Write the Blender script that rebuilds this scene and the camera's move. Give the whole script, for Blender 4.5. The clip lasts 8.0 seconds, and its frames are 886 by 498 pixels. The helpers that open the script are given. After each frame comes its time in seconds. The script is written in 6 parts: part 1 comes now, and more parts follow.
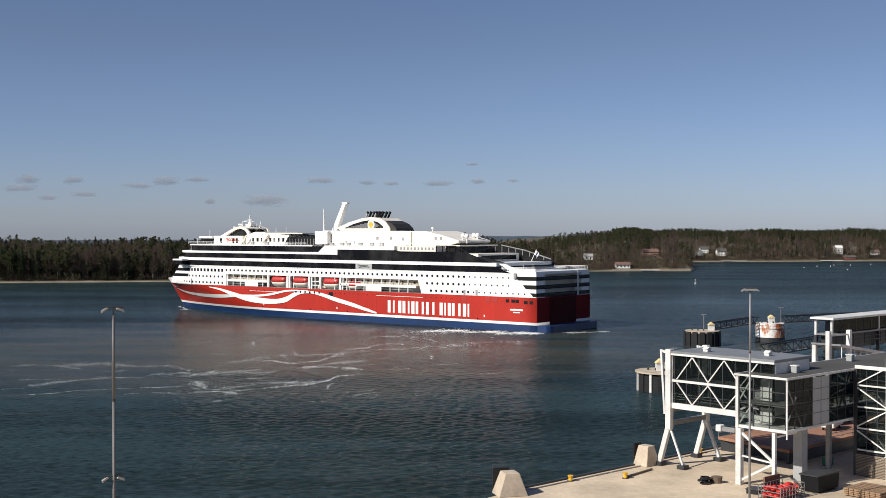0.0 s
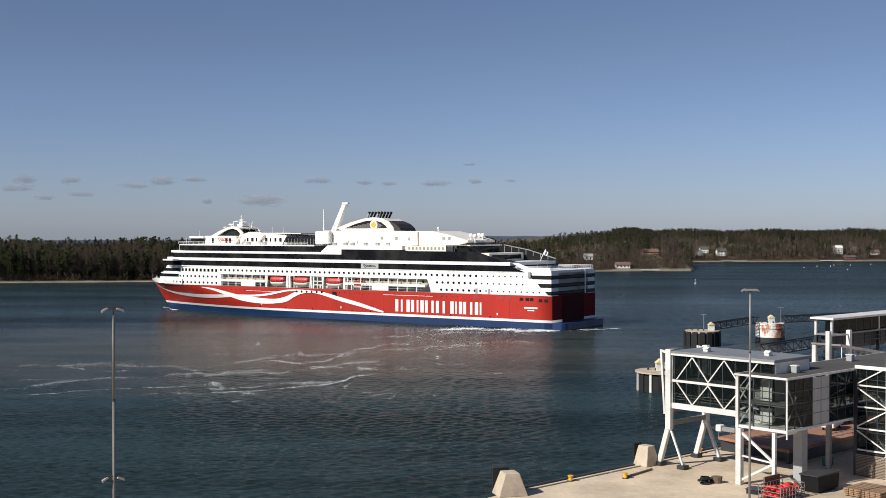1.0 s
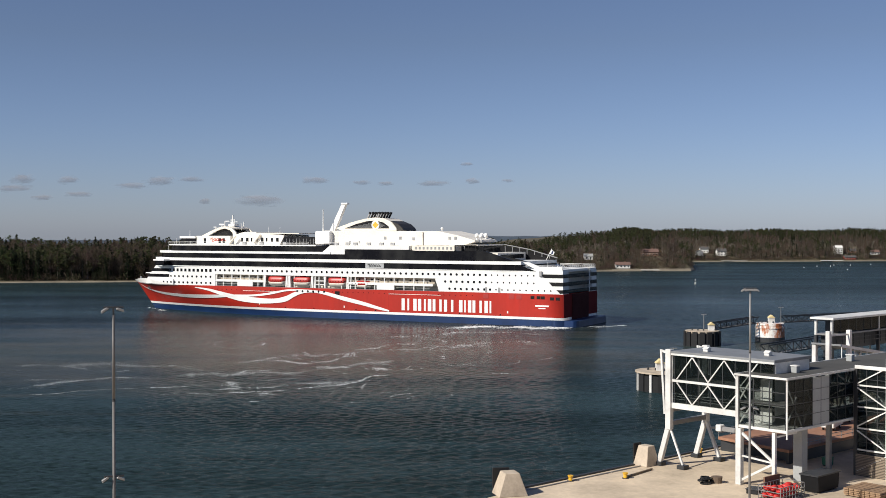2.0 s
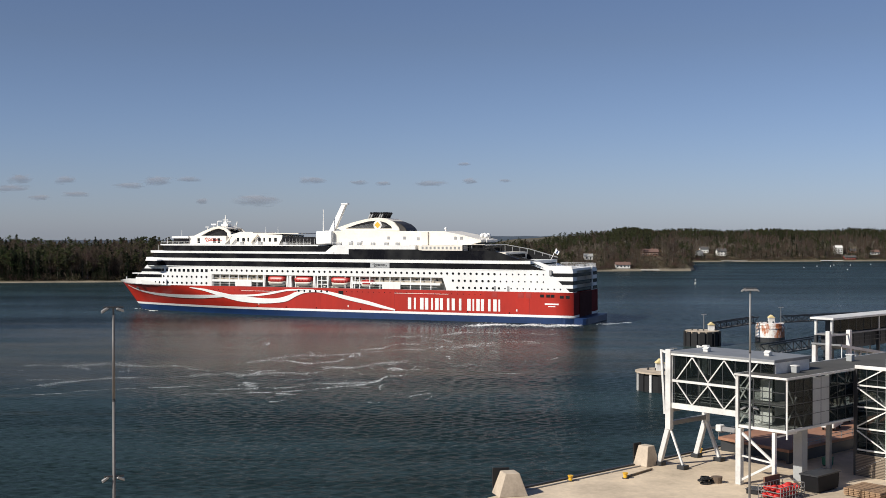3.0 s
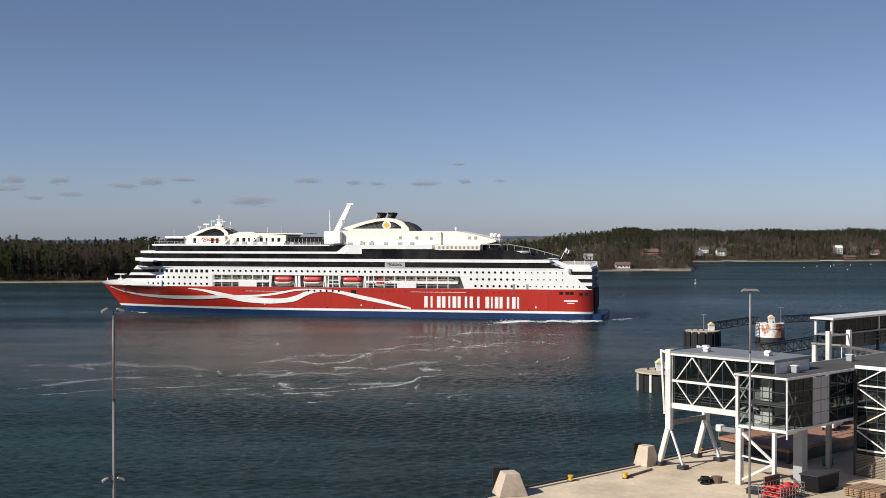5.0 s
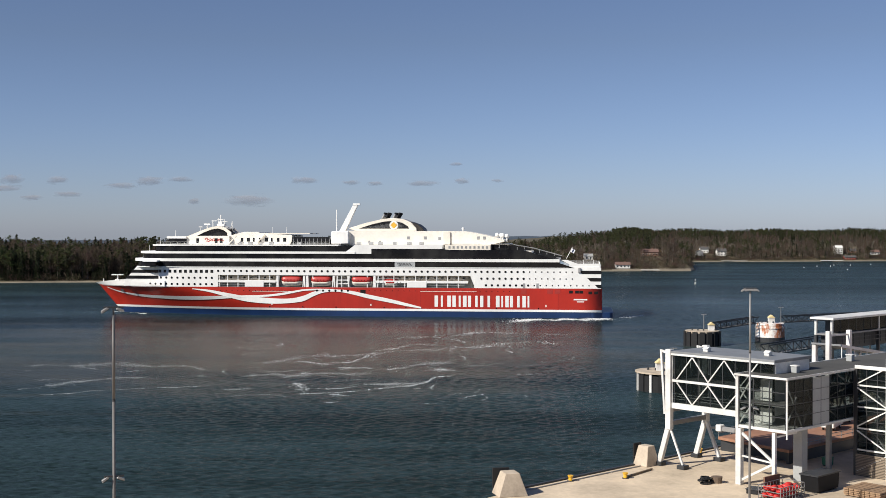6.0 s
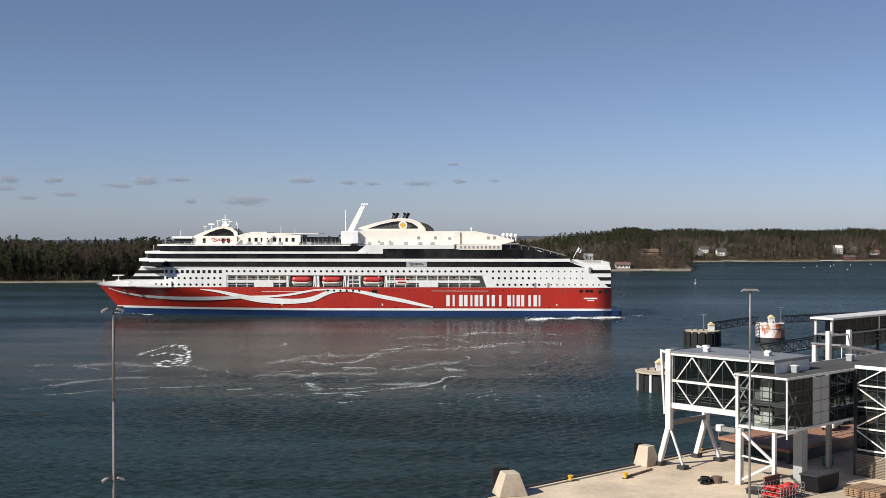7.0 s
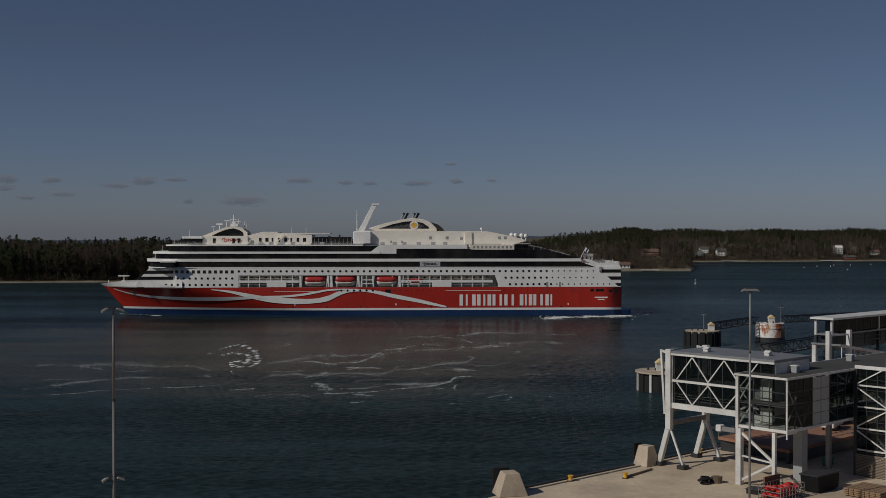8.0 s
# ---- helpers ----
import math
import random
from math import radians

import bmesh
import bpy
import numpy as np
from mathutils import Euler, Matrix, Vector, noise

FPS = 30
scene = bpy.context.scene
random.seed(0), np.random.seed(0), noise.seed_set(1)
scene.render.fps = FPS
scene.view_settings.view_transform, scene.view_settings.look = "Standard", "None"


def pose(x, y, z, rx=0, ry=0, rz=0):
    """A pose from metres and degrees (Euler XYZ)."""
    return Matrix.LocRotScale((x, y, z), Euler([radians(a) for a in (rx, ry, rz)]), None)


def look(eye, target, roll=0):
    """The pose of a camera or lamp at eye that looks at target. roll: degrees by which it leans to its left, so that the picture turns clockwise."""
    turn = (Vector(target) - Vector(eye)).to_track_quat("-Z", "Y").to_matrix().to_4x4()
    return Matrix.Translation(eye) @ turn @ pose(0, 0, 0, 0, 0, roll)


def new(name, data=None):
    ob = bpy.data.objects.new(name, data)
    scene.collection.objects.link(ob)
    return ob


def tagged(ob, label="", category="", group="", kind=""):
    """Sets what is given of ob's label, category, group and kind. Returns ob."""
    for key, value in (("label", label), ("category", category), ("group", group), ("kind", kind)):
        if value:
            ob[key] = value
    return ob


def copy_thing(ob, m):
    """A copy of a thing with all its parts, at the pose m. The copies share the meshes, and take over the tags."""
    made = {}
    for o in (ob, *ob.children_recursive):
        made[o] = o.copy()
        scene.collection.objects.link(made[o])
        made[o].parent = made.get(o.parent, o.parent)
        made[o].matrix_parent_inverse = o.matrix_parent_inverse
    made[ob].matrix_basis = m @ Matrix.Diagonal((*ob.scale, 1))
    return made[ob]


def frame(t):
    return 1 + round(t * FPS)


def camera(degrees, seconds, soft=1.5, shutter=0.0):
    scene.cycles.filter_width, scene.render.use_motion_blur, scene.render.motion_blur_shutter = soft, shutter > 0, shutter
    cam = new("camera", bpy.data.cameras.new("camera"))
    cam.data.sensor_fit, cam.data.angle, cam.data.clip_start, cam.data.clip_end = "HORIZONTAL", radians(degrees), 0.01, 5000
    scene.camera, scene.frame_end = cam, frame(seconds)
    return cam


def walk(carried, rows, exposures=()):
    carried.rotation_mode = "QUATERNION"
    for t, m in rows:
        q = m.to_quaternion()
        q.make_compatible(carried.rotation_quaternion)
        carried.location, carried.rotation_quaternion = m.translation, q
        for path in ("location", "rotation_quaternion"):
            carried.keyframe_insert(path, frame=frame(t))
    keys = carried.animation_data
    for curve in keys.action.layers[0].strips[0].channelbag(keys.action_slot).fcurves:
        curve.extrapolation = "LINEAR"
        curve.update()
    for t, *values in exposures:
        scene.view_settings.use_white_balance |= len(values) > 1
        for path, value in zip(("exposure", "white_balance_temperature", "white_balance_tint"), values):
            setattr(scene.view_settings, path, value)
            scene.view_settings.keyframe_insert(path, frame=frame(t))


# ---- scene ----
# ---------- camera: fixed on a high terrace over the harbour ----------
cam = camera(41.25, 8.0, 0.65)
EYE = pose(0, 0, 34.13, 90 - 0.767, 0, 0)
walk(cam, [(0.0, EYE), (8.0, EYE)],
     exposures=[(0.0, 0.22), (3.5, 0.17), (7.0, 0.35), (7.4, 0.29), (7.6, 0.02), (7.8, -0.63), (8.0, -1.19)])

# ---------- world, sun ----------
SUN_AZ, SUN_EL = 238.0, 36.0
world = bpy.data.worlds.new("sky")
scene.world = world
world.use_nodes = True
wn = world.node_tree.nodes
sky = wn.new("ShaderNodeTexSky")
sky.sky_type, sky.sun_disc = "NISHITA", False
sky.sun_elevation, sky.sun_rotation = radians(SUN_EL), radians(SUN_AZ)
sky.altitude, sky.air_density, sky.dust_density, sky.ozone_density = 50, 1.0, 0.35, 3.0
wn["Background"].inputs["Strength"].default_value = 0.0565
tint = wn.new("ShaderNodeMix")
tint.data_type, tint.blend_type = "RGBA", "MULTIPLY"
tint.inputs["Factor"].default_value = 1.0
# clear spring air: the haze near the horizon stays cool
wc, ws, wr, wm = wn.new("ShaderNodeTexCoord"), wn.new("ShaderNodeSeparateXYZ"), wn.new("ShaderNodeMapRange"), wn.new("ShaderNodeMix")
wr.inputs["From Max"].default_value = 0.16
wm.data_type = "RGBA"
wm.inputs["A"].default_value, wm.inputs["B"].default_value = (0.90, 1.03, 1.57, 1), (0.91, 0.88, 1.05, 1)
world.node_tree.links.new(wc.outputs["Generated"], ws.inputs["Vector"])
world.node_tree.links.new(ws.outputs["Z"], wr.inputs["Value"])
world.node_tree.links.new(wr.outputs["Result"], wm.inputs["Factor"])
world.node_tree.links.new(wm.outputs["Result"], tint.inputs["B"])
world.node_tree.links.new(sky.outputs["Color"], tint.inputs["A"])
world.node_tree.links.new(tint.outputs["Result"], wn["Background"].inputs["Color"])
sun = new("sun", bpy.data.lights.new("sun", "SUN"))
sun.data.energy, sun.data.angle, sun.data.color = 5.0, radians(0.55), (1.0, 0.95, 0.86)
sd = Vector((math.sin(radians(SUN_AZ)) * math.cos(radians(SUN_EL)), math.cos(radians(SUN_AZ)) * math.cos(radians(SUN_EL)), math.sin(radians(SUN_EL))))
sun.matrix_world = look(sd * 500, (0, 0, 0))


# ---------- materials ----------
def mat(name, color, rough=0.6, metal=0.0, vary=0.15, size=3.0, fine=0.3, bump=0.0, spec=0.5, second=None, streak=(1, 1, 1), rnd=0.0, edge=(0.45, 0.95)):
    """Paint, stone or metal with stains at two scales and a fine relief. size: metres of the coarse stains; fine: of the grain."""
    m = bpy.data.materials.new(name)
    m.use_nodes = True
    nt = m.node_tree
    n, ln = nt.nodes, nt.links.new
    b = n["Principled BSDF"]
    b.inputs["Roughness"].default_value, b.inputs["Metallic"].default_value = rough, metal
    b.inputs["Specular IOR Level"].default_value = spec
    tc, mp = n.new("ShaderNodeTexCoord"), n.new("ShaderNodeMapping")
    mp.inputs["Scale"].default_value = streak
    ln(tc.outputs["Object"], mp.inputs["Vector"])
    a, c = n.new("ShaderNodeTexNoise"), n.new("ShaderNodeTexNoise")
    a.inputs["Scale"].default_value, a.inputs["Detail"].default_value = 1.0 / size, 5
    c.inputs["Scale"].default_value, c.inputs["Detail"].default_value = 1.0 / fine, 4
    for t in (a, c):
        ln(mp.outputs["Vector"], t.inputs["Vector"])
    add = n.new("ShaderNodeMath")
    add.operation = "MULTIPLY_ADD"
    add.inputs[1].default_value = 0.4
    ln(c.outputs["Fac"], add.inputs[0]), ln(a.outputs["Fac"], add.inputs[2])
    ramp = n.new("ShaderNodeMapRange")
    ramp.inputs["From Min"].default_value, ramp.inputs["From Max"].default_value = edge
    ln(add.outputs[0], ramp.inputs["Value"])
    mix = n.new("ShaderNodeMix")
    mix.data_type = "RGBA"
    lo = second or tuple(x * (1 - vary) for x in color)
    hi = tuple(min(1, x * (1 + vary * 0.5)) for x in color)
    mix.inputs["A"].default_value, mix.inputs["B"].default_value = (*hi, 1), (*lo, 1)
    ln(ramp.outputs["Result"], mix.inputs["Factor"])
    out = mix.outputs["Result"]
    if rnd:
        oi, hs, mr = n.new("ShaderNodeObjectInfo"), n.new("ShaderNodeHueSaturation"), n.new("ShaderNodeMapRange")
        mr.inputs["To Min"].default_value, mr.inputs["To Max"].default_value = 1 - rnd, 1 + rnd
        ln(oi.outputs["Random"], mr.inputs["Value"]), ln(mr.outputs["Result"], hs.inputs["Value"])
        ln(out, hs.inputs["Color"])
        out = hs.outputs["Color"]
    ln(out, b.inputs["Base Color"])
    rr = n.new("ShaderNodeMapRange")
    rr.inputs["To Min"].default_value, rr.inputs["To Max"].default_value = max(0.02, rough - 0.08), min(1, rough + 0.08)
    ln(a.outputs["Fac"], rr.inputs["Value"]), ln(rr.outputs["Result"], b.inputs["Roughness"])
    if bump:
        bp = n.new("ShaderNodeBump")
        bp.inputs["Distance"].default_value, bp.inputs["Strength"].default_value = bump, 0.6
        ln(c.outputs["Fac"], bp.inputs["Height"]), ln(bp.outputs["Normal"], b.inputs["Normal"])
    return m


def glass_mat(name, tint=(0.7, 0.78, 0.76), clear=0.55, rough=0.02):
    """A thin tinted pane: part of the light goes through, part is mirrored by the gloss of the surface."""
    m = bpy.data.materials.new(name)
    m.use_nodes = True
    n, ln = m.node_tree.nodes, m.node_tree.links.new
    b = n["Principled BSDF"]
    b.inputs["Base Color"].default_value = (0.010, 0.013, 0.013, 1)
    b.inputs["Specular IOR Level"].default_value = 0.22
    b.inputs["Roughness"].default_value = rough
    tr, mx = n.new("ShaderNodeBsdfTransparent"), n.new("ShaderNodeMixShader")
    tr.inputs["Color"].default_value = (*tint, 1)
    mx.inputs["Fac"].default_value = clear
    ln(b.outputs[0], mx.inputs[1]), ln(tr.outputs[0], mx.inputs[2])
    ln(mx.outputs[0], n["Material Output"].inputs["Surface"])
    return m


def leaf_mat(name, color, dark):
    """Foliage: each clump (an island of the mesh) takes its own tone."""
    m = bpy.data.materials.new(name)
    m.use_nodes = True
    n, ln = m.node_tree.nodes, m.node_tree.links.new
    b, g, mix = n["Principled BSDF"], n.new("ShaderNodeNewGeometry"), n.new("ShaderNodeMix")
    b.inputs["Roughness"].default_value = 0.85
    b.inputs["Specular IOR Level"].default_value = 0.15
    mix.data_type = "RGBA"
    mix.inputs["A"].default_value, mix.inputs["B"].default_value = (*color, 1), (*dark, 1)
    ln(g.outputs["Random Per Island"], mix.inputs["Factor"])
    no, tc, mul = n.new("ShaderNodeTexNoise"), n.new("ShaderNodeTexCoord"), n.new("ShaderNodeMix")
    no.inputs["Scale"].default_value = 0.14
    ln(tc.outputs["Object"], no.inputs["Vector"])
    mul.data_type, mul.blend_type = "RGBA", "MULTIPLY"
    mul.inputs["Factor"].default_value = 0.6
    ln(mix.outputs["Result"], mul.inputs["A"]), ln(no.outputs["Color"], mul.inputs["B"])
    gm = n.new("ShaderNodeGamma")
    gm.inputs["Gamma"].default_value = 0.9
    ln(mul.outputs["Result"], gm.inputs["Color"]), ln(gm.outputs["Color"], b.inputs["Base Color"])
    tl, mx = n.new("ShaderNodeBsdfTranslucent"), n.new("ShaderNodeMixShader")
    mx.inputs["Fac"].default_value = 0.42
    ln(gm.outputs["Color"], tl.inputs["Color"]), ln(b.outputs[0], mx.inputs[1]), ln(tl.outputs[0], mx.inputs[2])
    ln(mx.outputs[0], n["Material Output"].inputs["Surface"])
    return m


def water_mat():
    m = bpy.data.materials.new("sea_water")
    m.use_nodes = True
    n, ln = m.node_tree.nodes, m.node_tree.links.new
    b = n["Principled BSDF"]
    b.inputs["Roughness"].default_value, b.inputs["IOR"].default_value = 0.10, 1.33
    tc = n.new("ShaderNodeTexCoord")
    hs = []
    for k, (sx, sy, w) in enumerate(((0.30, 0.62, 0.32), (1.1, 2.1, 0.34), (0.03, 0.08, 0.5))):
        mp, t, mu = n.new("ShaderNodeMapping"), n.new("ShaderNodeTexNoise"), n.new("ShaderNodeMath")
        mp.inputs["Scale"].default_value = (sx, sy, 1)
        mp.inputs["Rotation"].default_value = (0, 0, 0.25 - 0.3 * k)
        t.inputs["Scale"].default_value, t.inputs["Detail"].default_value = 1.0, 3
        t.inputs["Roughness"].default_value = 0.6
        mu.operation = "MULTIPLY"
        mu.inputs[1].default_value = w
        ln(tc.outputs["Object"], mp.inputs["Vector"]), ln(mp.outputs["Vector"], t.inputs["Vector"]), ln(t.outputs["Fac"], mu.inputs[0])
        hs.append(mu)
    a1, a2 = n.new("ShaderNodeMath"), n.new("ShaderNodeMath")
    ln(hs[0].outputs[0], a1.inputs[0]), ln(hs[1].outputs[0], a1.inputs[1])
    ln(a1.outputs[0], a2.inputs[0]), ln(hs[2].outputs[0], a2.inputs[1])
    # gusts: smoother and rougher fields of water
    mp, gu = n.new("ShaderNodeMapping"), n.new("ShaderNodeTexNoise")
    mp.inputs["Scale"].default_value = (0.0035, 0.020, 1)
    gu.inputs["Detail"].default_value = 3
    gu.inputs["Scale"].default_value = 1.0
    ln(tc.outputs["Object"], mp.inputs["Vector"]), ln(mp.outputs["Vector"], gu.inputs["Vector"])
    st = n.new("ShaderNodeMapRange")
    st.inputs["From Min"].default_value, st.inputs["From Max"].default_value = 0.35, 0.65
    st.inputs["To Min"].default_value, st.inputs["To Max"].default_value = 0.35, 1.15
    ln(gu.outputs["Fac"], st.inputs["Value"])
    bp = n.new("ShaderNodeBump")
    bp.inputs["Distance"].default_value = WAVE
    # the ferry's turning wake lies smoother than the open water
    cmp_, cl, cr, cs = n.new("ShaderNodeMapping"), n.new("ShaderNodeVectorMath"), n.new("ShaderNodeMapRange"), n.new("ShaderNodeMath")
    cmp_.inputs["Location"].default_value = (0.24, -2.95, 0)
    cmp_.inputs["Scale"].default_value = (1 / 125.0, 1 / 140.0, 1)
    cl.operation, cs.operation = "LENGTH", "MULTIPLY"
    cr.inputs["From Min"].default_value, cr.inputs["From Max"].default_value = 0.5, 1.05
    cr.inputs["To Min"].default_value, cr.inputs["To Max"].default_value = 1.0, 1.7
    ln(tc.outputs["Object"], cmp_.inputs["Vector"]), ln(cmp_.outputs["Vector"], cl.inputs[0]), ln(cl.outputs["Value"], cr.inputs["Value"])
    ln(st.outputs["Result"], cs.inputs[0]), ln(cr.outputs["Result"], cs.inputs[1])
    fr, fm = n.new("ShaderNodeMapRange"), n.new("ShaderNodeMath")
    fr.inputs["From Min"].default_value, fr.inputs["From Max"].default_value = 2.0, 4.0
    fr.inputs["To Min"].default_value, fr.inputs["To Max"].default_value = 1.0, 6.0
    fm.operation = "MULTIPLY"
    ln(cl.outputs["Value"], fr.inputs["Value"]), ln(fr.outputs["Result"], fm.inputs[0]), ln(a2.outputs[0], fm.inputs[1])
    ln(cs.outputs[0], bp.inputs["Strength"])
    ro = n.new("ShaderNodeMapRange")
    ro.inputs["From Min"].default_value, ro.inputs["From Max"].default_value = 1.8, 3.6
    ro.inputs["To Min"].default_value, ro.inputs["To Max"].default_value = 0.13, 0.26
    ln(cl.outputs["Value"], ro.inputs["Value"]), ln(ro.outputs["Result"], b.inputs["Roughness"])
    gl = n.new("ShaderNodeMapRange")
    gl.inputs["From Min"].default_value, gl.inputs["From Max"].default_value = 0.6, 1.5
    gl.inputs["To Min"].default_value, gl.inputs["To Max"].default_value = 0.011, 0.005
    ln(cl.outputs["Value"], gl.inputs["Value"]), ln(gl.outputs["Result"], b.inputs["Specular IOR Level"])
    ln(fm.outputs[0], bp.inputs["Height"]), ln(bp.outputs["Normal"], b.inputs["Normal"])
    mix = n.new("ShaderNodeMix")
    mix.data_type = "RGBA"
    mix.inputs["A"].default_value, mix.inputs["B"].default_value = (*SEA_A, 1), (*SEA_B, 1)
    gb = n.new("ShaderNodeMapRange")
    # cat's paws across the wind, fine ripples: sheen painted into colour as bright streaks
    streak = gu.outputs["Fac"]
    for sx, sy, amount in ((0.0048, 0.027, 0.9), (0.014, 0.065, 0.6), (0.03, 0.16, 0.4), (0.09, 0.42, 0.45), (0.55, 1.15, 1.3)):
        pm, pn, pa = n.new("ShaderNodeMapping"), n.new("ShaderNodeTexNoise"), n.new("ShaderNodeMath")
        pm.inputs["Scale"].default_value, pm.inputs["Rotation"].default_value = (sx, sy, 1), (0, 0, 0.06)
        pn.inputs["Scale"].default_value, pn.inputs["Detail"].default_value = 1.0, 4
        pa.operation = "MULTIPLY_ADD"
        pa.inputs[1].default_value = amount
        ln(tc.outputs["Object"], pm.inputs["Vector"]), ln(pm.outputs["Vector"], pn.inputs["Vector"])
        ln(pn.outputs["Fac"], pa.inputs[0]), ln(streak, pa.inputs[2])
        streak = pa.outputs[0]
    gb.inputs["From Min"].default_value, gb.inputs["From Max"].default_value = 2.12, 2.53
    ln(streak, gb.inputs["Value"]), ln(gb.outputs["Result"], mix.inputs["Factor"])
    # long calm lanes between the gusts, dark reflections painted into their base colour
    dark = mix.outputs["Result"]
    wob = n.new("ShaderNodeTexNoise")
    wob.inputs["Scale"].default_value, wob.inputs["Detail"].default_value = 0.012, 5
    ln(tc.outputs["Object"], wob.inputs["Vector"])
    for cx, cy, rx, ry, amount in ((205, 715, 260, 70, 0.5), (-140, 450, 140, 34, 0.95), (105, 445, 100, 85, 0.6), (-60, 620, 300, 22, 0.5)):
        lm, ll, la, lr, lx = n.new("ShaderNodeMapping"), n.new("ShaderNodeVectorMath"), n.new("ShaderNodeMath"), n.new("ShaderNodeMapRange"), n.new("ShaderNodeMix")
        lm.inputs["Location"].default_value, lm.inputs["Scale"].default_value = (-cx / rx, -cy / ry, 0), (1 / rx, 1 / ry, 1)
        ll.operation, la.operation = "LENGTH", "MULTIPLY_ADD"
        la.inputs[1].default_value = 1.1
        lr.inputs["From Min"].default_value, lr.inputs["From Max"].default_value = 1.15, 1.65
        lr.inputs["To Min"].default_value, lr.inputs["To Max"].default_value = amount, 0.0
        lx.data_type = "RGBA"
        lx.inputs["B"].default_value = (*SEA_DARK_REFLECT, 1)
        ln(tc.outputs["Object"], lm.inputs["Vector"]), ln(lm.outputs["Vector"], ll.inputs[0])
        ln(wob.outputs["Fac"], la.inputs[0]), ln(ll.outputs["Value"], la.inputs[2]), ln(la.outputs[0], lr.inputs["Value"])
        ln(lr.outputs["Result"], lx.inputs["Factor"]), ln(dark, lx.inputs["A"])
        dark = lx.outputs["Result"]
    # silt stirred by thrusters, with the ferry's brownish reflection painted into the same colour
    sm, sl, sn = n.new("ShaderNodeMapping"), n.new("ShaderNodeVectorMath"), n.new("ShaderNodeTexNoise")
    sm.inputs["Location"].default_value = (45 / 115.0, -350 / 92.0, 0)
    sm.inputs["Scale"].default_value = (1 / 115.0, 1 / 92.0, 1)
    sl.operation = "LENGTH"
    sn.inputs["Scale"].default_value, sn.inputs["Detail"].default_value = 0.022, 6
    sa, sr, sx = n.new("ShaderNodeMath"), n.new("ShaderNodeMapRange"), n.new("ShaderNodeMix")
    sa.operation = "MULTIPLY_ADD"
    sa.inputs[1].default_value = 2.4
    ln(tc.outputs["Object"], sm.inputs["Vector"]), ln(sm.outputs["Vector"], sl.inputs[0])
    sv = n.new("ShaderNodeMapping")
    sv.inputs["Scale"].default_value = (0.6, 2.6, 1)
    ln(tc.outputs["Object"], sv.inputs["Vector"]), ln(sv.outputs["Vector"], sn.inputs["Vector"])
    ln(sn.outputs["Fac"], sa.inputs[0]), ln(sl.outputs["Value"], sa.inputs[2])
    sr.inputs["From Min"].default_value, sr.inputs["From Max"].default_value = 1.35, 2.5
    sr.inputs["To Min"].default_value, sr.inputs["To Max"].default_value = 0.85, 0.0
    ln(sa.outputs[0], sr.inputs["Value"])
    sx.data_type = "RGBA"
    sx.inputs["B"].default_value = (*SILT_REFLECT, 1)
    ln(sr.outputs["Result"], sx.inputs["Factor"]), ln(dark, sx.inputs["A"])
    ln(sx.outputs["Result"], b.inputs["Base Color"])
    return m


WAVE = 0.30
SEA_DARK_REFLECT = (0.0062, 0.0108, 0.0098)
SILT_REFLECT = (0.083, 0.076, 0.061)
# SEA_B is the brighter tone, blued to carry the sky's reflection
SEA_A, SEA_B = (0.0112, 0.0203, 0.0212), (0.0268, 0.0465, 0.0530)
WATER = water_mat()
RED = mat("red_ship_paint", (0.425, 0.027, 0.015), 0.35, vary=0.22, size=9, fine=1.2, streak=(1, 1, 0.25))
WHITE = mat("white_ship_paint", (0.82, 0.81, 0.78), 0.4, vary=0.10, size=7, fine=0.9, streak=(1, 1, 0.3))
CREAM = mat("cream_ship_paint", (0.80, 0.74, 0.64), 0.45, vary=0.10, size=5, fine=0.8)
BLUE = mat("blue_ship_paint", (0.011, 0.034, 0.108), 0.4, vary=0.35, size=8, fine=0.9, streak=(1, 1, 0.4))
# the paler second tone paints mottled reflections onto the glass
BLACKGLASS = mat("dark_window_glass", (0.006, 0.006, 0.008), 0.07, second=(0.024, 0.024, 0.024), size=11, fine=3, spec=0.3, edge=(0.62, 0.85))
BLACK = mat("black_ship_paint", (0.012, 0.012, 0.013), 0.6, vary=0.3, size=5, spec=0.15)
HOLE = mat("porthole_glass", (0.010, 0.011, 0.013), 0.12, vary=0.2)
# CREAM at about 0.78: shade of the boat recess put into the paint
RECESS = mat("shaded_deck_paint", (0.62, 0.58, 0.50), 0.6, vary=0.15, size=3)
BOATRED = mat("lifeboat_orange_red", (0.43, 0.034, 0.027), 0.4, vary=0.15, size=2)
GOLD = mat("gold_paint", (0.75, 0.42, 0.05), 0.4, vary=0.1)
GREY = mat("grey_ship_paint", (0.30, 0.30, 0.30), 0.5, vary=0.2, size=4)
CONCRETE = mat("quay_concrete", (0.58, 0.47, 0.34), 0.85, vary=0.38, size=9, fine=0.7, bump=0.02)
BLOCK = mat("cast_concrete", (0.46, 0.38, 0.29), 0.85, vary=0.25, size=2.0, fine=0.25, bump=0.02)
STEELW = mat("white_painted_steel", (0.66, 0.65, 0.62), 0.5, vary=0.28, size=3, fine=0.4)
ROOFGREY = mat("light_grey_roof_sheet", (0.20, 0.205, 0.21), 0.5, vary=0.2, size=5, fine=0.5)
ROOFDARK = mat("dark_felt_roof", (0.066, 0.064, 0.058), 0.9, vary=0.3, size=5, fine=0.4, bump=0.01)
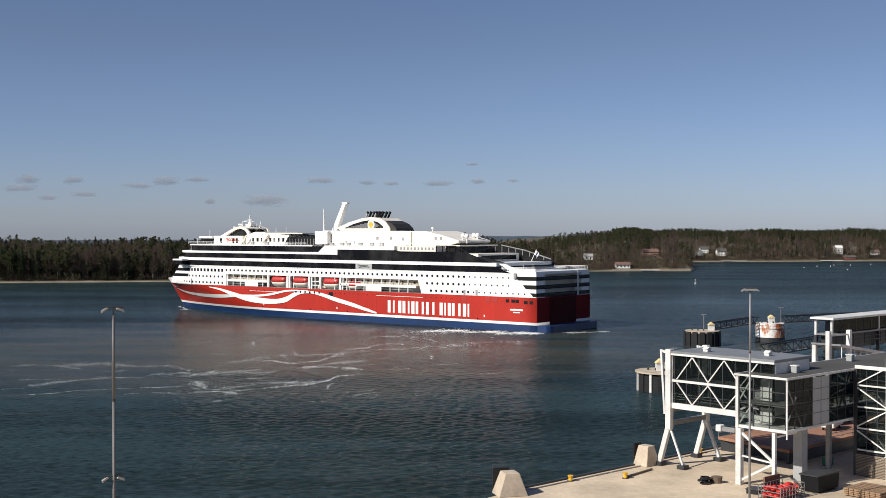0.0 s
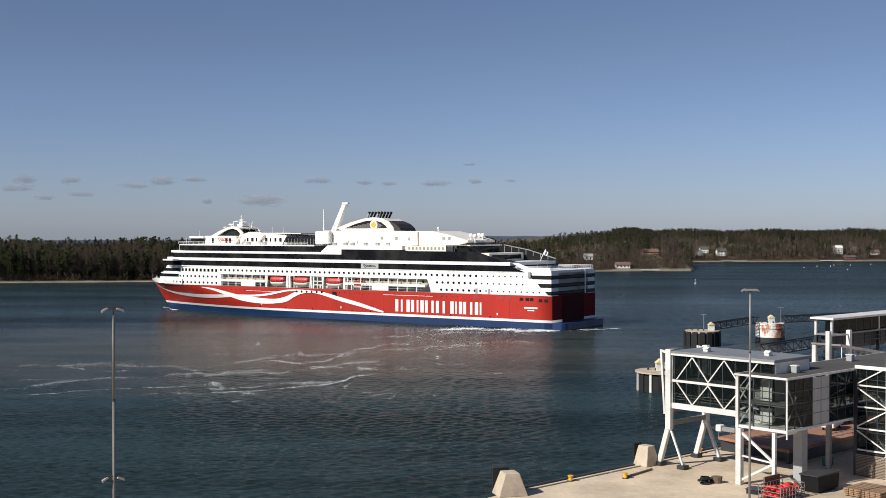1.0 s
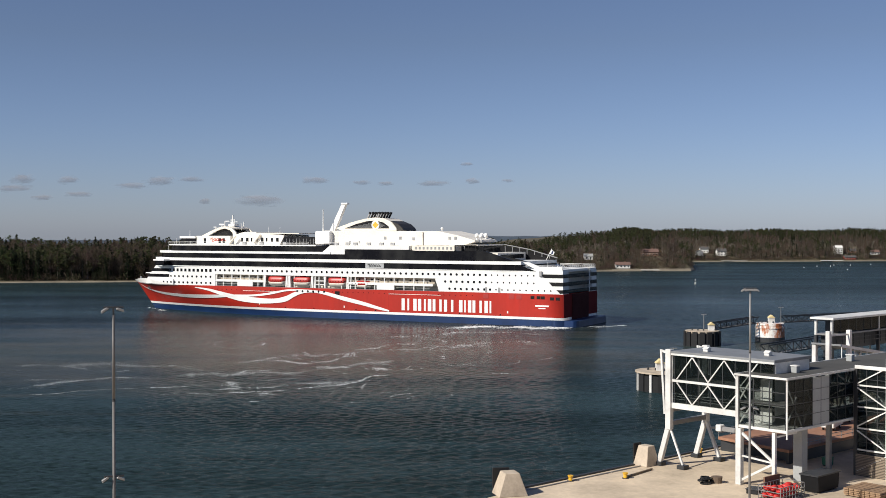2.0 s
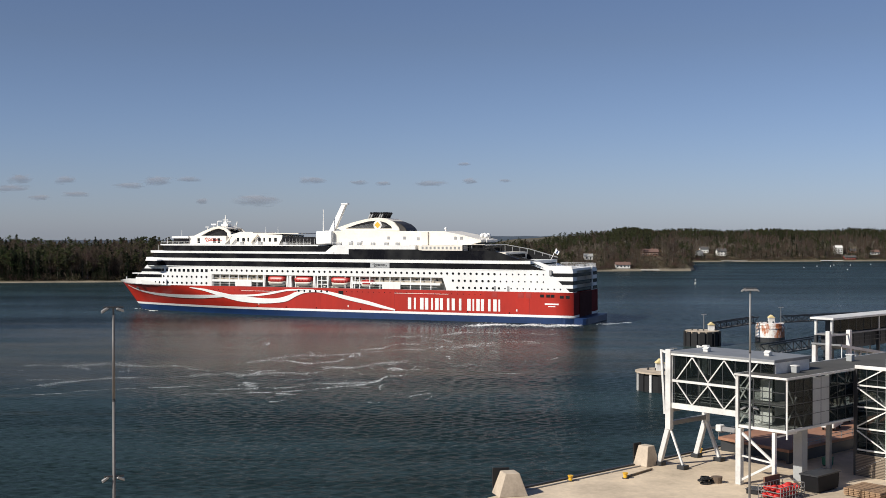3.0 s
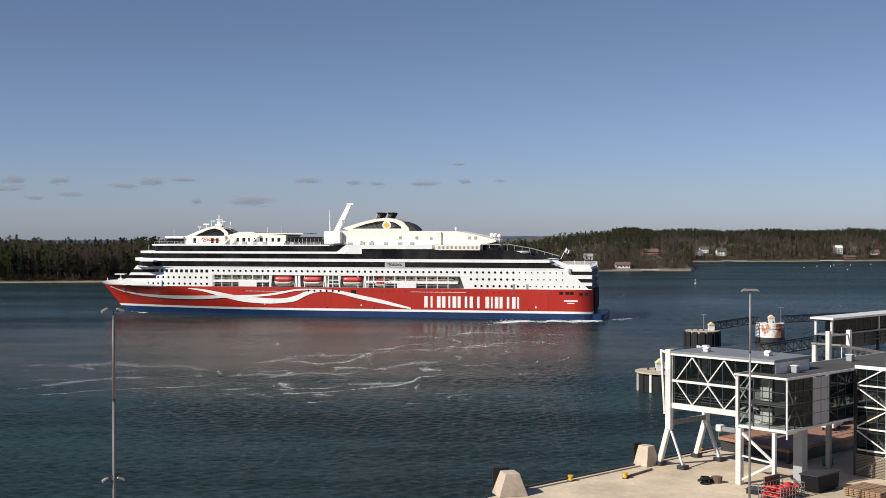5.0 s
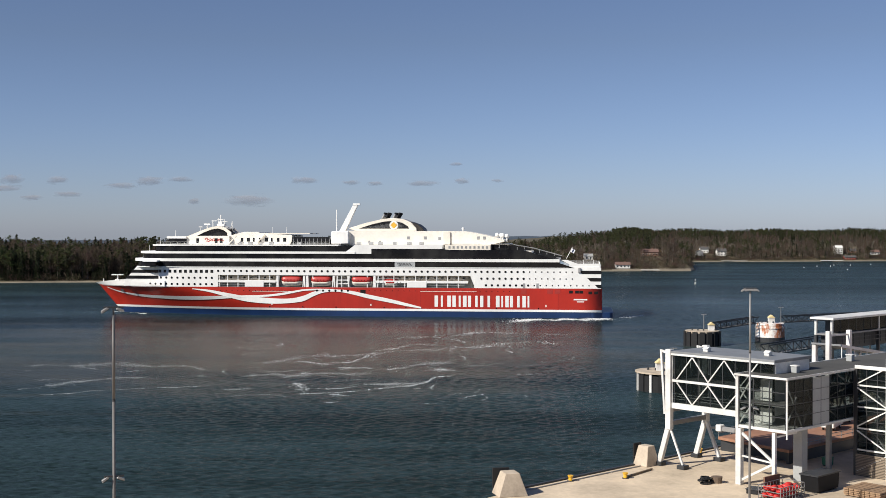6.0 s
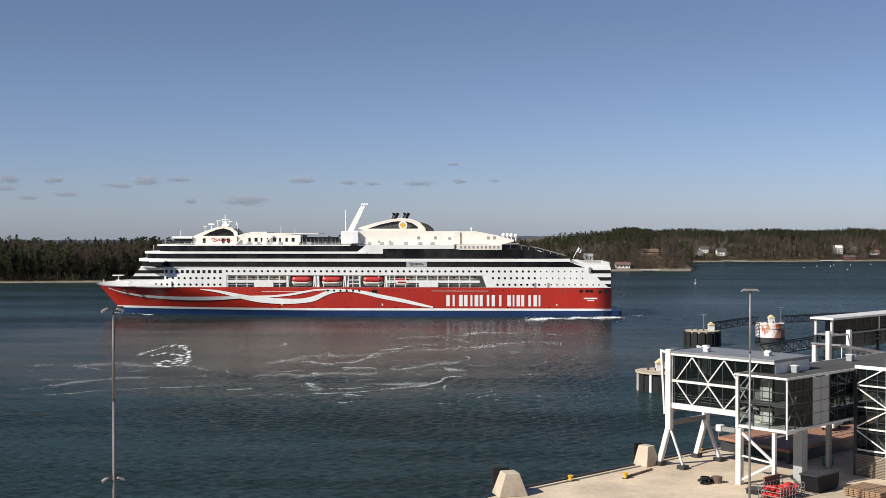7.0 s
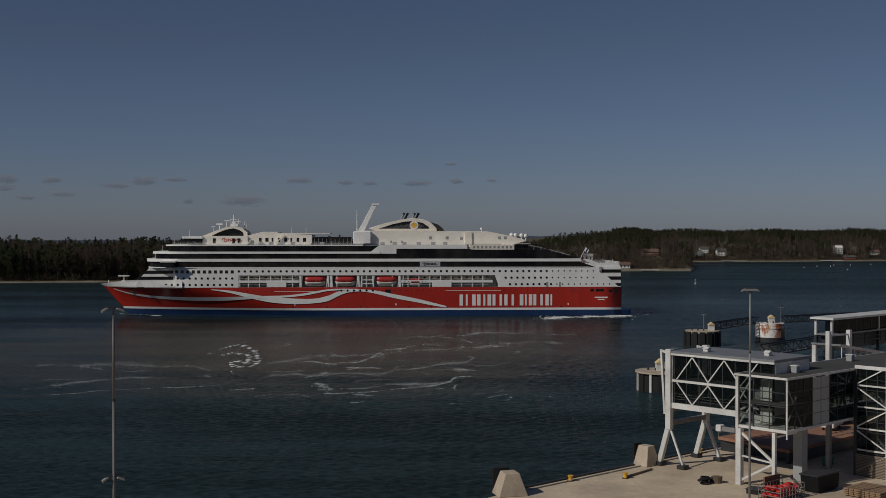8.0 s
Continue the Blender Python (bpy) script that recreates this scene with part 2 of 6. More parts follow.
DARKSTEEL = mat("dark_grey_steel", (0.045, 0.047, 0.05), 0.5, 0.3, vary=0.25, size=3)
PANEL = mat("grey_cladding_panel", (0.33, 0.34, 0.34), 0.5, vary=0.12, size=2)
FLOORING = mat("grey_floor", (0.16, 0.16, 0.155), 0.7, vary=0.2)
MASTGREY = mat("weathered_mast_steel", (0.135, 0.128, 0.122), 0.55, 0.2, vary=0.3, size=2.5, fine=0.2)
GALV = mat("galvanised_steel", (0.26, 0.255, 0.25), 0.5, 0.25, vary=0.25, size=1.5, fine=0.2)
RUBBER = mat("black_rubber", (0.009, 0.009, 0.010), 0.8, vary=0.3, size=1.5, fine=0.2, bump=0.02)
CREAMCAP = mat("pale_yellow_sheet", (0.70, 0.56, 0.28), 0.6, vary=0.2, size=0.8)
YELLOW = mat("yellow_paint", (0.75, 0.42, 0.03), 0.5, vary=0.2, size=0.6)
RUST = mat("rusty_white_paint", (0.74, 0.71, 0.66), 0.6, second=(0.40, 0.13, 0.05), size=3.0, fine=0.5, streak=(1, 1, 0.55), edge=(0.66, 0.80))
RAMP = mat("red_oxide_deck", (0.33, 0.165, 0.10), 0.8, vary=0.3, size=6, fine=0.8)
PANE = glass_mat("clear_wall_pane", (0.82, 0.85, 0.84), clear=0.80)
SMOKED = glass_mat("smoked_wall_pane", (0.60, 0.64, 0.64), 0.62)
TRUNK = mat("tree_bark", (0.055, 0.041, 0.032), 0.9, vary=0.35, size=1.5, fine=0.2)
PALEBARK = mat("pale_birch_bark", (0.30, 0.26, 0.215), 0.85, second=(0.09, 0.07, 0.06), size=2.0, fine=0.3)
PINE = leaf_mat("pine_needles", (0.080, 0.083, 0.036), (0.046, 0.052, 0.023))
SPRUCE = leaf_mat("spruce_needles", (0.036, 0.043, 0.021), (0.023, 0.029, 0.015))
BARE = leaf_mat("bare_birch_twigs", (0.155, 0.114, 0.081), (0.082, 0.062, 0.046))
LAND = mat("forest_floor", (0.085, 0.068, 0.036), 0.95, vary=0.4, size=25, fine=3)
SHORE = mat("shore_rock_and_sand", (0.20, 0.17, 0.125), 0.9, vary=0.35, size=10, fine=1.2)


# ---------- small builders ----------
def box(bm, x0, x1, y0, y1, z0, z1):
    v = [bm.verts.new((x, y, z)) for z in (z0, z1) for x, y in ((x0, y0), (x1, y0), (x1, y1), (x0, y1))]
    for f in ((3, 2, 1, 0), (4, 5, 6, 7), (0, 1, 5, 4), (1, 2, 6, 5), (2, 3, 7, 6), (3, 0, 4, 7)):
        bm.faces.new([v[i] for i in f])
    return bm


def prism(bm, poly, a0, a1, axis="y"):
    """A side profile (pairs) drawn out along an axis: 'y' takes (x, z) pairs, 'z' takes (x, y)."""
    put = (lambda p, a: (p[0], a, p[1])) if axis == "y" else (lambda p, a: (p[0], p[1], a))
    lo, hi = [bm.verts.new(put(p, a0)) for p in poly], [bm.verts.new(put(p, a1)) for p in poly]
    n = len(poly)
    bm.faces.new(lo), bm.faces.new(hi[::-1])
    for i in range(n):
        bm.faces.new((lo[i], hi[i], hi[(i + 1) % n], lo[(i + 1) % n]))
    return bm


def rod(bm, p, q, r, n=8, r2=None):
    p, q = Vector(p), Vector(q)
    d = (q - p).normalized()
    a = d.orthogonal().normalized()
    b = d.cross(a)
    r2 = r if r2 is None else r2
    lo, hi = [], []
    for i in range(n):
        t = 2 * math.pi * i / n
        o = a * math.cos(t) + b * math.sin(t)
        lo.append(bm.verts.new(p + o * r)), hi.append(bm.verts.new(q + o * r2))
    bm.faces.new(lo[::-1]), bm.faces.new(hi)
    for i in range(n):
        bm.faces.new((lo[i], lo[(i + 1) % n], hi[(i + 1) % n], hi[i]))
    return bm


def bar(bm, p, q, w, h=None, up=(0, 0, 1)):
    """A square bar from p to q."""
    p, q = Vector(p), Vector(q)
    d = (q - p).normalized()
    u = Vector(up)
    if abs(d.dot(u)) > 0.95:
        u = Vector((1, 0, 0))
    a = d.cross(u).normalized() * w / 2
    b = a.cross(d).normalized() * (h or w) / 2
    vs = [bm.verts.new(c + s * a + t * b) for c in (p, q) for s, t in ((-1, -1), (1, -1), (1, 1), (-1, 1))]
    for f in ((0, 1, 2, 3), (7, 6, 5, 4), (0, 4, 5, 1), (1, 5, 6, 2), (2, 6, 7, 3), (3, 7, 4, 0)):
        bm.faces.new([vs[i] for i in f])
    return bm


def ball(bm, c, r, sub=2, sq=(1, 1, 1)):
    g = bmesh.ops.create_icosphere(bm, subdivisions=sub, radius=1.0)
    for v in g["verts"]:
        v.co = Vector((v.co.x * r * sq[0] + c[0], v.co.y * r * sq[1] + c[1], v.co.z * r * sq[2] + c[2]))
    return bm


def B():
    return bmesh.new()


def part(name, bm, material, parent=None, label="", smooth=False, bevel=0.0):
    if bevel:
        bmesh.ops.bevel(bm, geom=bm.edges[:], offset=bevel, segments=1, affect="EDGES")
    bmesh.ops.recalc_face_normals(bm, faces=bm.faces[:])
    me = bpy.data.meshes.new(name)
    bm.to_mesh(me)
    bm.free()
    if smooth:
        me.polygons.foreach_set("use_smooth", [True] * len(me.polygons))
    me.materials.append(material)
    ob = new(name, me)
    if parent is not None:
        ob.parent = parent
    if label:
        ob["label"] = label
    return ob


def again(ob, m, parent=None):
    """Another piece on the same mesh."""
    o = new(ob.name.split(".")[0], ob.data)
    o.parent = parent or ob.parent
    o.matrix_basis = m
    return o


def thing(name, m, label, category, group="", kind=""):
    e = new(name)
    e.matrix_basis = m
    return tagged(e, label, category, group, kind)


# ---------- the sea ----------
def sea():
    """One sheet to the horizon, with wind waves in the harbour basin."""
    r = np.random.default_rng(5)
    y0, y1, rows, cols, half = 140.0, 1000.0, 1000, 380, 0.43
    y = y0 * (y1 / y0) ** (np.arange(rows + 1) / rows)
    u = np.linspace(-half, half, cols + 1)
    Y, U = np.meshgrid(y, u, indexing="ij")
    X = U * Y
    z = np.zeros_like(X)
    for i in range(40):
        lam = 0.95 * (3.6 / 0.95) ** r.random()
        a = math.radians(285 + r.normal(0, 42))
        k = 2 * math.pi / lam
        ph = k * (X * math.cos(a) + Y * math.sin(a)) + r.random() * 6.28
        # wave trains come and go
        env = 0.5 + 0.5 * np.sin(X * r.normal(0, 0.035) + Y * r.normal(0, 0.035) + r.random() * 6.28)
        z += SLOPE * lam / (2 * math.pi) * env * np.sin(ph) * np.clip(lam / (0.0055 * Y) - 0.35, 0, 1)
    # smoother where the ferry has turned
    d = np.hypot((X + 25) / 115, (Y - 382) / 120)
    s = np.clip((d - 0.45) / 0.75, 0, 1)
    z *= 0.55 + 0.45 * s * s * (3 - 2 * s)
    e = np.clip((1 - np.abs(U) / half) / 0.05, 0, 1) * np.clip((y1 - Y) / 300, 0, 1) * np.clip((Y - y0) / 12, 0, 1)
    z *= e
    co = np.stack([X, Y, z], -1).reshape(-1, 3)
    n = cols + 1
    q = (np.arange(rows)[:, None] * n + np.arange(cols)[None, :]).ravel()
    faces = np.stack([q, q + 1, q + n + 1, q + n], -1)
    big = [(-9000, -3000, 0), (9000, -3000, 0), (9000, 9000, 0), (-9000, 9000, 0)]
    k = len(co)
    c = (0, cols, rows * n + cols, rows * n)
    out = [(k + j, k + (j + 1) % 4, c[(j + 1) % 4], c[j]) for j in range(4)]
    me = bpy.data.meshes.new("water")
    me.from_pydata(co.tolist() + big, [], faces.tolist() + out)
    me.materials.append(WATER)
    me.polygons.foreach_set("use_smooth", [True] * len(faces) + [False] * 4)
    return tagged(new("water", me), "dark blue-green sea water with small ripples", "water", kind="structure")


SLOPE = 0.044
sea()


# ---------- the ferry; x from stern to bow, y to port, z up from the waterline ----------
BEAM = 17.5


def nose(w):
    return float(np.interp(w, [-3, 0, 2.4, 3.4, 11.9, 14.3], [209, 211.5, 213.3, 214.3, 221.8, 223.4]))


def half(u, w):
    """Half the breadth of the hull at u metres from the stern, w above the water."""
    u0 = float(np.interp(w, [0, 12], [112, 176]))
    p = float(np.interp(w, [0, 12], [1.8, 2.2]))
    n = nose(w)
    if u <= u0:
        return BEAM
    return BEAM * max(0.0, 1 - ((u - u0) / (n - u0)) ** p)


def stations(u0, w, count=44):
    n = nose(w)
    return [u0 + (n - u0) * (1 - (1 - i / count) ** 1.6) for i in range(count + 1)]


def shell(levels, u0=4.8, out=0.0, u1=None, top=None):
    """Hull plating between levels, both sides, closed at the stern; top(u): a sheer line that replaces the last level."""
    bm = B()
    for side in (1, -1):
        rows = []
        for k, w in enumerate(levels):
            row = []
            for u in stations(u0, w):
                z = w
                if u1 is not None:
                    u = min(u, u1)
                if top and k == len(levels) - 1:
                    z = top(u)
                row.append(bm.verts.new((u, side * (half(u, w) + out), z)))
            rows.append(row)
        for a, b in zip(rows, rows[1:]):
            for i in range(len(a) - 1):
                bm.faces.new((a[i], a[i + 1], b[i + 1], b[i]) if side > 0 else (b[i], b[i + 1], a[i + 1], a[i]))
    for wa, wb in zip(levels, levels[1:]):
        bm.faces.new([bm.verts.new(c) for c in ((u0, BEAM + out, wa), (u0, BEAM + out, wb), (u0, -BEAM - out, wb), (u0, -BEAM - out, wa))])
    bmesh.ops.remove_doubles(bm, verts=bm.verts[:], dist=0.001)
    return bm


def plan(u0, u1, hb, nose_len, count=10):
    """A deck's outline: straight sides and a rounded front."""
    pts = [(u0, hb)]
    for i in range(count + 1):
        a = math.pi / 2 * i / count
        pts.append((u1 - nose_len + nose_len * math.sin(a) ** 0.8, hb * (1 - 0.62 * (1 - math.cos(a)) ** 1.1)))
    return pts + [(x, -y) for x, y in reversed(pts)]


def slab(u0, u1, w0, w1, hb, nose_len=14):
    return prism(B(), plan(u0, u1, hb, nose_len), w0, w1, "z")


def ribbon(pts, out=0.06, sides=(1,)):
    """A painted band on the hull side: rows of (u, middle, width)."""
    bm = B()
    us = [p[0] for p in pts]
    for side in sides:
        prev = None
        n = 70
        for i in range(n + 1):
            u = us[0] + (us[-1] - us[0]) * i / n
            f = lambda k: float(np.interp(u, us, [p[k] for p in pts]) if us[0] < us[-1] else np.interp(-u, [-x for x in us], [p[k] for p in pts]))
            m, h = f(1), f(2) / 2
            row = [bm.verts.new((u, side * (half(u, z) + out), z)) for z in (m - h, m + h)]
            if prev:
                bm.faces.new((prev[0], row[0], row[1], prev[1]))
            prev = row
    return bm


def smooth_rows(pts, n=6):
    """Softens the corners of rows by a Catmull-Rom pass."""
    out = []
    q = [pts[0]] + list(pts) + [pts[-1]]
    for i in range(1, len(q) - 2):
        for k in range(n):
            t = k / n
            out.append(tuple(0.5 * (2 * b + (c - a) * t + (2 * a - 5 * b + 4 * c - d) * t * t + (3 * b - a - 3 * c + d) * t ** 3)
                             for a, b, c, d in zip(q[i - 1], q[i], q[i + 1], q[i + 2])))
    return out + [tuple(pts[-1])]


ship = thing("cruise_ferry", pose(0, 0, 0), "large red and white passenger ferry with blue underside turning away", "ship")

part("lower_hull", shell([-3, -1, 0.6, 2.4], 4.8), BLUE, ship, "blue painted lower hull", True)
part("duck_tail", prism(B(), [(0.0, 14.2), (0.4, 15.6), (1.4, 16.5), (5, 17.3), (9, 17.56), (9, -17.56), (5, -17.3), (1.4, -16.5), (0.4, -15.6), (0.0, -14.2)], -2.0, 2.38, "z"), BLUE, ship, "blue stern ledge at the waterline", bevel=0.12)
part("boot_stripe", shell([2.4, 3.3], 4.75, 0.05), WHITE, ship, "white stripe above the blue hull", True)
red = part("red_hull", shell([3.3, 5, 7, 9, 10.5, 11.9], 4.8), RED, ship, "glossy red painted hull", True)


def sheer(u):
    return float(np.interp(u, [186, 196, 206, 214, 224], [11.95, 13.2, 14.1, 13.9, 12.7]))


bm = shell([11.9, 14.3], 186, 0.02, top=sheer)
part("bow_bulwark", bm, WHITE, ship, "white raised bow bulwark", True)
part("foredeck", prism(B(), [(u, half(u, 11.9) - 0.1) for u in range(184, 221, 3)] + [(u, -half(u, 11.9) + 0.1) for u in range(220, 183, -3)], 11.6, 11.9, "z"), GREY, ship)
bm = B()
rod(bm, (213.5, 0, 11.9), (213.5, 0, 16.2), 0.3)
box(bm, 211.3, 215.7, -1.4, 1.4, 15.9, 16.3), box(bm, 212.6, 214.4, -0.7, 0.7, 13.6, 14.2)
part("foremast", bm, WHITE, ship)
part("jack_post", rod(B(), (219.8, 0, 12), (219.8, 0, 14.4), 0.22), WHITE, ship)

# white side walls over the red hull, with the boat opening left free
bm = B()
for s in (1, -1):
    for u0, u1, w0, w1 in ((5.0, 56.0, 11.9, 20.1), (56.0, 163.0, 16.8, 20.1)):
        box(bm, u0, u1, min(s * 12, s * BEAM), max(s * 12, s * BEAM), w0, w1)
    a, b = [], []
    for u in [163 + i * 2.0 for i in range(14)]:
        a.append((u, s * (half(u, 12) if u < 196 else half(u, 12) - (u - 196) * 0.2)))
    prism(bm, a + [(189.0, 0), (163.0, 0)], 11.85, 20.1, "z")
part("side_wall", bm, WHITE, ship, "white steel side with rows of round windows")
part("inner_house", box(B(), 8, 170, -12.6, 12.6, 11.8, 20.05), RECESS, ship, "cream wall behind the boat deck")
part("boat_deck", box(B(), 56, 163, -17.3, 17.3, 11.7, 11.95), GREY, ship)
for s in (1, -1):
    part("corner_gusset", prism(B(), [(56.0, 16.8), (57.6, 16.8), (56.0, 12.6)], s * 16.9, s * 17.45), WHITE, ship)
    for u0, u1 in ((59.0, 97), (138, 163)):
        part("gallery_floor", box(B(), u0, u1, min(s * 13, s * 17.4), max(s * 13, s * 17.4), 13.9, 14.5), WHITE, ship)

# posts, rails and boxes in the boat opening
bm = B()
box(bm, -0.16, 0.16, -0.2, 0.2, 0, 4.85)
post = part("post", bm, WHITE, ship)
post.matrix_basis = pose(62.5, 17.1, 11.95)
for s in (17.1, -17.1):
    for u in (66.9, 71.3, 75.7, 80.1, 84.5, 89, 93.5, 97, 100, 110.7, 112.5, 122.8, 125.5, 138, 141, 145.5, 150, 154.5, 159, 162.5) + ((62.5,) if s < 0 else ()):
        again(post, pose(u, s, 11.95))
bm = B()
for z in (1.0,):
    rod(bm, (0, 0, z), (22, 0, z), 0.045, 5)
rail = part("deck_rail", bm, WHITE, ship)
rail.matrix_basis = pose(60, 17.2, 14.5)
for u, z in ((74, 14.5), (60, 11.95), (75, 11.95), (140, 14.5), (140, 11.95)):
    again(rail, pose(u, 17.2, z))
panel = part("deck_screen", box(B(), -4, 4, -0.15, 0.15, 11.95, 14.5), WHITE, ship, "white screen in the boat opening", bevel=0.05)
panel.matrix_basis = pose(147.5, 17.35, 0)
again(panel, pose(79.5, 17.35, 0))


def lifeboat(length, label):
    """An enclosed lifeboat, keel at z = 0."""
    e = new("lifeboat")
    e.parent = ship
    e["label"] = label
    lower, upper = B(), B()
    for bmx, prof in ((lower, [(0.15, 0.0), (0.75, 0.5), (1.0, 1.05), (1.0, 1.25)]), (upper, [(1.0, 1.25), (0.99, 1.9), (0.84, 2.7), (0.45, 3.0)])):
        rows = []
        for i in range(15):
            t = -1 + 2 * i / 14
            k = max(0.10, (1 - abs(t) ** 7)) ** 0.6
            sx = t * length / 2
            row = [(sx * (0.9 + 0.1 * min(1, z / 1.4)), y * 1.9 * k, z + (0.30 * t ** 4 if z < 2 else -0.25 * t ** 4)) for y, z in prof]
            rows.append([bmx.verts.new(c) for c in row + [(x, -y, z) for x, y, z in reversed(row)]])
        for a, b in zip(rows, rows[1:]):
            for j in range(len(a)):
                bmx.faces.new((a[j], b[j], b[(j + 1) % len(a)], a[(j + 1) % len(a)]))
        bmx.faces.new(rows[0]), bmx.faces.new(rows[-1][::-1])
    part("boat_hull", lower, CREAM, e, "cream lower hull", True)
    part("canopy", upper, BOATRED, e, "orange-red enclosed canopy", True)
    bm = B()
    box(bm, -length * 0.05, length * 0.14, -0.9, 0.9, 2.9, 3.3)
    part("cockpit", bm, BOATRED, e, bevel=0.15)
    bm = B()
    for k in range(-3, 4):
        box(bm, k * 1.45 - 0.18, k * 1.45 + 0.18, 1.74, 1.90, 1.75, 1.95)
    part("boat_window", bm, HOLE, e)
    return e


boat = lifeboat(9.6, "orange-red lifeboat hanging in white davits")
spots = [(131.9, 15.8), (119.4, 15.8), (102.4, 15.8)]
TALL = Matrix.Diagonal((0.92, 1, 1.38, 1))
boat.matrix_basis = pose(131.9, 15.8, 12.3) @ TALL
for u, v in spots[1:] + [(a, -b) for a, b in spots]:
    copy_thing(boat, pose(u, v, 12.3))
small = lifeboat(5.8, "small red rescue boat")
small.matrix_basis = pose(90.5, 15.6, 12.3)
bm = B()
prism(bm, [(0, 0), (0.5, 0), (0.9, 4.6), (0.2, 4.6)], -0.4, 0.4)
box(bm, 0.1, 0.8, -2.2, 0.3, 4.2, 4.7)
dv = part("davit", bm, WHITE, ship, "white davit frame")
dv.matrix_basis = pose(137.2, 17.0, 11.95)
for u, _ in spots:
    for k in (5.1, -6.0):
        if (u, k) != (131.9, 5.1):
            again(dv, pose(u + k, 17.0, 11.95))

# windows
bm = B()
rod(bm, (0, 0, 0), (0, 0.06, 0), 0.48, 12)
port = part("porthole", bm, HOLE, ship, "dark round window")
bm = B()
box(bm, -0.6, 0.6, 0, 0.06, -0.62, 0.62)
sq = part("square_window", bm, HOLE, ship, "dark square window")


def side_pose(u, w, s=1):
    y = half(u, 12)
    slope = math.degrees(math.atan2(half(u + 0.5, 12) - half(u - 0.5, 12), 1.0))
    return pose(u, s * y, w, 0, 0, slope if s > 0 else 180 - slope)


done = [0, 0]
for s in (1, -1):
    for w, us in ((18.5, [16.5 + i * 2.44 for i in range(61)]), (15.75, [16.5 + i * 2.44 for i in range(16)]), (13.05, [9.8 + i * 2.44 for i in range(18)]),
                  (15.6, [165.6 + i * 2.48 for i in range(11)]), (12.95, [165.6 + i * 2.48 for i in range(12)])):
        for i, u in enumerate(us):
            m = side_pose(u, w, s) @ Matrix.Diagonal((*((0.62,) * 3 if u < 34 else (1,) * 3), 1))
            if done[0]:
                again(port, m)
            else:
                port.matrix_basis, done[0] = m, 1
    for i in range(11):
        m = side_pose(165.6 + i * 2.27, 18.3, s)
        if done[1]:
            again(sq, m)
        else:
            sq.matrix_basis, done[1] = m, 1
# small holes in the red band under the boat deck, and the side doors
bm = B()
rod(bm, (0, 0, 0), (0, 0.26, 0), 0.46, 10)
sp = part("hull_port", bm, HOLE, ship)
sp.matrix_basis = pose(121, 17.5, 10.55)
for u in (118.4, 115.8, 113.2, 110.6, 108.0):
    again(sp, pose(u, 17.5, 10.55))
sc = part("scupper", rod(B(), (0, 0, 0), (0, 0.05, 0), 0.18, 6), HOLE, ship)
sc.matrix_basis = pose(104, 17.5, 10.6)
for i in range(1, 27):
    again(sc, pose(104 - i * 2.4, 17.5, 10.6))
for i in range(16):
    again(sc, pose(127 + i * 2.5, 17.5, 10.4))
for u in (30, 47, 84, 93, 113, 127, 141):
    again(sp, pose(u, half(u, 3.75) - 0.18, 3.75) @ Matrix.Diagonal((0.6, 1, 0.6, 1)))
bm = B()
box(bm, -1.1, 1.1, 0, 0.05, -0.9, 0.9)
dr = part("shell_door", bm, mat("dull_red_paint", (0.36, 0.03, 0.022), 0.5), ship)
dr.matrix_basis = pose(36, 17.5, 10.6)
for u in (25.4, 22.4):
    again(dr, pose(u, 17.5, 10.6))
moor = part("mooring_port", box(B(), -0.75, 0.75, 0, 0.06, -0.55, 0.55), BLACK, ship, "dark mooring opening")
moor.matrix_basis = pose(17.0, 17.5, 10.5)
for u in (14.6, 12.9, 9.3, 7.0):
    again(moor, pose(u, 17.5, 10.5 if u > 9.5 else 10.2))
for u in (30.0, 35.4):
    part("side_door", box(B(), u, u + 0.9, 17.5, 17.56, 12.0, 13.9), GREY, ship)

# swooping white bands on the red hull
RIB = smooth_rows([(174, 11.0, 0.3), (167, 10.2, 0.9), (160.8, 8.9, 1.5), (153, 7.3, 2.1), (147, 6.6, 2.4), (139, 6.1, 2.2), (131.9, 6.3, 1.9), (126.5, 7.3, 2.2),
                   (122.5, 9.1, 1.9), (118.5, 10.2, 1.1), (113, 10.6, 0.9), (107, 9.9, 1.3), (99.3, 8.2, 1.6), (90, 6.4, 1.5), (83.8, 5.0, 1.2), (77.7, 3.75, 0.6)])
part("wave_band", ribbon(RIB[::-1], 0.22, (1, -1)), WHITE, ship, "white painted wave band")
RIB2 = smooth_rows([(217.0, 10.8, 0.35), (210, 9.0, 0.6), (200, 7.7, 1.0), (190, 7.2, 1.3), (180.4, 7.0, 1.5), (168, 7.2, 1.5), (153.8, 7.9, 0.9), (143.6, 8.2, 0.8), (136, 9.0, 0.9),
                    (130, 10.1, 0.8), (126.5, 10.7, 0.7), (121, 11.0, 0.6), (114, 11.0, 0.4)])
part("wave_band", ribbon(RIB2[::-1], 0.19, (1, -1)), WHITE, ship, "thin white painted wave band")

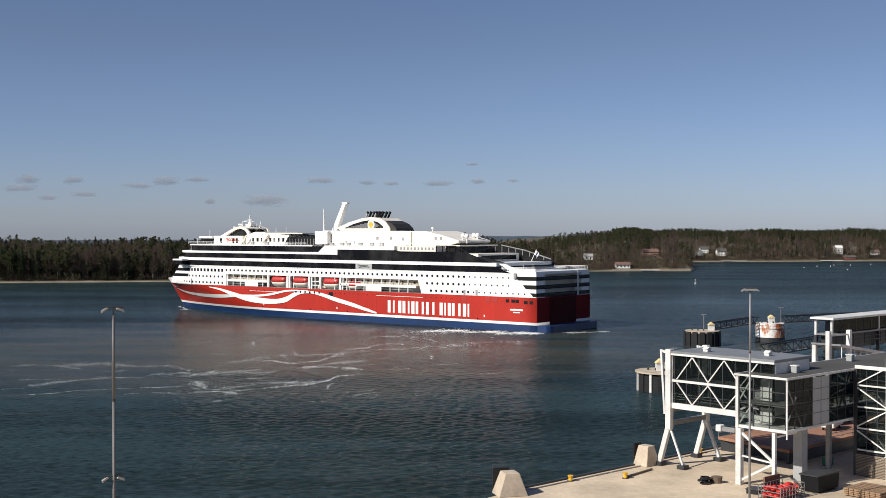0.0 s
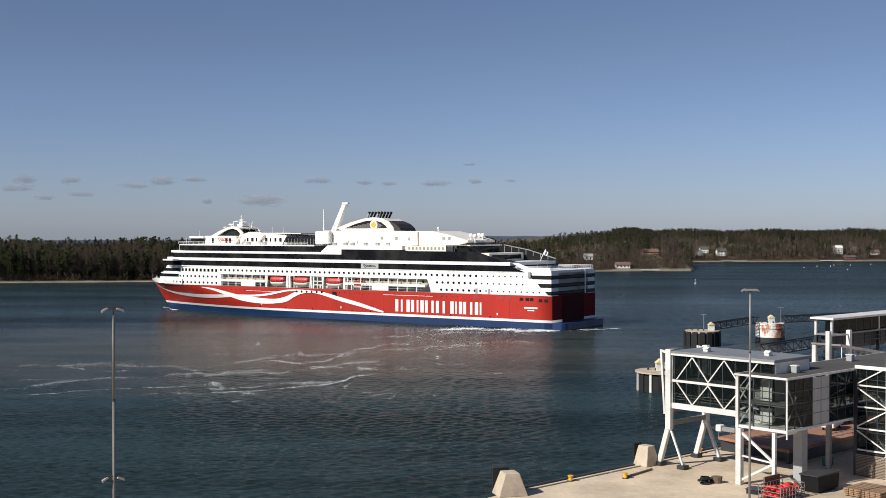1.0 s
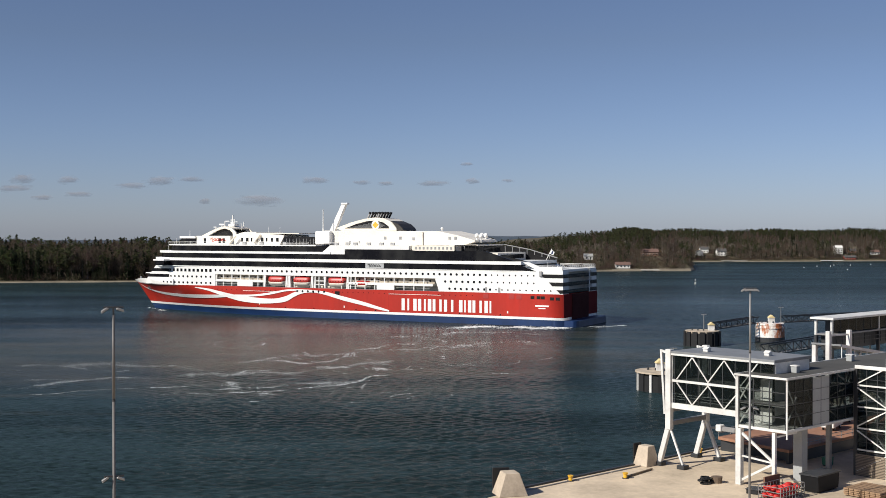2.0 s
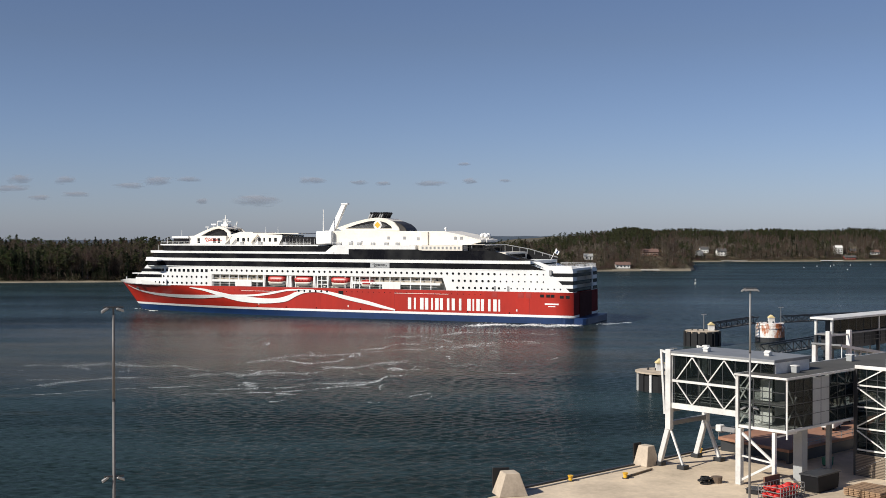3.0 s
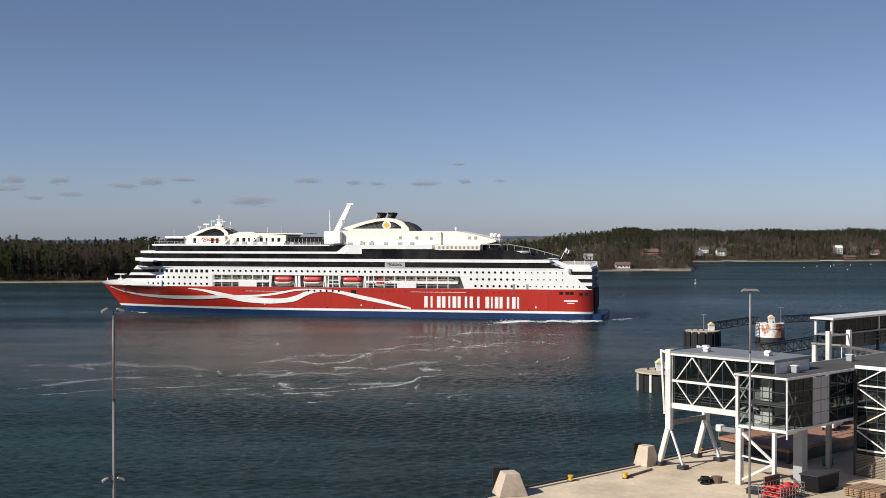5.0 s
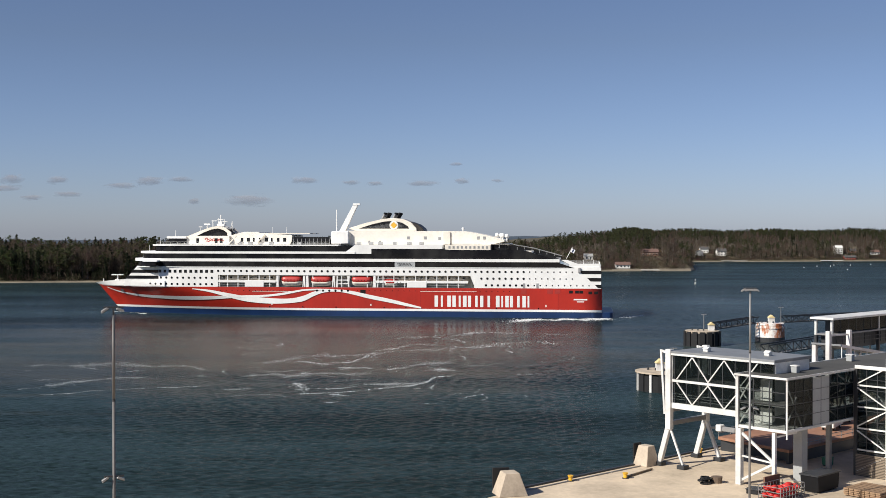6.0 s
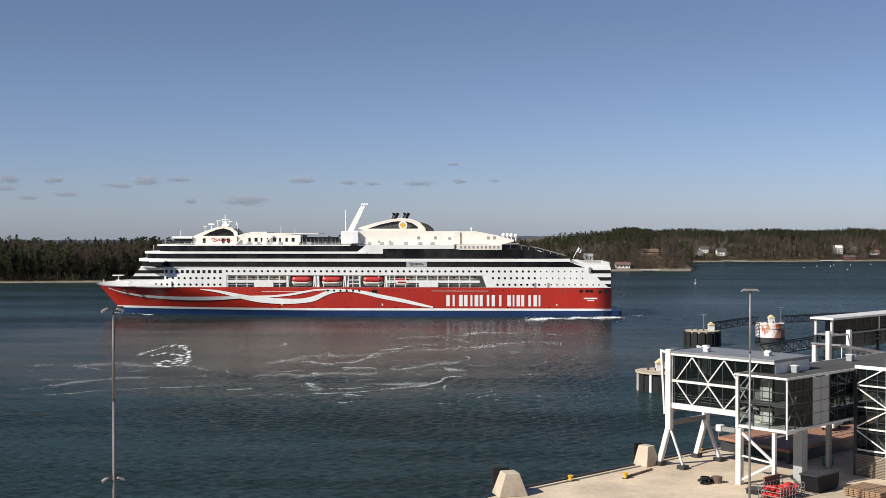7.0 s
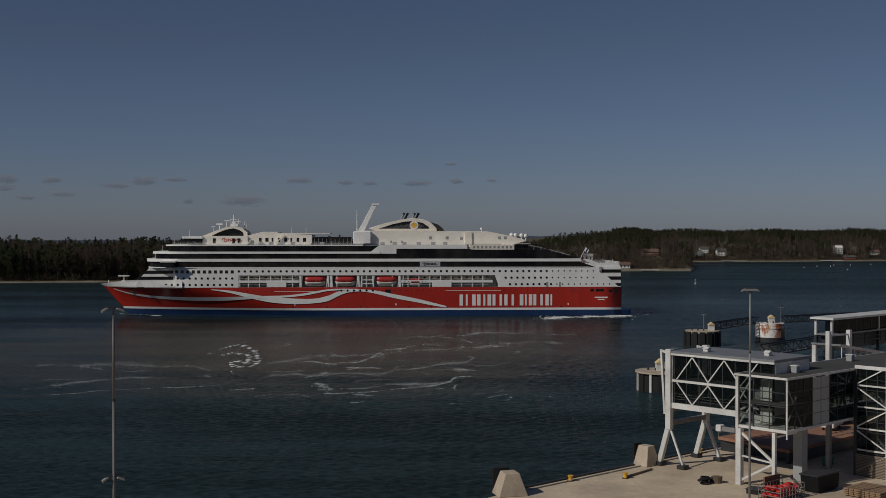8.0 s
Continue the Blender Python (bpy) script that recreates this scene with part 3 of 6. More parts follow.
# the big white lettering is reduced to plain upright bars
for u0, w in ((72.2, 1.4), (69.6, 0.8), (67.0, 1.5), (64.9, 1.4), (62.3, 0.8), (60.6, 1.5), (58.5, 1.2), (55.6, 1.0), (53.6, 1.3), (50.6, 1.0),
              (47.2, 1.5), (45.0, 0.7), (43.4, 1.4), (41.5, 1.2), (38.6, 1.0), (36.5, 1.4), (34.4, 0.7)):
    part("sign_bar", box(B(), u0 - w, u0, 17.5, 17.56, 4.2, 8.8), WHITE, ship, "white bar of a large hull sign")
bm = B()
box(bm, 10.5, 15.9, 17.5, 17.56, 7.2, 7.75), box(bm, 11.8, 14.6, 17.5, 17.56, 6.4, 6.75)
part("stern_sign", bm, WHITE, ship, "small white name bars")

# dark window decks with white deck edges
side = lambda poly, y: prism(B(), poly, -y, y)
part("deck_end", prism(B(), [(15.6, 20.12), (27.9, 20.12), (27.9, 22.5), (22.6, 22.5)], -17.42, 17.42), BLACKGLASS, ship, "raked black end of the glazed deck")
part("window_deck", slab(28, 201.0, 20.1, 22.5, 17.42, 20), BLACKGLASS, ship, "black glazed deck")
part("deck_edge", slab(21.6, 202.2, 22.45, 23.65, 17.75, 21), WHITE, ship)
part("window_deck", slab(34, 198.8, 23.65, 25.75, 17.40, 20), BLACKGLASS, ship, "black glazed deck")
part("deck_edge", slab(105, 199.7, 25.7, 26.6, 17.7, 20), WHITE, ship)
part("window_deck", slab(104, 193.4, 26.6, 28.95, 17.35, 18), BLACKGLASS, ship, "black glazed deck")
part("deck_edge", slab(112, 194.4, 28.9, 29.4, 17.6, 18), WHITE, ship)
part("deck_edge", slab(18, 201.6, 19.95, 20.25, 17.6, 20), WHITE, ship)
part("aft_glazing", side([(51.9, 23.9), (98.5, 23.9), (98.5, 27.7), (69, 27.7), (66, 27.35), (51.9, 27.35)], 17.38), BLACKGLASS, ship, "dark glass of the aft decks")
part("wind_screen", prism(B(), [(24, 23.7), (51.9, 23.7), (51.9, 27.35), (36, 27.35)], 16.9, 17.35), BLACKGLASS, ship, "dark sloping glass side of the aft deck")
part("wind_screen", prism(B(), [(20, 23.7), (52, 23.7), (52, 29.4), (44, 29.0), (35, 27.5), (27, 25.7)], -17.35, -16.9), BLACK, ship, "dark sloping side screen of the aft deck")
bm = B()
for u in (37.5, 40.4, 43.3, 46.2, 49.1):
    bar(bm, (u, 17.1, 27.35), (u, 17.1, 29.5 - 0.35 * max(0, (40.0 - u) / 2.5)), 0.32)
bar(bm, (49.2, 17.1, 29.5), (40.4, 17.1, 29.5), 0.3)
bar(bm, (40.4, 17.1, 29.5), (35.0, 17.1, 27.4), 0.3)
part("screen_frame", bm, BLACK, ship, "dark open frames over the aft deck")
bm = B()
for k in range(9):
    bar(bm, (50 - 3.2 * k, -16.8, 23.7), (50 - 3.2 * k, -16.8, 29.6 - 0.22 * k - 0.035 * k * k), 0.22)
bar(bm, (44, -16.8, 29.6), (33, -16.8, 27.7), 0.3), bar(bm, (33, -16.8, 27.7), (21, -16.8, 24.4), 0.3)
part("screen_frame", bm, GREY, ship)
part("terrace_house", box(B(), 33, 52, -13, 13, 23.66, 26.7), CREAM, ship, "cream terrace house facing aft", bevel=0.08)
part("terrace_window", box(B(), 32.93, 33.0, -11, 11, 24.4, 26.0), HOLE, ship)
part("aft_lounge", box(B(), 43, 52, -11, 11, 26.7, 29.3), BLACKGLASS, ship, "glazed lounge over the aft deck")
part("lounge_roof", box(B(), 42, 54, -12, 12, 29.3, 29.75), CREAM, ship, bevel=0.08)
for y in (13.6, -14.0):
    part("stair_wing", prism(B(), [(20.5, 23.66), (33, 23.66), (33, 25.6), (30.0, 25.6)], y, y + 0.4), BLACK, ship, "dark sloping stair wing")
part("mid_house", side([(108.8, 26.6), (105.2, 29.3), (69, 29.3), (69, 27.75), (98.3, 27.75), (98.3, 25.7), (108.8, 25.7)], 17.5), WHITE, ship)
part("bridge_wing", box(B(), 188.6, 193.4, -20.6, 20.6, 20.3, 22.3), BLACKGLASS, ship, "dark glazed bridge wing standing out from the side", bevel=0.3)
part("wing_roof", box(B(), 188.0, 194.2, -21.0, 21.0, 22.2, 22.9), WHITE, ship, bevel=0.1)
# raked front below the bridge
bm = B()
prism(bm, [(188, 11.9), (206, 11.9), (205.0, 14.6), (200.2, 20.0), (188, 20.0)], -12.2, 12.2)
part("front_house", bm, WHITE, ship)
for w0, w1, u0, u1 in ((14.9, 16.2, 205.1, 203.9), (17.4, 18.7, 202.9, 201.7)):
    part("front_window", prism(B(), [(190.5, w0), (u0 + 0.15, w0), (u1 + 0.15, w1), (190.5, w1)], -12.3, 12.3), BLACKGLASS, ship)

# houses on the top deck
CREAM2 = mat("warm_white_ship_paint", (0.82, 0.77, 0.68), 0.45, vary=0.12, size=4, fine=0.7)
def house(name, poly, y, label="", m=WHITE, bevel=0.12, y0=None):
    return part(name, prism(B(), poly, -y if y0 is None else y0, y), m, ship, label, bevel=bevel)


house("front_house", [(160, 29.4), (182, 29.4), (182, 32.4), (178, 33.0), (160, 33.0)], 11, "", CREAM2)
part("bridge_roof", box(B(), 178.5, 187.0, -12, 12, 31.9, 32.8), WHITE, ship, bevel=0.1)
part("bridge_window", box(B(), 178.6, 186.2, -11.7, 11.7, 29.8, 31.9), BLACKGLASS, ship)
arch = [(179.5, 32.9), (174.5, 35.0), (170, 36.6), (166.8, 37.2), (163, 36.4), (160.8, 34.6), (160.6, 32.9)]
inner = [(162.2, 32.9), (162.4, 34.3), (164, 35.5), (166.6, 36.2), (169.5, 35.7), (173, 34.4), (176.0, 32.9)]
bm = B()
for y in (5.6, -6.4):
    prism(bm, arch + inner, y, y + 0.8)
prism(bm, [(174.5, 35.0), (170, 36.6), (166.8, 37.2), (163, 36.4), (163, 35.9), (166.8, 36.6), (170, 36.0), (174.5, 34.5)], -5.6, 5.6)
part("mast_arch", bm, CREAM, ship, "cream arched mast house")
part("arch_glazing", prism(B(), inner[::-1], -5.2, 5.2), BLACKGLASS, ship)
bm = B()
rod(bm, (167.2, 0, 37), (167.2, 0, 42.0), 0.28), rod(bm, (170, 2, 36), (170, 2, 39.5), 0.16), rod(bm, (173.2, 0, 35), (173.2, 0, 38.0), 0.2), rod(bm, (163.2, -2, 36), (162.6, -2, 39.2), 0.2)
box(bm, 171.9, 174.5, -0.4, 0.4, 37.7, 38.3), box(bm, 165.2, 168.4, -1.6, 1.6, 37.1, 38.2), box(bm, 166.0, 168.6, -0.2, 0.2, 39.8, 40.1)
rod(bm, (165, 1.5, 38), (165, 1.5, 40.2), 0.12), rod(bm, (168.6, -1.2, 37), (168.6, -1.2, 40.6), 0.12), rod(bm, (161.8, 1.0, 35.4), (161.8, 1.0, 38.4), 0.1)
box(bm, 168.9, 171.1, -0.3, 0.3, 39.3, 39.6), box(bm, 164.2, 166.4, -0.3, 0.3, 39.0, 39.25), box(bm, 166.4, 168.0, -0.6, 0.6, 38.2, 39.2)
rod(bm, (175.6, 1.5, 34.6), (175.6, 1.5, 37.0), 0.1), box(bm, 174.8, 176.4, 1.2, 1.8, 36.7, 37.0)
part("radar_mast", bm, WHITE, ship, "white radar mast with scanners")
house("deck_house", [(133.4, 29.4), (160, 29.4), (160, 33.2), (154, 34.7), (148, 34.7), (147, 33.9), (133.4, 33.4)], 9.5, "", CREAM2)
part("platform", box(B(), 126, 148, -9, 9, 33.8, 34.2), CREAM, ship)
bm = B()
for i in range(8):
    box(bm, 136 + i * 2.6 + (i % 3) * 0.3, 137.3 + i * 2.6, 9.5, 9.56, 30.6, 32.2)
for u in (163, 165.2, 173.2):
    box(bm, u, u + 1.2, 11.0, 11.06, 29.9, 32.0)
part("house_window", bm, HOLE, ship)
def squiggle(u0, u1, y, z, h, r, waves):
    """A looping painted line that stands for script."""
    bm = B()
    n = waves * 10
    pts = []
    for i in range(n + 1):
        t = i / n
        q = 2 * math.pi * waves * t
        big = 1.7 if t < 1 / waves else 1.0
        pts.append(Vector((u0 + (u1 - u0) * t + 0.28 * abs(u1 - u0) / waves * math.sin(2 * q), y, z + h * big * math.sin(q) * (0.8 + 0.2 * math.cos(3.1 * q)))))
    for p, q in zip(pts, pts[1:]):
        bar(bm, p, q, r, 0.06, (0, 1, 0))
    return bm


bm = squiggle(170.4, 162.6, 11.03, 31.3, 0.55, 0.26, 5)
part("name_sign", bm, RED, ship, "red script sign reduced to bars")
part("pool_roof", prism(B(), [(116, 29.3), (134, 29.3), (132, 32.6), (117, 32.6)], -11.5, 11.5), BLACKGLASS, ship, "dark glass pool roof")
for u in np.arange(117, 134, 1.7):
    part("pool_rib", bar(B(), (u, 11.6, 29.3), (u, 11.6, 31.9), 0.14), GREY, ship)
house("vent_house", [(108.8, 29.6), (116.2, 29.6), (116.2, 35.0), (108.8, 35.0)], 12, y0=4.5, bevel=0.35)
house("vent_house", [(108.8, 29.6), (116.2, 29.6), (116.2, 35.0), (108.8, 35.0)], -4.5, y0=-12, bevel=0.35)
bm = B()
prism(bm, [(112.0, 34.8), (114.6, 34.8), (108.5, 46.2), (106.5, 46.2)], 2.0, 3.8)
box(bm, 105.6, 108.6, 2.2, 4.0, 46.0, 46.7)
part("exhaust_mast", bm, WHITE, ship, "tall slanted white mast", bevel=0.08)
part("pole_mast", rod(B(), (114.7, 8, 34.9), (114.7, 8, 44.0), 0.28, 8, 0.18), WHITE, ship)
house("long_house", [(44.2, 30.7), (50, 29.3), (113, 29.3), (113, 35.2), (70, 35.0), (60, 34.9), (52, 33.4), (44.2, 31.4)], 10, "long cream-white top house", CREAM2)
part("house_step", box(B(), 66.6, 69.6, -10.6, 10.6, 29.4, 34.7), CREAM, ship, bevel=0.1)
bm = B()
for u, w in ((84, 32.2), (77, 32.2), (71, 31.9), (55, 32.2), (52.5, 32.2)):
    box(bm, u - 0.6, u + 0.6, 10.0, 10.06, w - 0.6, w + 0.6)
for u in (96, 100.5, 110):
    box(bm, u - 0.4, u + 0.4, 10.0, 10.06, 30.0, 31.0)
part("vent_grille", bm, GREY, ship)
part("deck_screen_house", box(B(), 49.4, 68, 10.5, 16.9, 26.9, 29.35), CREAM, ship, "cream screen round the aft deck", bevel=0.08)
bm = B()
for u in np.arange(50.5, 67.0, 1.7):
    box(bm, u, u + 0.8, 16.9, 16.95, 27.9, 28.9)
part("screen_window", bm, GREY, ship)

# funnel
fun = [(110.0, 36.2), (103, 38.4), (96, 40.0), (91.5, 40.5), (87, 40.1), (83.4, 38.6), (81.2, 36.2), (81.0, 35.0), (106.8, 35.0)]
part("funnel", prism(B(), fun, -6, 6), CREAM, ship, "cream arched funnel casing", bevel=0.25)
part("funnel_screen", prism(B(), [(105.5, 36.1), (100, 37.9), (95, 39.0), (91, 39.3), (87.2, 38.5), (84.8, 37.0), (84.4, 36.1)], 6.0, 6.08), BLACKGLASS, ship, "dark panel in the funnel side")
part("funnel_back", prism(B(), [(88, 39.6), (84, 39.0), (80.6, 37.8), (78.6, 36.2), (78.0, 35.0), (86, 35.0)], -5.4, 5.4), mat("brown_black_paint", (0.035, 0.030, 0.025), 0.5), ship, "dark rounded back of the funnel", bevel=0.2)
for k in range(7):
    part("louvre", box(B(), 86.5 + 0.8 * abs(k - 2), 103.5 - 2.3 * k, 6.08, 6.16, 36.3 + 0.4 * k, 36.42 + 0.4 * k), GREY, ship)
part("badge", rod(B(), (90.8, 6.08, 37.5), (90.8, 6.16, 37.5), 1.85, 20), WHITE, ship)
part("badge_mark", prism(B(), [(90.8, 36.1), (92.2, 37.5), (90.8, 38.9), (89.4, 37.5)], 6.16, 6.22), GOLD, ship, "gold diamond")
for y in (-3.2, -1.1, 1.1, 3.2):
    for u in (96.6, 95.0, 92.0, 90.4):
        pipe = part("exhaust_pipe", rod(B(), (u, y, 39.4), (u - 1.45, y, 42.2), 0.42, 10), GREY if u in (96.6, 92.0) else BLACK, ship, "slanted exhaust pipe", True)
        part("pipe_mouth", rod(B(), (u - 1.4, y, 42.1), (u - 1.7, y, 42.7), 0.5, 10), BLACK, pipe, "sooty black mouth")
for u, y, z, r in ((45.2, 6, 33.2, 0.95), (43.4, 6, 33.0, 0.95), (48.3, -5, 33.4, 0.95), (46.6, -5, 33.3, 0.95), (62, 3, 36, 0.6)):
    part("radome", ball(rod(B(), (u, y, z - 2.6), (u, y, z), r * 0.3), (u, y, z), r, 2), WHITE, ship, "white satellite dome", True)
# aft terraces, rails, flag
part("stern_terrace", box(B(), 5.2, 18, -17.3, 17.3, 19.9, 20.9), WHITE, ship, bevel=0.1)
bm = B()
for z in (21.3, 21.75, 22.2):
    for y in (17.0, -17.0):
        rod(bm, (5.4, y, z), (20, y, z), 0.07, 5)
    rod(bm, (5.4, -17, z), (5.4, 17, z), 0.07, 5)
for i in range(18):
    rod(bm, (5.4, -17 + 2 * i, 20.8), (5.4, -17 + 2 * i, 22.2), 0.07, 5)
for i in range(8):
    rod(bm, (5.4 + 2 * i, 17, 20.8), (5.4 + 2 * i, 17, 22.2), 0.07, 5)
part("stern_rail", bm, WHITE, ship)
part("terrace_screen", prism(B(), [(5.6, 20.8), (16, 20.8), (21, 23.4), (18.5, 23.4), (14.5, 21.9), (5.6, 21.9)], 16.6, 17.2), WHITE, ship)
for w0, w1, un in ((17.75, 19.1, 13.9), (14.8, 16.2, 10.6), (12.15, 13.45, 7.6)):
    bm = B()
    prism(bm, [(4.95, w0), (un - 1.4, w0), (un, w1), (4.95, w1)], 17.45, 17.55)
    prism(bm, [(4.95, w0), (un - 1.4, w0), (un, w1), (4.95, w1)], -17.55, -17.45)
    box(bm, 4.9, 5.0, -17.55, 17.55, w0, w1)
    part("stern_window", bm, BLACK, ship, "black window strip round the stern")
bm = B()
box(bm, 4.45, 4.7, -7.5, 9.5, 2.4, 11.7)
part("transom", box(B(), 4.66, 4.79, -17.45, 17.45, 3.35, 11.85), mat("maroon_paint", (0.15, 0.010, 0.010), 0.75, spec=0.1), ship, "maroon stern plate")
part("stern_gate", bm, mat("dark_maroon_paint", (0.050, 0.006, 0.006), 0.75, spec=0.1), ship, "dark red stern gate")
pane = part("stern_pane", box(B(), 4.86, 4.9, -0.55, 0.55, 0.2, 1.0), HOLE, ship)
pane.matrix_basis = pose(0, -15.6, 17.9)
for z in (17.9, 15.0, 12.3):
    for k in range(20):
        y = -15.6 + 1.65 * k
        if (k or z < 17) and abs(y + 9.1) > 0.9:
            again(pane, pose(0, y, z))
part("stern_post", box(B(), 4.6, 5.0, -9.4, -8.8, 11.9, 21.0), WHITE, ship)
part("flag_staff", rod(B(), (19.0, 0, 23.6), (16.6, 0, 28.2), 0.12, 6), WHITE, ship)
part("flag", prism(B(), [(17.3, 26.4), (16.7, 27.9), (15.4, 27.0), (16.0, 25.7)], -0.04, 0.04), WHITE, ship, "small white flag with a blue cross")
part("flag_cross", prism(B(), [(16.9, 26.3), (16.3, 27.5), (15.8, 27.2), (16.3, 26.0)], -0.06, 0.06), BLUE, ship)
part("life_raft", box(B(), 13.0, 14.2, 17.5, 18.1, 18.2, 20.3), GREY, ship, bevel=0.2)
bm = B()
prism(bm, [(80.2, 20.4), (88.6, 20.4), (88.6, 22.5), (80.2, 22.5)], 17.45, 17.6)
part("name_panel", bm, mat("grey_sign_panel", (0.42, 0.43, 0.43), 0.4), ship, "grey panel with a dark script sign")
bm = squiggle(87.3, 81.6, 17.62, 21.4, 0.42, 0.20, 5)
part("name_mark", bm, BLACK, ship)

# rails, stairs, lockers and lamps along the upper decks
bm = B()
for u0, u1, z, y in ((116, 160, 29.4, 17.0), (70, 106, 29.3, 16.8), (160, 190, 29.4, 15.5)):
    for dz in (0.55, 1.1):
        rod(bm, (u0, y, z + dz), (u1, y, z + dz), 0.05, 4)
    for u in np.arange(u0, u1 + 0.1, 3.0):
        rod(bm, (u, y, z), (u, y, z + 1.1), 0.05, 4)
part("upper_rail", bm, WHITE, ship)
st = part("deck_stair", bar(B(), (160.5, 11.4, 29.4), (157.0, 11.4, 32.9), 0.9, 0.35), CREAM, ship, "sloping deck stair")
again(st, pose(-12, -1.2, 0.6))
lk = part("deck_locker", box(B(), -0.9, 0.9, -0.5, 0.5, 0, 1.1), GREY, ship, bevel=0.08)
lk.matrix_basis = pose(104, 14.5, 29.3)
for u, y in ((99, 14.0), (95, 14.6), (89, 14.2), (83, 14.4), (78, 14.3), (129, 14.8), (141, 14.6), (150, 14.4)):
    again(lk, pose(u, y, 29.4))
lpole = part("deck_lamp", rod(B(), (0, 0, 0), (0, 0, 2.6), 0.1, 6, 0.07), WHITE, ship)
lpole.matrix_basis = pose(190.5, 10, 29.4)
for u, y, z in ((198.5, 9.0, 23.6), (195.5, 9.5, 26.6), (184.5, 8, 32.8), (136, 8.5, 34.2), (142, 8.5, 34.2), (12, 15, 20.9), (8, 15, 20.9), (52, 15.5, 28.9), (46, 15.5, 28.0)):
    again(lpole, pose(u, y, z))
mull = part("mullion", box(B(), -0.05, 0.05, 0, 0.06, 0, 1), BLACK, ship)
mull.matrix_basis = pose(180, 17.42, 20.2) @ Matrix.Diagonal((1, 1, 2.25, 1))
for k in range(30):
    again(mull, pose(175 - k * 5.2, 17.42, 20.2) @ Matrix.Diagonal((1, 1, 2.25, 1)))
    again(mull, pose(176 - k * 5.2, 17.40, 23.7) @ Matrix.Diagonal((1, 1, 2.0, 1)))
for k in range(14):
    again(mull, pose(170 - k * 4.6, 17.35, 26.65) @ Matrix.Diagonal((1, 1, 2.2, 1)))
for s in (1, -1):
    a = part("anchor", rod(B(), (0, -0.2, 0), (0, 0.35, 0), 0.8, 10), DARKSTEEL, ship, "dark anchor in its pocket")
    a.matrix_basis = pose(208.5, s * half(208.5, 9.8), 9.9)

# galleries beside the boats: tan walls with small dark windows
TAN = mat("tan_gallery_paint", (0.42, 0.36, 0.28), 0.6, vary=0.25, size=2.5, fine=0.5)
gw = None
for u0, u1 in ((58.5, 96.5), (138.5, 162.8)):
    part("gallery_wall", box(B(), u0, u1, 15.6, 15.75, 14.5, 16.8), TAN, ship, "tan wall of the open gallery")
    part("gallery_front", box(B(), u0, u1, 17.30, 17.45, 13.75, 14.75), WHITE, ship)
    for u in np.arange(u0 + 2, u1 - 1, 2.9):
        if gw is None:
            gw = part("gallery_window", box(B(), -0.45, 0.45, 15.75, 15.8, 15.3, 16.1), HOLE, ship)
            gw.matrix_basis = pose(u, 0, 0)
        else:
            again(gw, pose(u, 0, 0))
lean = part("boat_frame", bar(B(), (0, 17.1, 11.95), (-0.35, 17.1, 16.8), 0.36, 0.36), WHITE, ship, "white leaning boat frame")
lean.matrix_basis = pose(127.0, 0, 0)
for u in (137.4, 125.2, 114.6, 112.9, 107.8, 97.6, 95.8):
    again(lean, pose(u, 0, 0))
step = part("boat_step", box(B(), 107.9, 112.6, 16.2, 17.2, 0, 0.35), WHITE, ship)
step.matrix_basis = pose(0, 0, 13.2)
again(step, pose(0, 0, 14.7))
door = part("pilot_door", box(B(), -1.1, 1.1, 17.5, 17.55, 9.2, 10.9), BLACK, ship, "dark open side door")
door.matrix_basis = pose(101.8, 0, 0)
seam = part("hull_seam", box(B(), -0.05, 0.05, 17.49, 17.53, 3.4, 11.8), mat("red_seam", (0.27, 0.014, 0.011), 0.5), ship)
seam.matrix_basis = pose(146, 0, 0)
for u in (111, 78, 22, 54):
    again(seam, pose(u, 0, 0))
ledge = part("rubbing_ledge", box(B(), 55, 78, 17.5, 17.62, 10.35, 10.5), WHITE, ship)
again(ledge, pose(86, 0, -0.3) @ Matrix.Diagonal((0.8, 1, 1, 1)))
mark = part("hull_mark", box(B(), -0.25, 0.25, 17.5, 17.56, 4.4, 5.2), WHITE, ship)
mark.matrix_basis = pose(27, 0, 0)
for u in (82, 98.5, 140):
    again(mark, pose(u, 0, 0))


# ---------- quay; local x along its edge, y out to the water ----------
QUAY = pose(9.7, 145.1, 0, 0, 0, 42.3)
QZ = 2.5
quay = thing("quay", Matrix.Identity(4), "weathered beige concrete quay with a steel fender edge", "quay", kind="structure")
dx, dy = math.cos(radians(42.3)), math.sin(radians(42.3))


def qw(a, b, z=0.0):
    return Vector((9.7 + a * dx - b * dy, 145.1 + a * dy + b * dx, z))


poly = [(-400, 96), (-150, 118), (-40, 132.5), (5.2, 140.2), tuple(qw(0, 0)[:2]), tuple(qw(95, 0)[:2]), tuple(qw(95, 18)[:2]), tuple(qw(330, 18)[:2]), (600, 150), (600, -500), (-400, -500)]
part("slab", prism(B(), poly, -5, QZ, "z"), CONCRETE, quay)
e = part("edge_beam", box(B(), 0, 7.9, -0.05, 0.45, QZ - 0.9, QZ + 0.22), DARKSTEEL, quay, "dark steel fender beam", bevel=0.04)
e.matrix_basis = QUAY
for i in range(1, 11):
    again(e, QUAY @ pose(i * 8.0, 0, 0))
e2 = part("edge_rail", box(B(), 0, 7.8, -1.1, -0.95, QZ, QZ + 0.14), GALV, quay)
e2.matrix_basis = QUAY
for i in range(1, 10):
    again(e2, QUAY @ pose(i * 8.0, 0, 0))


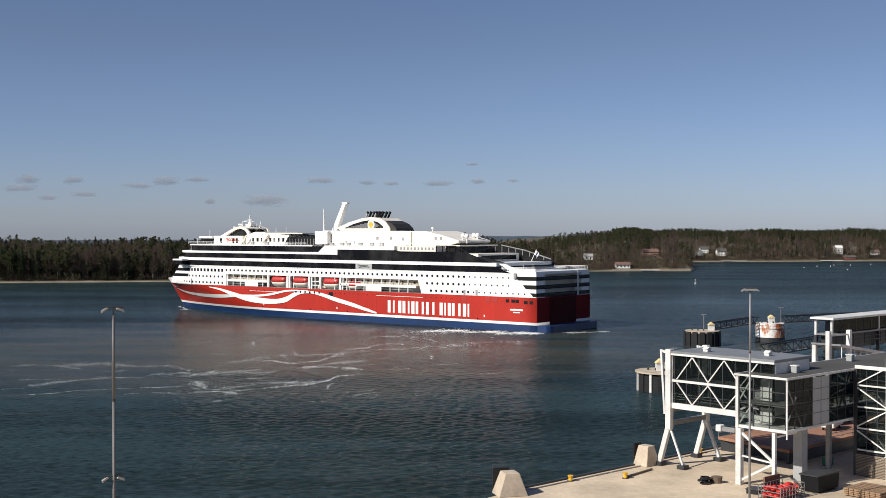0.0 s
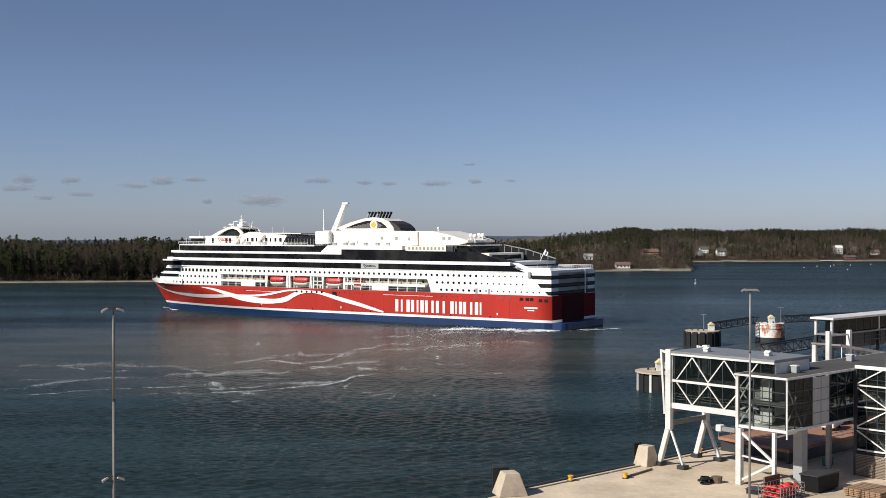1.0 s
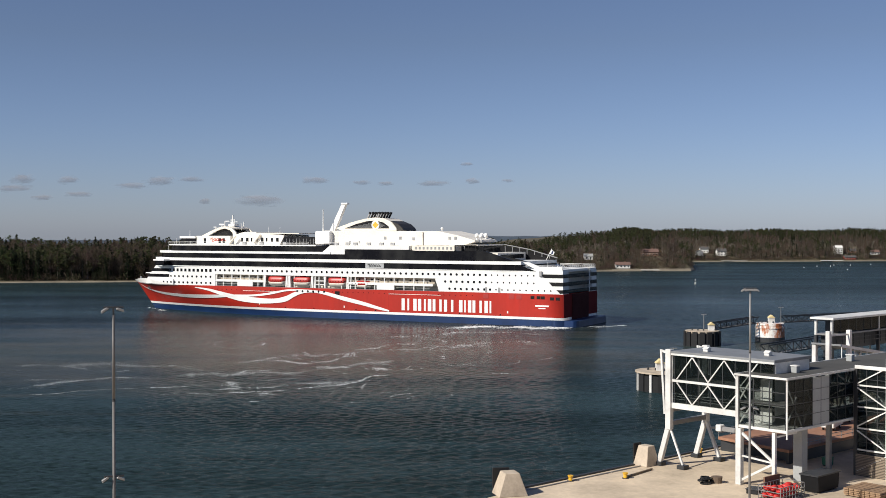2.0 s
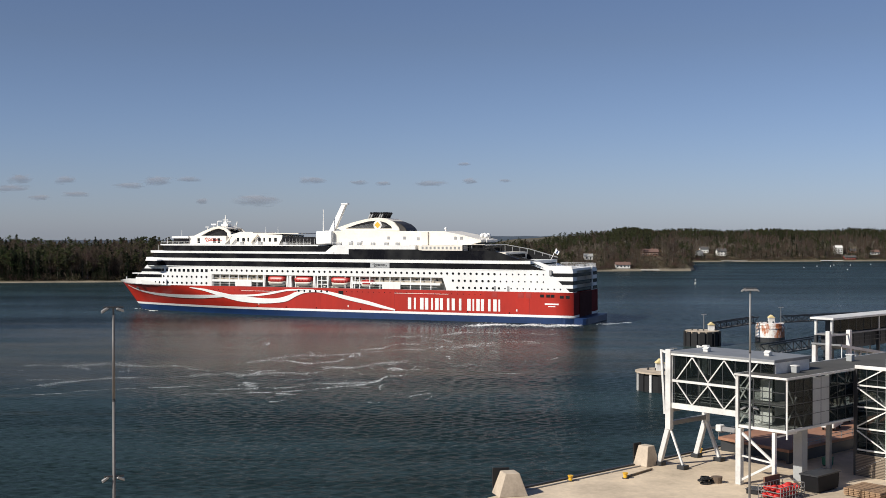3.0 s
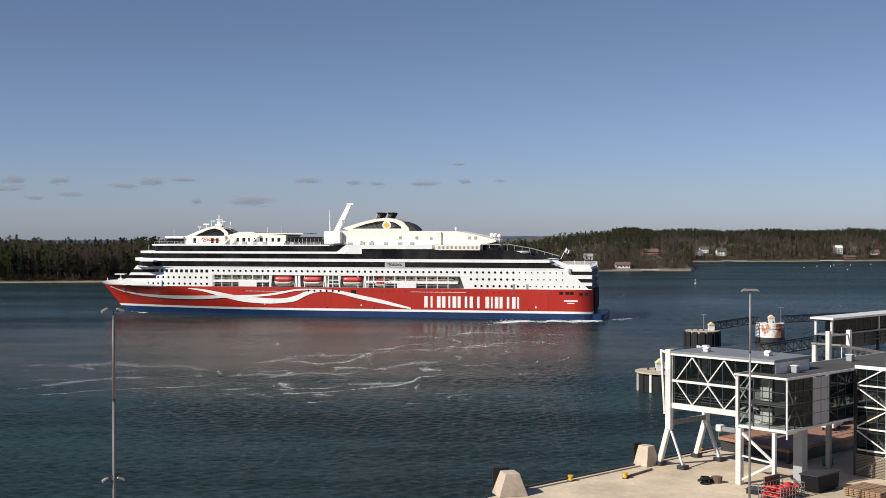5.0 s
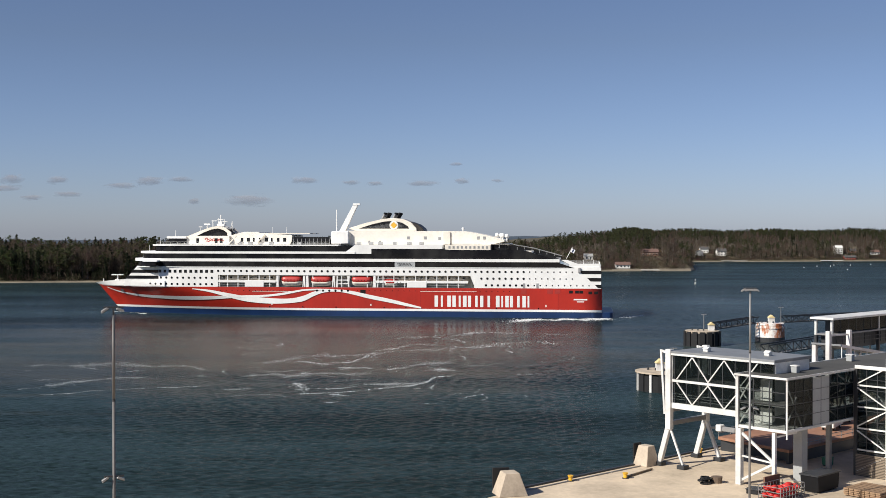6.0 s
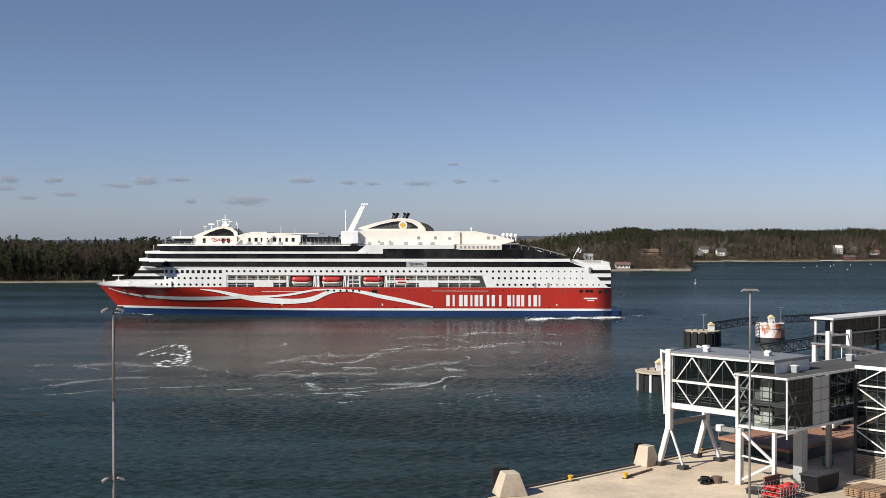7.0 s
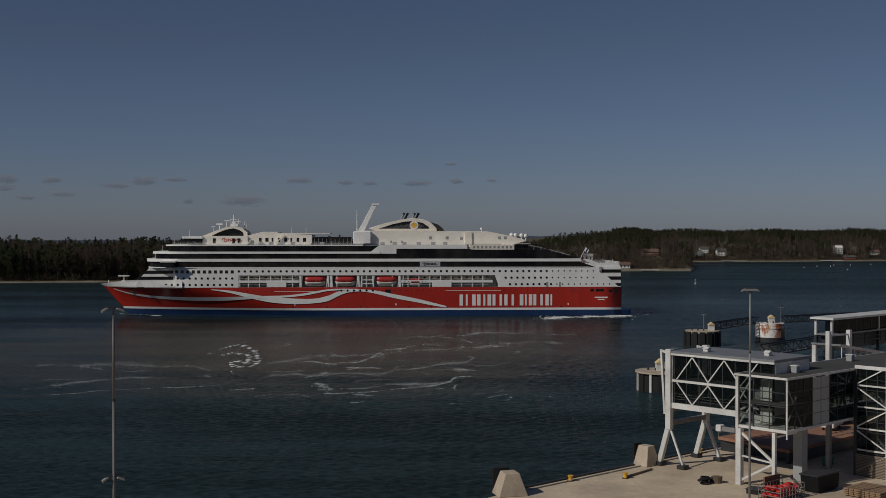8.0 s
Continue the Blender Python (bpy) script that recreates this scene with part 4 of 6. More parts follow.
def bollard(a, b):
    o = thing("bollard", QUAY @ pose(a, b, QZ), "small yellow painted mooring bollard on the quay", "bollard", "bollards on the quay")
    part("base", rod(B(), (0, 0, 0), (0, 0, 0.08), 0.42, 12), DARKSTEEL, o)
    bm = rod(B(), (0, 0, 0.08), (0, 0, 0.55), 0.24, 12)
    rod(bm, (0, 0, 0.5), (0, 0, 0.75), 0.28, 12, 0.38)
    part("head", bm, YELLOW, o, smooth=False)
    return o


for a, b in ((8.0, -0.95), (14.5, -4.6), (58, -1.7), (36, -0.9)):
    bollard(a, b)
beam = thing("timber_beam", QUAY @ pose(14.9, -4.5, QZ, 0, 0, 8), "long weathered timber lying on the quay", "beam")
part("log", rod(B(), (0, 0, 0.16), (6.5, 0, 0.16), 0.16, 8, 0.14), mat("weathered_timber", (0.20, 0.15, 0.10), 0.85, vary=0.3, size=0.6), beam)
part("band", rod(B(), (1.0, 0, 0.16), (1.2, 0, 0.16), 0.18, 8), DARKSTEEL, beam)


def concrete_block(m, w, d, h):
    o = thing("concrete_block", m, "tapered beige concrete block at the quay edge with a black panel", "block", "concrete blocks on the quay")
    bm = B()
    v = [bm.verts.new((x * (1 if z == 0 else 0.48), y * (1 if z == 0 else 0.7), z)) for z in (0, h) for x, y in ((-w / 2, -d / 2), (w / 2, -d / 2), (w / 2, d / 2), (-w / 2, d / 2))]
    for f in ((3, 2, 1, 0), (4, 5, 6, 7), (0, 1, 5, 4), (1, 2, 6, 5), (2, 3, 7, 6), (3, 0, 4, 7)):
        bm.faces.new([v[i] for i in f])
    part("body", bm, BLOCK, o, bevel=0.06)
    part("fender_panel", box(B(), -w * 0.48, w * 0.1, d * 0.44, d * 0.52, h * 0.2, h * 1.1), RUBBER, o, "black fender panel", bevel=0.03)
    return o


concrete_block(pose(8.1, 142.2, QZ, 0, 0, 15), 3.7, 3.0, 2.75)
concrete_block(QUAY @ pose(23.6, -0.9, QZ), 2.9, 2.4, 2.7)


# ---------- glazed boarding bridge ----------
def grid_wall(thing_, name, p, q, z0, z1, nb, rows, glass, frame_m, t=0.16, diag=True, back=0.35):
    """A glazed wall between two plan points: posts, rails, panes one by one, and a zigzag brace behind them."""
    p, q = Vector((*p, 0)), Vector((*q, 0))
    zs = [z0 + (z1 - z0) * k / rows for k in range(rows + 1)]
    bmp = B()
    for i in range(nb + 1):
        c = p.lerp(q, i / nb)
        bar(bmp, c + Vector((0, 0, z0)), c + Vector((0, 0, z1)), t)
    for z in zs[1:-1]:
        bar(bmp, p + Vector((0, 0, z)), q + Vector((0, 0, z)), t * 0.8)
    part(name + "_frame", bmp, frame_m, thing_)
    L = (q - p).length / nb
    d = (q - p).normalized()
    bmq = B()
    hh = (z1 - z0) / rows
    box(bmq, 0.05, L - 0.05, -0.015, 0.015, 0.05, hh - 0.05)
    first = None
    for i in range(nb):
        for z in zs[:-1]:
            c = p + d * L * i
            m = pose(c.x, c.y, z, 0, 0, math.degrees(math.atan2(d.y, d.x)))
            if first is None:
                first = part("pane", bmq, glass, thing_)
                first.matrix_basis = m
                first.visible_shadow = False
            else:
                o = again(first, m)
                o.visible_shadow = False


def zigzag(thing_, p, q, z0, z1, n, r, m, flip=False, name="brace"):
    p, q = Vector((*p, 0)), Vector((*q, 0))
    bm = B()
    for i in range(n):
        a, b = p.lerp(q, i / n), p.lerp(q, (i + 1) / n)
        lo, hi = (z0, z1) if (i % 2 == 0) != flip else (z1, z0)
        bar(bm, a + Vector((0, 0, lo)), b + Vector((0, 0, hi)), r)
    return part(name, bm, m, thing_)


br = thing("boarding_bridge", QUAY, "two-storey glazed boarding bridge with white steel portal on the quay edge", "boarding bridge")
A0, A1, B0, B1 = 25.0, 33.2, -19.8, -4.2
part("roof", box(B(), A0 - 0.3, A1 + 0.3, B0 - 0.2, B1 + 0.3, 17.85, 18.25), ROOFGREY, br, "light grey sheet roof", bevel=0.05)
part("roof_edge", box(B(), A0 - 0.36, A0 - 0.1, B0 - 0.2, B1 + 0.3, 17.7, 17.95), STEELW, br)
part("floor", box(B(), A0 + 0.1, A1 - 0.1, B0, B1, 11.0, 11.2), FLOORING, br)
part("upper_floor", box(B(), A0 + 0.25, A1 - 0.25, B0, B1, 14.15, 14.35), FLOORING, br)
for a in (A0, A1):
    part("lower_beam", box(B(), a - 0.2, a + 0.2, B0, B1 + 0.3, 10.5, 11.25), STEELW, br, "white steel bottom beam", bevel=0.03)
    part("middle_beam", box(B(), a - 0.15, a + 0.15, B0, B1, 14.1, 14.42), STEELW, br)
    grid_wall(br, "side", (a, B0), (a, B1 - 0.4), 11.25, 17.6, 8, 2, SMOKED, DARKSTEEL, 0.10)
for z0, z1, fl in ((11.25, 14.05, False), (14.5, 17.6, True)):
    zigzag(br, (A0 - 0.12, -5.0), (A0 - 0.12, -17.5), z0, z1, 5, 0.14, STEELW, not fl)
    zigzag(br, (A1 - 0.3, -5.0), (A1 - 0.3, -17.5), z0, z1, 5, 0.11, STEELW, not fl)
bm = B()
for z in (11.75, 12.1, 12.45):
    bar(bm, (A0 + 0.3, B0, z), (A0 + 0.3, B1, z), 0.06)
part("handrail", bm, STEELW, br)
grid_wall(br, "end", (A0, B1), (A1, B1), 11.2, 17.8, 4, 2, SMOKED, STEELW, 0.14)
part("end_wall", box(B(), A0 + 0.1, A1 - 0.1, B0 - 0.1, B0 + 0.05, 11.2, 17.85), STEELW, br)
for a in (A0 - 0.1, A1 + 0.1):
    bm = B()
    bar(bm, (a, B1 + 0.45, 7.6), (a, B1 + 0.45, 18.45), 0.85, 0.75)
    part("portal_column", bm, STEELW, br, "white steel portal column", bevel=0.04)
    bm = B()
    bar(bm, (a, B1 + 1.15, 9.6), (a - 0.05, B1 + 1.75, 18.35), 0.3)
    bar(bm, (a, B1 + 0.4, 17.9), (a, B1 + 1.9, 18.2), 0.3)
    part("guide_rail", bm, STEELW, br)
    bm = B()
    bar(bm, (a, B1 + 0.45, 8.2), (a, B1 + 2.0, QZ + 0.5), 0.7, 0.6)
    part("portal_leg", bm, STEELW, br, bevel=0.04)
    bm = B()
    bar(bm, (a, B1 + 0.45, 8.2), (a, B1 - 1.8, QZ + 0.5), *((0.5, 0.45) if a > 30 else (0.28, 0.28)))
    part("portal_leg", bm, STEELW, br, bevel=0.04)
    for b in (B1 + 2.0, B1 - 1.8):
        part("foot", box(B(), a - 0.6, a + 0.6, b - 0.6, b + 0.6, QZ, QZ + 0.55), DARKSTEEL, br, bevel=0.05)
bm = B()
bar(bm, (A0, B1 + 0.45, 8.4), (A1, B1 + 0.45, 8.4), 0.6)
bar(bm, (A0, B1 + 0.45, 10.2), (A1, B1 + 0.45, 10.2), 0.5)
part("cross_beam", bm, GALV, br)
for a, b in ((27.5, -8.0), (29, -16.4)):
    o = thing("roof_vent", QUAY @ pose(a, b, 18.25), "small pale roof ventilator on the bridge roof", "vent", "roof vents")
    part("housing", box(B(), -0.42, 0.42, -0.36, 0.36, 0, 0.4), STEELW, o, bevel=0.04)
    part("cap", prism(B(), [(-0.52, 0.4), (0.52, 0.4), (0, 0.68)], -0.42, 0.42), STEELW, o)

# the glazed passage along the quay
gp = thing("glazed_passage", QUAY, "two-storey glazed passage on white posts with a dark felt roof", "passage")
C0, C1, D0, D1, Z0, Z1 = 22.3, 64.0, -23.1, -16.3, 9.6, 16.4
part("roof", box(B(), C0 - 0.25, C1, D0 - 0.25, D1 + 0.25, Z1 - 0.12, Z1 + 0.06), ROOFDARK, gp, "dark felt roof")
bm = B()
for y in (D0 - 0.3, D1 + 0.3):
    box(bm, C0 - 0.3, C1, y - 0.06, y + 0.06, Z1 - 0.16, Z1 + 0.12)
box(bm, C0 - 0.37, C0 - 0.23, D0 - 0.3, D1 + 0.3, Z1 - 0.14, Z1 + 0.12)
part("roof_edge", bm, STEELW, gp, "white roof edge")
part("floor", box(B(), C0 - 0.1, C1, D0 - 0.1, D1 + 0.1, Z0 + 0.1, Z0 + 0.45), STEELW, gp, "white floor edge beam", bevel=0.03)
part("upper_floor", box(B(), C0 + 0.1, C1, D0 + 0.12, D1 - 0.12, 12.8, 13.05), FLOORING, gp)
grid_wall(gp, "front", (C0, D1), (C0, D0), Z0 + 0.45, Z1 - 0.3, 3, 4, PANE, DARKSTEEL, 0.12)
grid_wall(gp, "side", (C0, D0), (38.5, D0), Z0 + 0.45, Z1 - 0.3, 8, 4, SMOKED, DARKSTEEL, 0.10)
grid_wall(gp, "rear", (C0, D1), (C1, D1), Z0 + 0.45, Z1 - 0.3, 12, 2, PANE, DARKSTEEL, 0.10)
for k in (0, 1):
    zigzag(gp, (C0 + 0.4, D0 + 0.3), (38.3, D0 + 0.3), (Z0 + 0.5, 13.0)[k], (12.8, Z1 - 0.3)[k], 8, 0.17, STEELW, bool(k))
    zigzag(gp, (C0 + 0.25, D1), (C0 + 0.25, D1 - 1.9), (Z0 + 0.5, 13.0)[k], (12.8, Z1 - 0.3)[k], 1, 0.16, STEELW)
part("cladding", box(B(), 28.4, 32.4, D0 - 0.04, D0 - 0.02, Z0 + 0.5, Z1 - 0.35), PANEL, gp, "light grey wall panel between the glazing bars")
part("lift_core", box(B(), 25.0, 26.6, D1 - 1.9, D1 - 0.3, Z0 + 0.45, Z1 - 0.3), STEELW, gp)
part("corner_post", box(B(), C0 - 0.2, C0 + 0.2, D1 - 0.15, D1 + 0.25, Z0, Z1 - 0.14), STEELW, gp, bevel=0.03)
for z0, z1 in ((10.3, 12.3), (13.2, 15.9)):
    part("wall_panel", box(B(), C0 + 1.5, C0 + 1.7, D1 - 3.9, D1 - 2.3, z0, z1), STEELW, gp, "white panel behind the glass")
part("corner_pipe", rod(B(), (C0 - 0.05, D0 - 0.2, Z0 - 0.6), (C0 - 0.05, D0 - 0.2, Z1), 0.11, 8), STEELW, gp)
for a, b, w, m in ((C0 + 0.1, D1 - 0.2, 0.75, STEELW), (C0 + 0.2, D0 + 1.7, 0.45, STEELW), (30.0, -20.5, 1.3, PANEL), (37.0, -20.5, 0.6, GALV), (46, -20.5, 0.9, PANEL), (56, -20.5, 0.9, PANEL)):
    part("support_post", box(B(), a - w / 2, a + w / 2, b - w / 2, b + w / 2, QZ, Z0), m, gp, bevel=0.03)
bm = B()
bar(bm, (C0 + 0.1, D1 - 0.3, 9.2), (C0 + 0.2, D0 + 1.8, 5.9), 0.28)
bar(bm, (C0 + 0.1, D1 - 0.3, 3.0), (C0 + 0.2, D0 + 1.8, 5.7), 0.28)
bar(bm, (C0 + 0.1, D1 - 0.3, 6.2), (C0 + 0.2, D0 + 1.8, 5.8), 0.2)
bar(bm, (C0 + 0.2, D0 + 1.7, 9.0), (C0 + 3, D0 + 0.3, 9.5), 0.2)
part("brace", bm, STEELW, gp)
for a, b in ((28.4, -20.7), (46.0, -18.6)):
    o = thing("roof_vent", QUAY @ pose(a, b, Z1 + 0.06), "small pale box ventilator on the felt roof", "vent", "roof vents")
    part("housing", box(B(), -0.42, 0.42, -0.42, 0.42, 0, 0.85), PANEL, o, bevel=0.05)
    part("cap", box(B(), -0.48, 0.48, -0.48, 0.48, 0.85, 0.97), STEELW, o)
# lamp arm that stands out from the front post
fl = thing("camera_arm", QUAY @ pose(C0 - 0.2, D1 + 0.2, 9.2), "grey floodlight arm bolted to the white post", "lamp arm")
part("arm", box(B(), -0.2, 0.2, 0, 2.2, -0.25, 0.35), GALV, fl, bevel=0.05)
part("lamp_head", box(B(), -0.5, 0.5, 1.9, 2.7, -0.3, 0.55), STEELW, fl, bevel=0.1)
part("bracket", box(B(), -0.15, 0.15, 2.6, 3.6, -0.1, 0.12), DARKSTEEL, fl)

# stair tower
tw = thing("stair_tower", QUAY, "glazed stair tower with white steel frame and cross braces", "stair tower")
T0, T1, U0, U1 = 38.6, 47.0, -27.9, -23.5
part("roof", box(B(), T0 - 0.1, T1 + 0.1, U0 - 0.1, U1 + 0.1, 16.5, 16.82), ROOFDARK, tw, "dark felt roof")
part("roof_edge", box(B(), T0 - 0.3, T0 - 0.1, U0 - 0.2, U1 + 0.1, 16.45, 16.92), STEELW, tw, "white roof edge", bevel=0.03)
for i, z in enumerate((2.9, 5.9, 8.7, 11.5, 14.3)):
    part("landing", box(B(), T0 + 0.1, T1 - 0.1, U0 + 0.1, U1 - 0.1, z - 0.12, z + 0.12), FLOORING, tw)
    part("floor_beam", box(B(), T0 - 0.12, T0 + 0.12, U0, U1, z - 0.10, z + 0.10), STEELW, tw)
    zigzag(tw, (T0 - 0.16, U0 + 0.2), (T0 - 0.16, U1 - 0.2), z + 0.2, z + 2.5, 1, 0.15, STEELW, i % 2 == 0)
grid_wall(tw, "front", (T0, U1), (T0, U0), QZ + 0.3, 16.5, 3, 10, SMOKED, DARKSTEEL, 0.1)
grid_wall(tw, "side", (T0, U0), (T1, U0), QZ + 0.3, 16.5, 4, 5, SMOKED, DARKSTEEL, 0.1)
for a, b in ((T0 - 0.05, U0), (T0 - 0.05, U1), (T1, U0), (T1, U1)):
    part("corner_post", box(B(), a - 0.22, a + 0.22, b - 0.22, b + 0.22, QZ, 18.0 if b == U0 and a < 40 else 16.5), STEELW if b == U0 else DARKSTEEL, tw)
bm = B()
for i, z in enumerate((2.9, 5.9, 8.7, 11.5)):
    y0, y1 = (U0 + 1, U1 - 1) if i % 2 else (U1 - 1, U0 + 1)
    bar(bm, (T0 + 2.2, y0, z), (T0 + 2.2, y1, z + 2.8), 1.3, 0.2)
part("stair_flight", bm, STEELW, tw)

# vehicle ramp of red oxide steel under the passage
rp = thing("vehicle_ramp", QUAY, "rust-red vehicle ramp on dark walls beside the quay", "ramp")
part("deck", prism(B(), [(38, -14.0), (90, -14.0), (90, -1.2), (40, -1.2)], 4.1, 4.5, "z"), RAMP, rp, "rust-red deck plates")
# the dark side wall also stands in for the passage's shadow band
part("side_wall", box(B(), 38.4, 90, -13.8, -13.3, QZ, 4.12), DARKSTEEL, rp)
part("end_wall", box(B(), 40.2, 40.7, -13.3, -1.5, QZ, 4.12), DARKSTEEL, rp)
bm = B()
for b in (-14.0, -1.2):
    for z in (5.0, 5.5):
        bar(bm, (40, b, z), (90, b, z), 0.08)
    for i in range(17):
        bar(bm, (40.1 + i * 3, b, 4.5), (40.1 + i * 3, b, 5.5), 0.08)
part("guard_rail", bm, GALV, rp)


# ---------- pile and cage of scrap on the quay ----------
sc_ = thing("cable_heap", QUAY @ pose(20.0, -13.2, QZ), "heap of dark rope and hose lying on the quay", "heap")
bm = B()
rnd = random.Random(4)
for k in range(9):
    r, z = 0.9 - 0.04 * k, 0.08 + 0.09 * k
    cx, cy = rnd.uniform(-0.8, 0.7), rnd.uniform(-0.4, 0.4)
    pts = [Vector((cx + r * math.cos(t * 0.52), cy + 0.7 * r * math.sin(t * 0.52), z + rnd.uniform(-0.04, 0.04))) for t in range(13)]
    for p, q in zip(pts, pts[1:]):
        rod(bm, p, q, 0.09, 6)
part("rope", bm, RUBBER, sc_)
part("tub", rod(B(), (1.0, -0.9, 0), (1.0, -0.9, 0.8), 0.62, 12, 0.72), mat("brown_tub", (0.14, 0.10, 0.07), 0.7), sc_)
cg = thing("mesh_cage", QUAY @ pose(19.6, -24.2, QZ), "galvanised mesh cage filled with red bags on the quay", "cage")
bm = B()
for x in np.linspace(-2.6, 2.6, 9):
    for y in (-1.5, 1.5):
        bar(bm, (x, y, 0), (x, y, 1.7), 0.07)
for z in (0.1, 0.6, 1.1, 1.7):
    for y in (-1.5, 1.5):
        bar(bm, (-2.6, y, z), (2.6, y, z), 0.07)
    for x in (-2.6, 2.6):
        bar(bm, (x, -1.5, z), (x, 1.5, z), 0.07)
part("cage_frame", bm, GALV, cg)
bagm = mat("red_plastic_bag", (0.55, 0.035, 0.03), 0.45, vary=0.3, size=0.5)
for k in range(32):
    o = part("bag", ball(B(), (0, 0, 0), 0.42, 2, (1.25, 0.85, 0.6)), bagm, cg, smooth=True) if k == 0 else again(o, Matrix.Identity(4))
    o.matrix_basis = pose(-2.0 + (k % 6) * 0.8 + rnd.uniform(-0.2, 0.2), -0.9 + (k // 6 % 3) * 0.9 + rnd.uniform(-.2, .2), 0.5 + (k // 18) * 0.75 + rnd.uniform(-0.1, 0.25), rnd.uniform(-20, 20), rnd.uniform(-20, 20), rnd.uniform(0, 180))
part("board", box(B(), -0.9, 2.4, 1.7, 1.9, 0, 2.3), mat("brown_board", (0.17, 0.09, 0.055), 0.8), cg)
for a, b, w, h in ((27.0, -25.0, 5.2, 2.2),):
    o = thing("skip_container", QUAY @ pose(a, b, QZ), "dark grey steel waste container under the passage", "container", "containers under the passage")
    part("body", prism(B(), [(-w / 2 + 0.3, 0.15), (w / 2 - 0.3, 0.15), (w / 2, h), (-w / 2, h)], -1.2, 1.2), BLACK, o, bevel=0.05)
    part("rim", box(B(), -w / 2 - 0.08, w / 2 + 0.08, -1.3, 1.3, h - 0.15, h + 0.02), DARKSTEEL, o)
    part("skid", box(B(), -w / 2 + 0.4, w / 2 - 0.4, -0.9, 0.9, 0, 0.16), RUBBER, o)


# ---------- light masts ----------
def light_mast(x, y, top, tilt, pole_m, heads):
    o = thing("light_mast", pose(x, y, QZ, 0, 0, tilt), "tall slim galvanised light mast with paired floodlights", "light mast", "light masts")
    h = top - QZ
    part("base_plate", box(B(), -0.45, 0.45, -0.45, 0.45, 0, 0.1), GALV, o)
    part("lower_pole", rod(B(), (0, 0, 0.1), (0, 0, h * 0.72), 0.135, 12, 0.12), pole_m, o, smooth=True)
    part("upper_pole", rod(B(), (0, 0, h * 0.72), (0, 0, h - 0.7), 0.115, 12, 0.10), pole_m, o, smooth=True)
    part("joint_ring", rod(B(), (0, 0, h * 0.72 - 0.12), (0, 0, h * 0.72 + 0.05), 0.13, 12), DARKSTEEL, o)
    for z in (h - 0.1, h - 13.2):
        bm = B()
        rod(bm, (0, 0, z - 0.7), (0, 0, z), 0.07, 8)
        bar(bm, (-0.75, 0, z), (0.75, 0, z), 0.14)
        part("cross_arm", bm, DARKSTEEL, o)
        for s, r in heads if z > h - 1 else heads[:1] + heads[-1:]:
            f = new("floodlight")
            f.parent = o
            f.matrix_basis = pose(s, 0, z - 0.2, 0, r * -0.8, 0) @ Matrix.Diagonal((1, 1, 1, 1))
            part("lamp_housing", prism(B(), [(-0.34, -0.10), (0.34, -0.08), (0.24, 0.10), (-0.27, 0.09)], -0.2, 0.2), GALV, f, bevel=0.03)
            part("lens", box(B(), -0.28, 0.28, -0.17, 0.17, -0.12, -0.10), HOLE, f)
    return o


light_mast(-25.5, 91.0, 28.5, 20, MASTGREY, ((-0.66, 42), (0.52, -28)))
light_mast(33.95, 130.0, 28.15, -10, GALV, ((-0.72, 34), (-0.25, 10), (0.25, -8), (0.68, -20)))


# ---------- mooring dolphins and walkways in the water ----------
def dolphin(x, y, r, z, wall_m, label, cap=0.94, hut=1.9, lamp=0.5):
    o = thing("mooring_dolphin", pose(x, y, 0), label, "dolphin", "mooring dolphins")
    part("core", rod(B(), (0, 0, -4), (0, 0, z - 0.5), r * 0.96, 28), wall_m, o)
    part("cap", rod(B(), (0, 0, z - (0.35 if cap < 1 else 0.1)), (0, 0, z + 0.25), r * cap, 32), BLOCK if wall_m is not RUST else RUST, o, "beige concrete cap")
    bm = B()
    bar(bm, (0, 0, -0.6), (0, 0, z + (0.1 if cap < 1 else -0.3)), 1.5 if cap < 1 else 0.9, 0.35, (0, 1, 0))
    rb = None
    n = int(2 * math.pi * r / 2.2) if wall_m is not RUST else 0
    for i in range(n):
        t = 360 * i / n
        m = pose(0, 0, 0, 0, 0, t) @ pose(0, r * 0.97, 0)
        if rb is None:
            rb = part("fender", bm, wall_m if wall_m is RUST else RUBBER, o)
            rb.matrix_basis = m
            if cap > 1:
                white = part("fender", bar(B(), (0, 0, -0.6), (0, 0, z - 0.1), 0.5, 0.45, (0, 1, 0)), STEELW, o)
                white.matrix_basis = m @ pose(-1.1, -0.1, 0)
        else:
            f = again(rb, m)
            if cap > 1 and i % 2 == 0:
                f.data = white.data
    if wall_m is RUST:
        part("belt", rod(B(), (0, 0, -1), (0, 0, 1.5), r * 1.0, 28), DARKSTEEL, o, "dark belt at the waterline")
        part("rim", rod(B(), (0, 0, z - 1.3), (0, 0, z - 0.8), r * 1.0, 28), RUST, o)
    part("hut", box(B(), hut, hut + 1.7, -0.9, 0.9, z, z + 1.9), STEELW, o)
    part("hut_roof", prism(B(), [(hut - 0.2, z + 1.9), (hut + 1.9, z + 1.9), (hut + 0.85, z + 2.8)], -1.1, 1.1), CREAMCAP, o, "pale yellow pitched cap")
    bm = rod(B(), (lamp, 0, z), (lamp, 0, z + 5.2), 0.1, 6)
    bar(bm, (lamp - 0.8, 0, z + 5.1), (lamp + 0.8, 0, z + 5.1), 0.15)
    part("lamp_post", bm, GALV, o)
    for i in range(3):
        part("bitt", rod(B(), (-r * 0.5 + i * 1.5, 1.2 - i, z), (-r * 0.5 + i * 1.5, 1.2 - i, z + 0.8), 0.25, 10), DARKSTEEL, o)
    return o


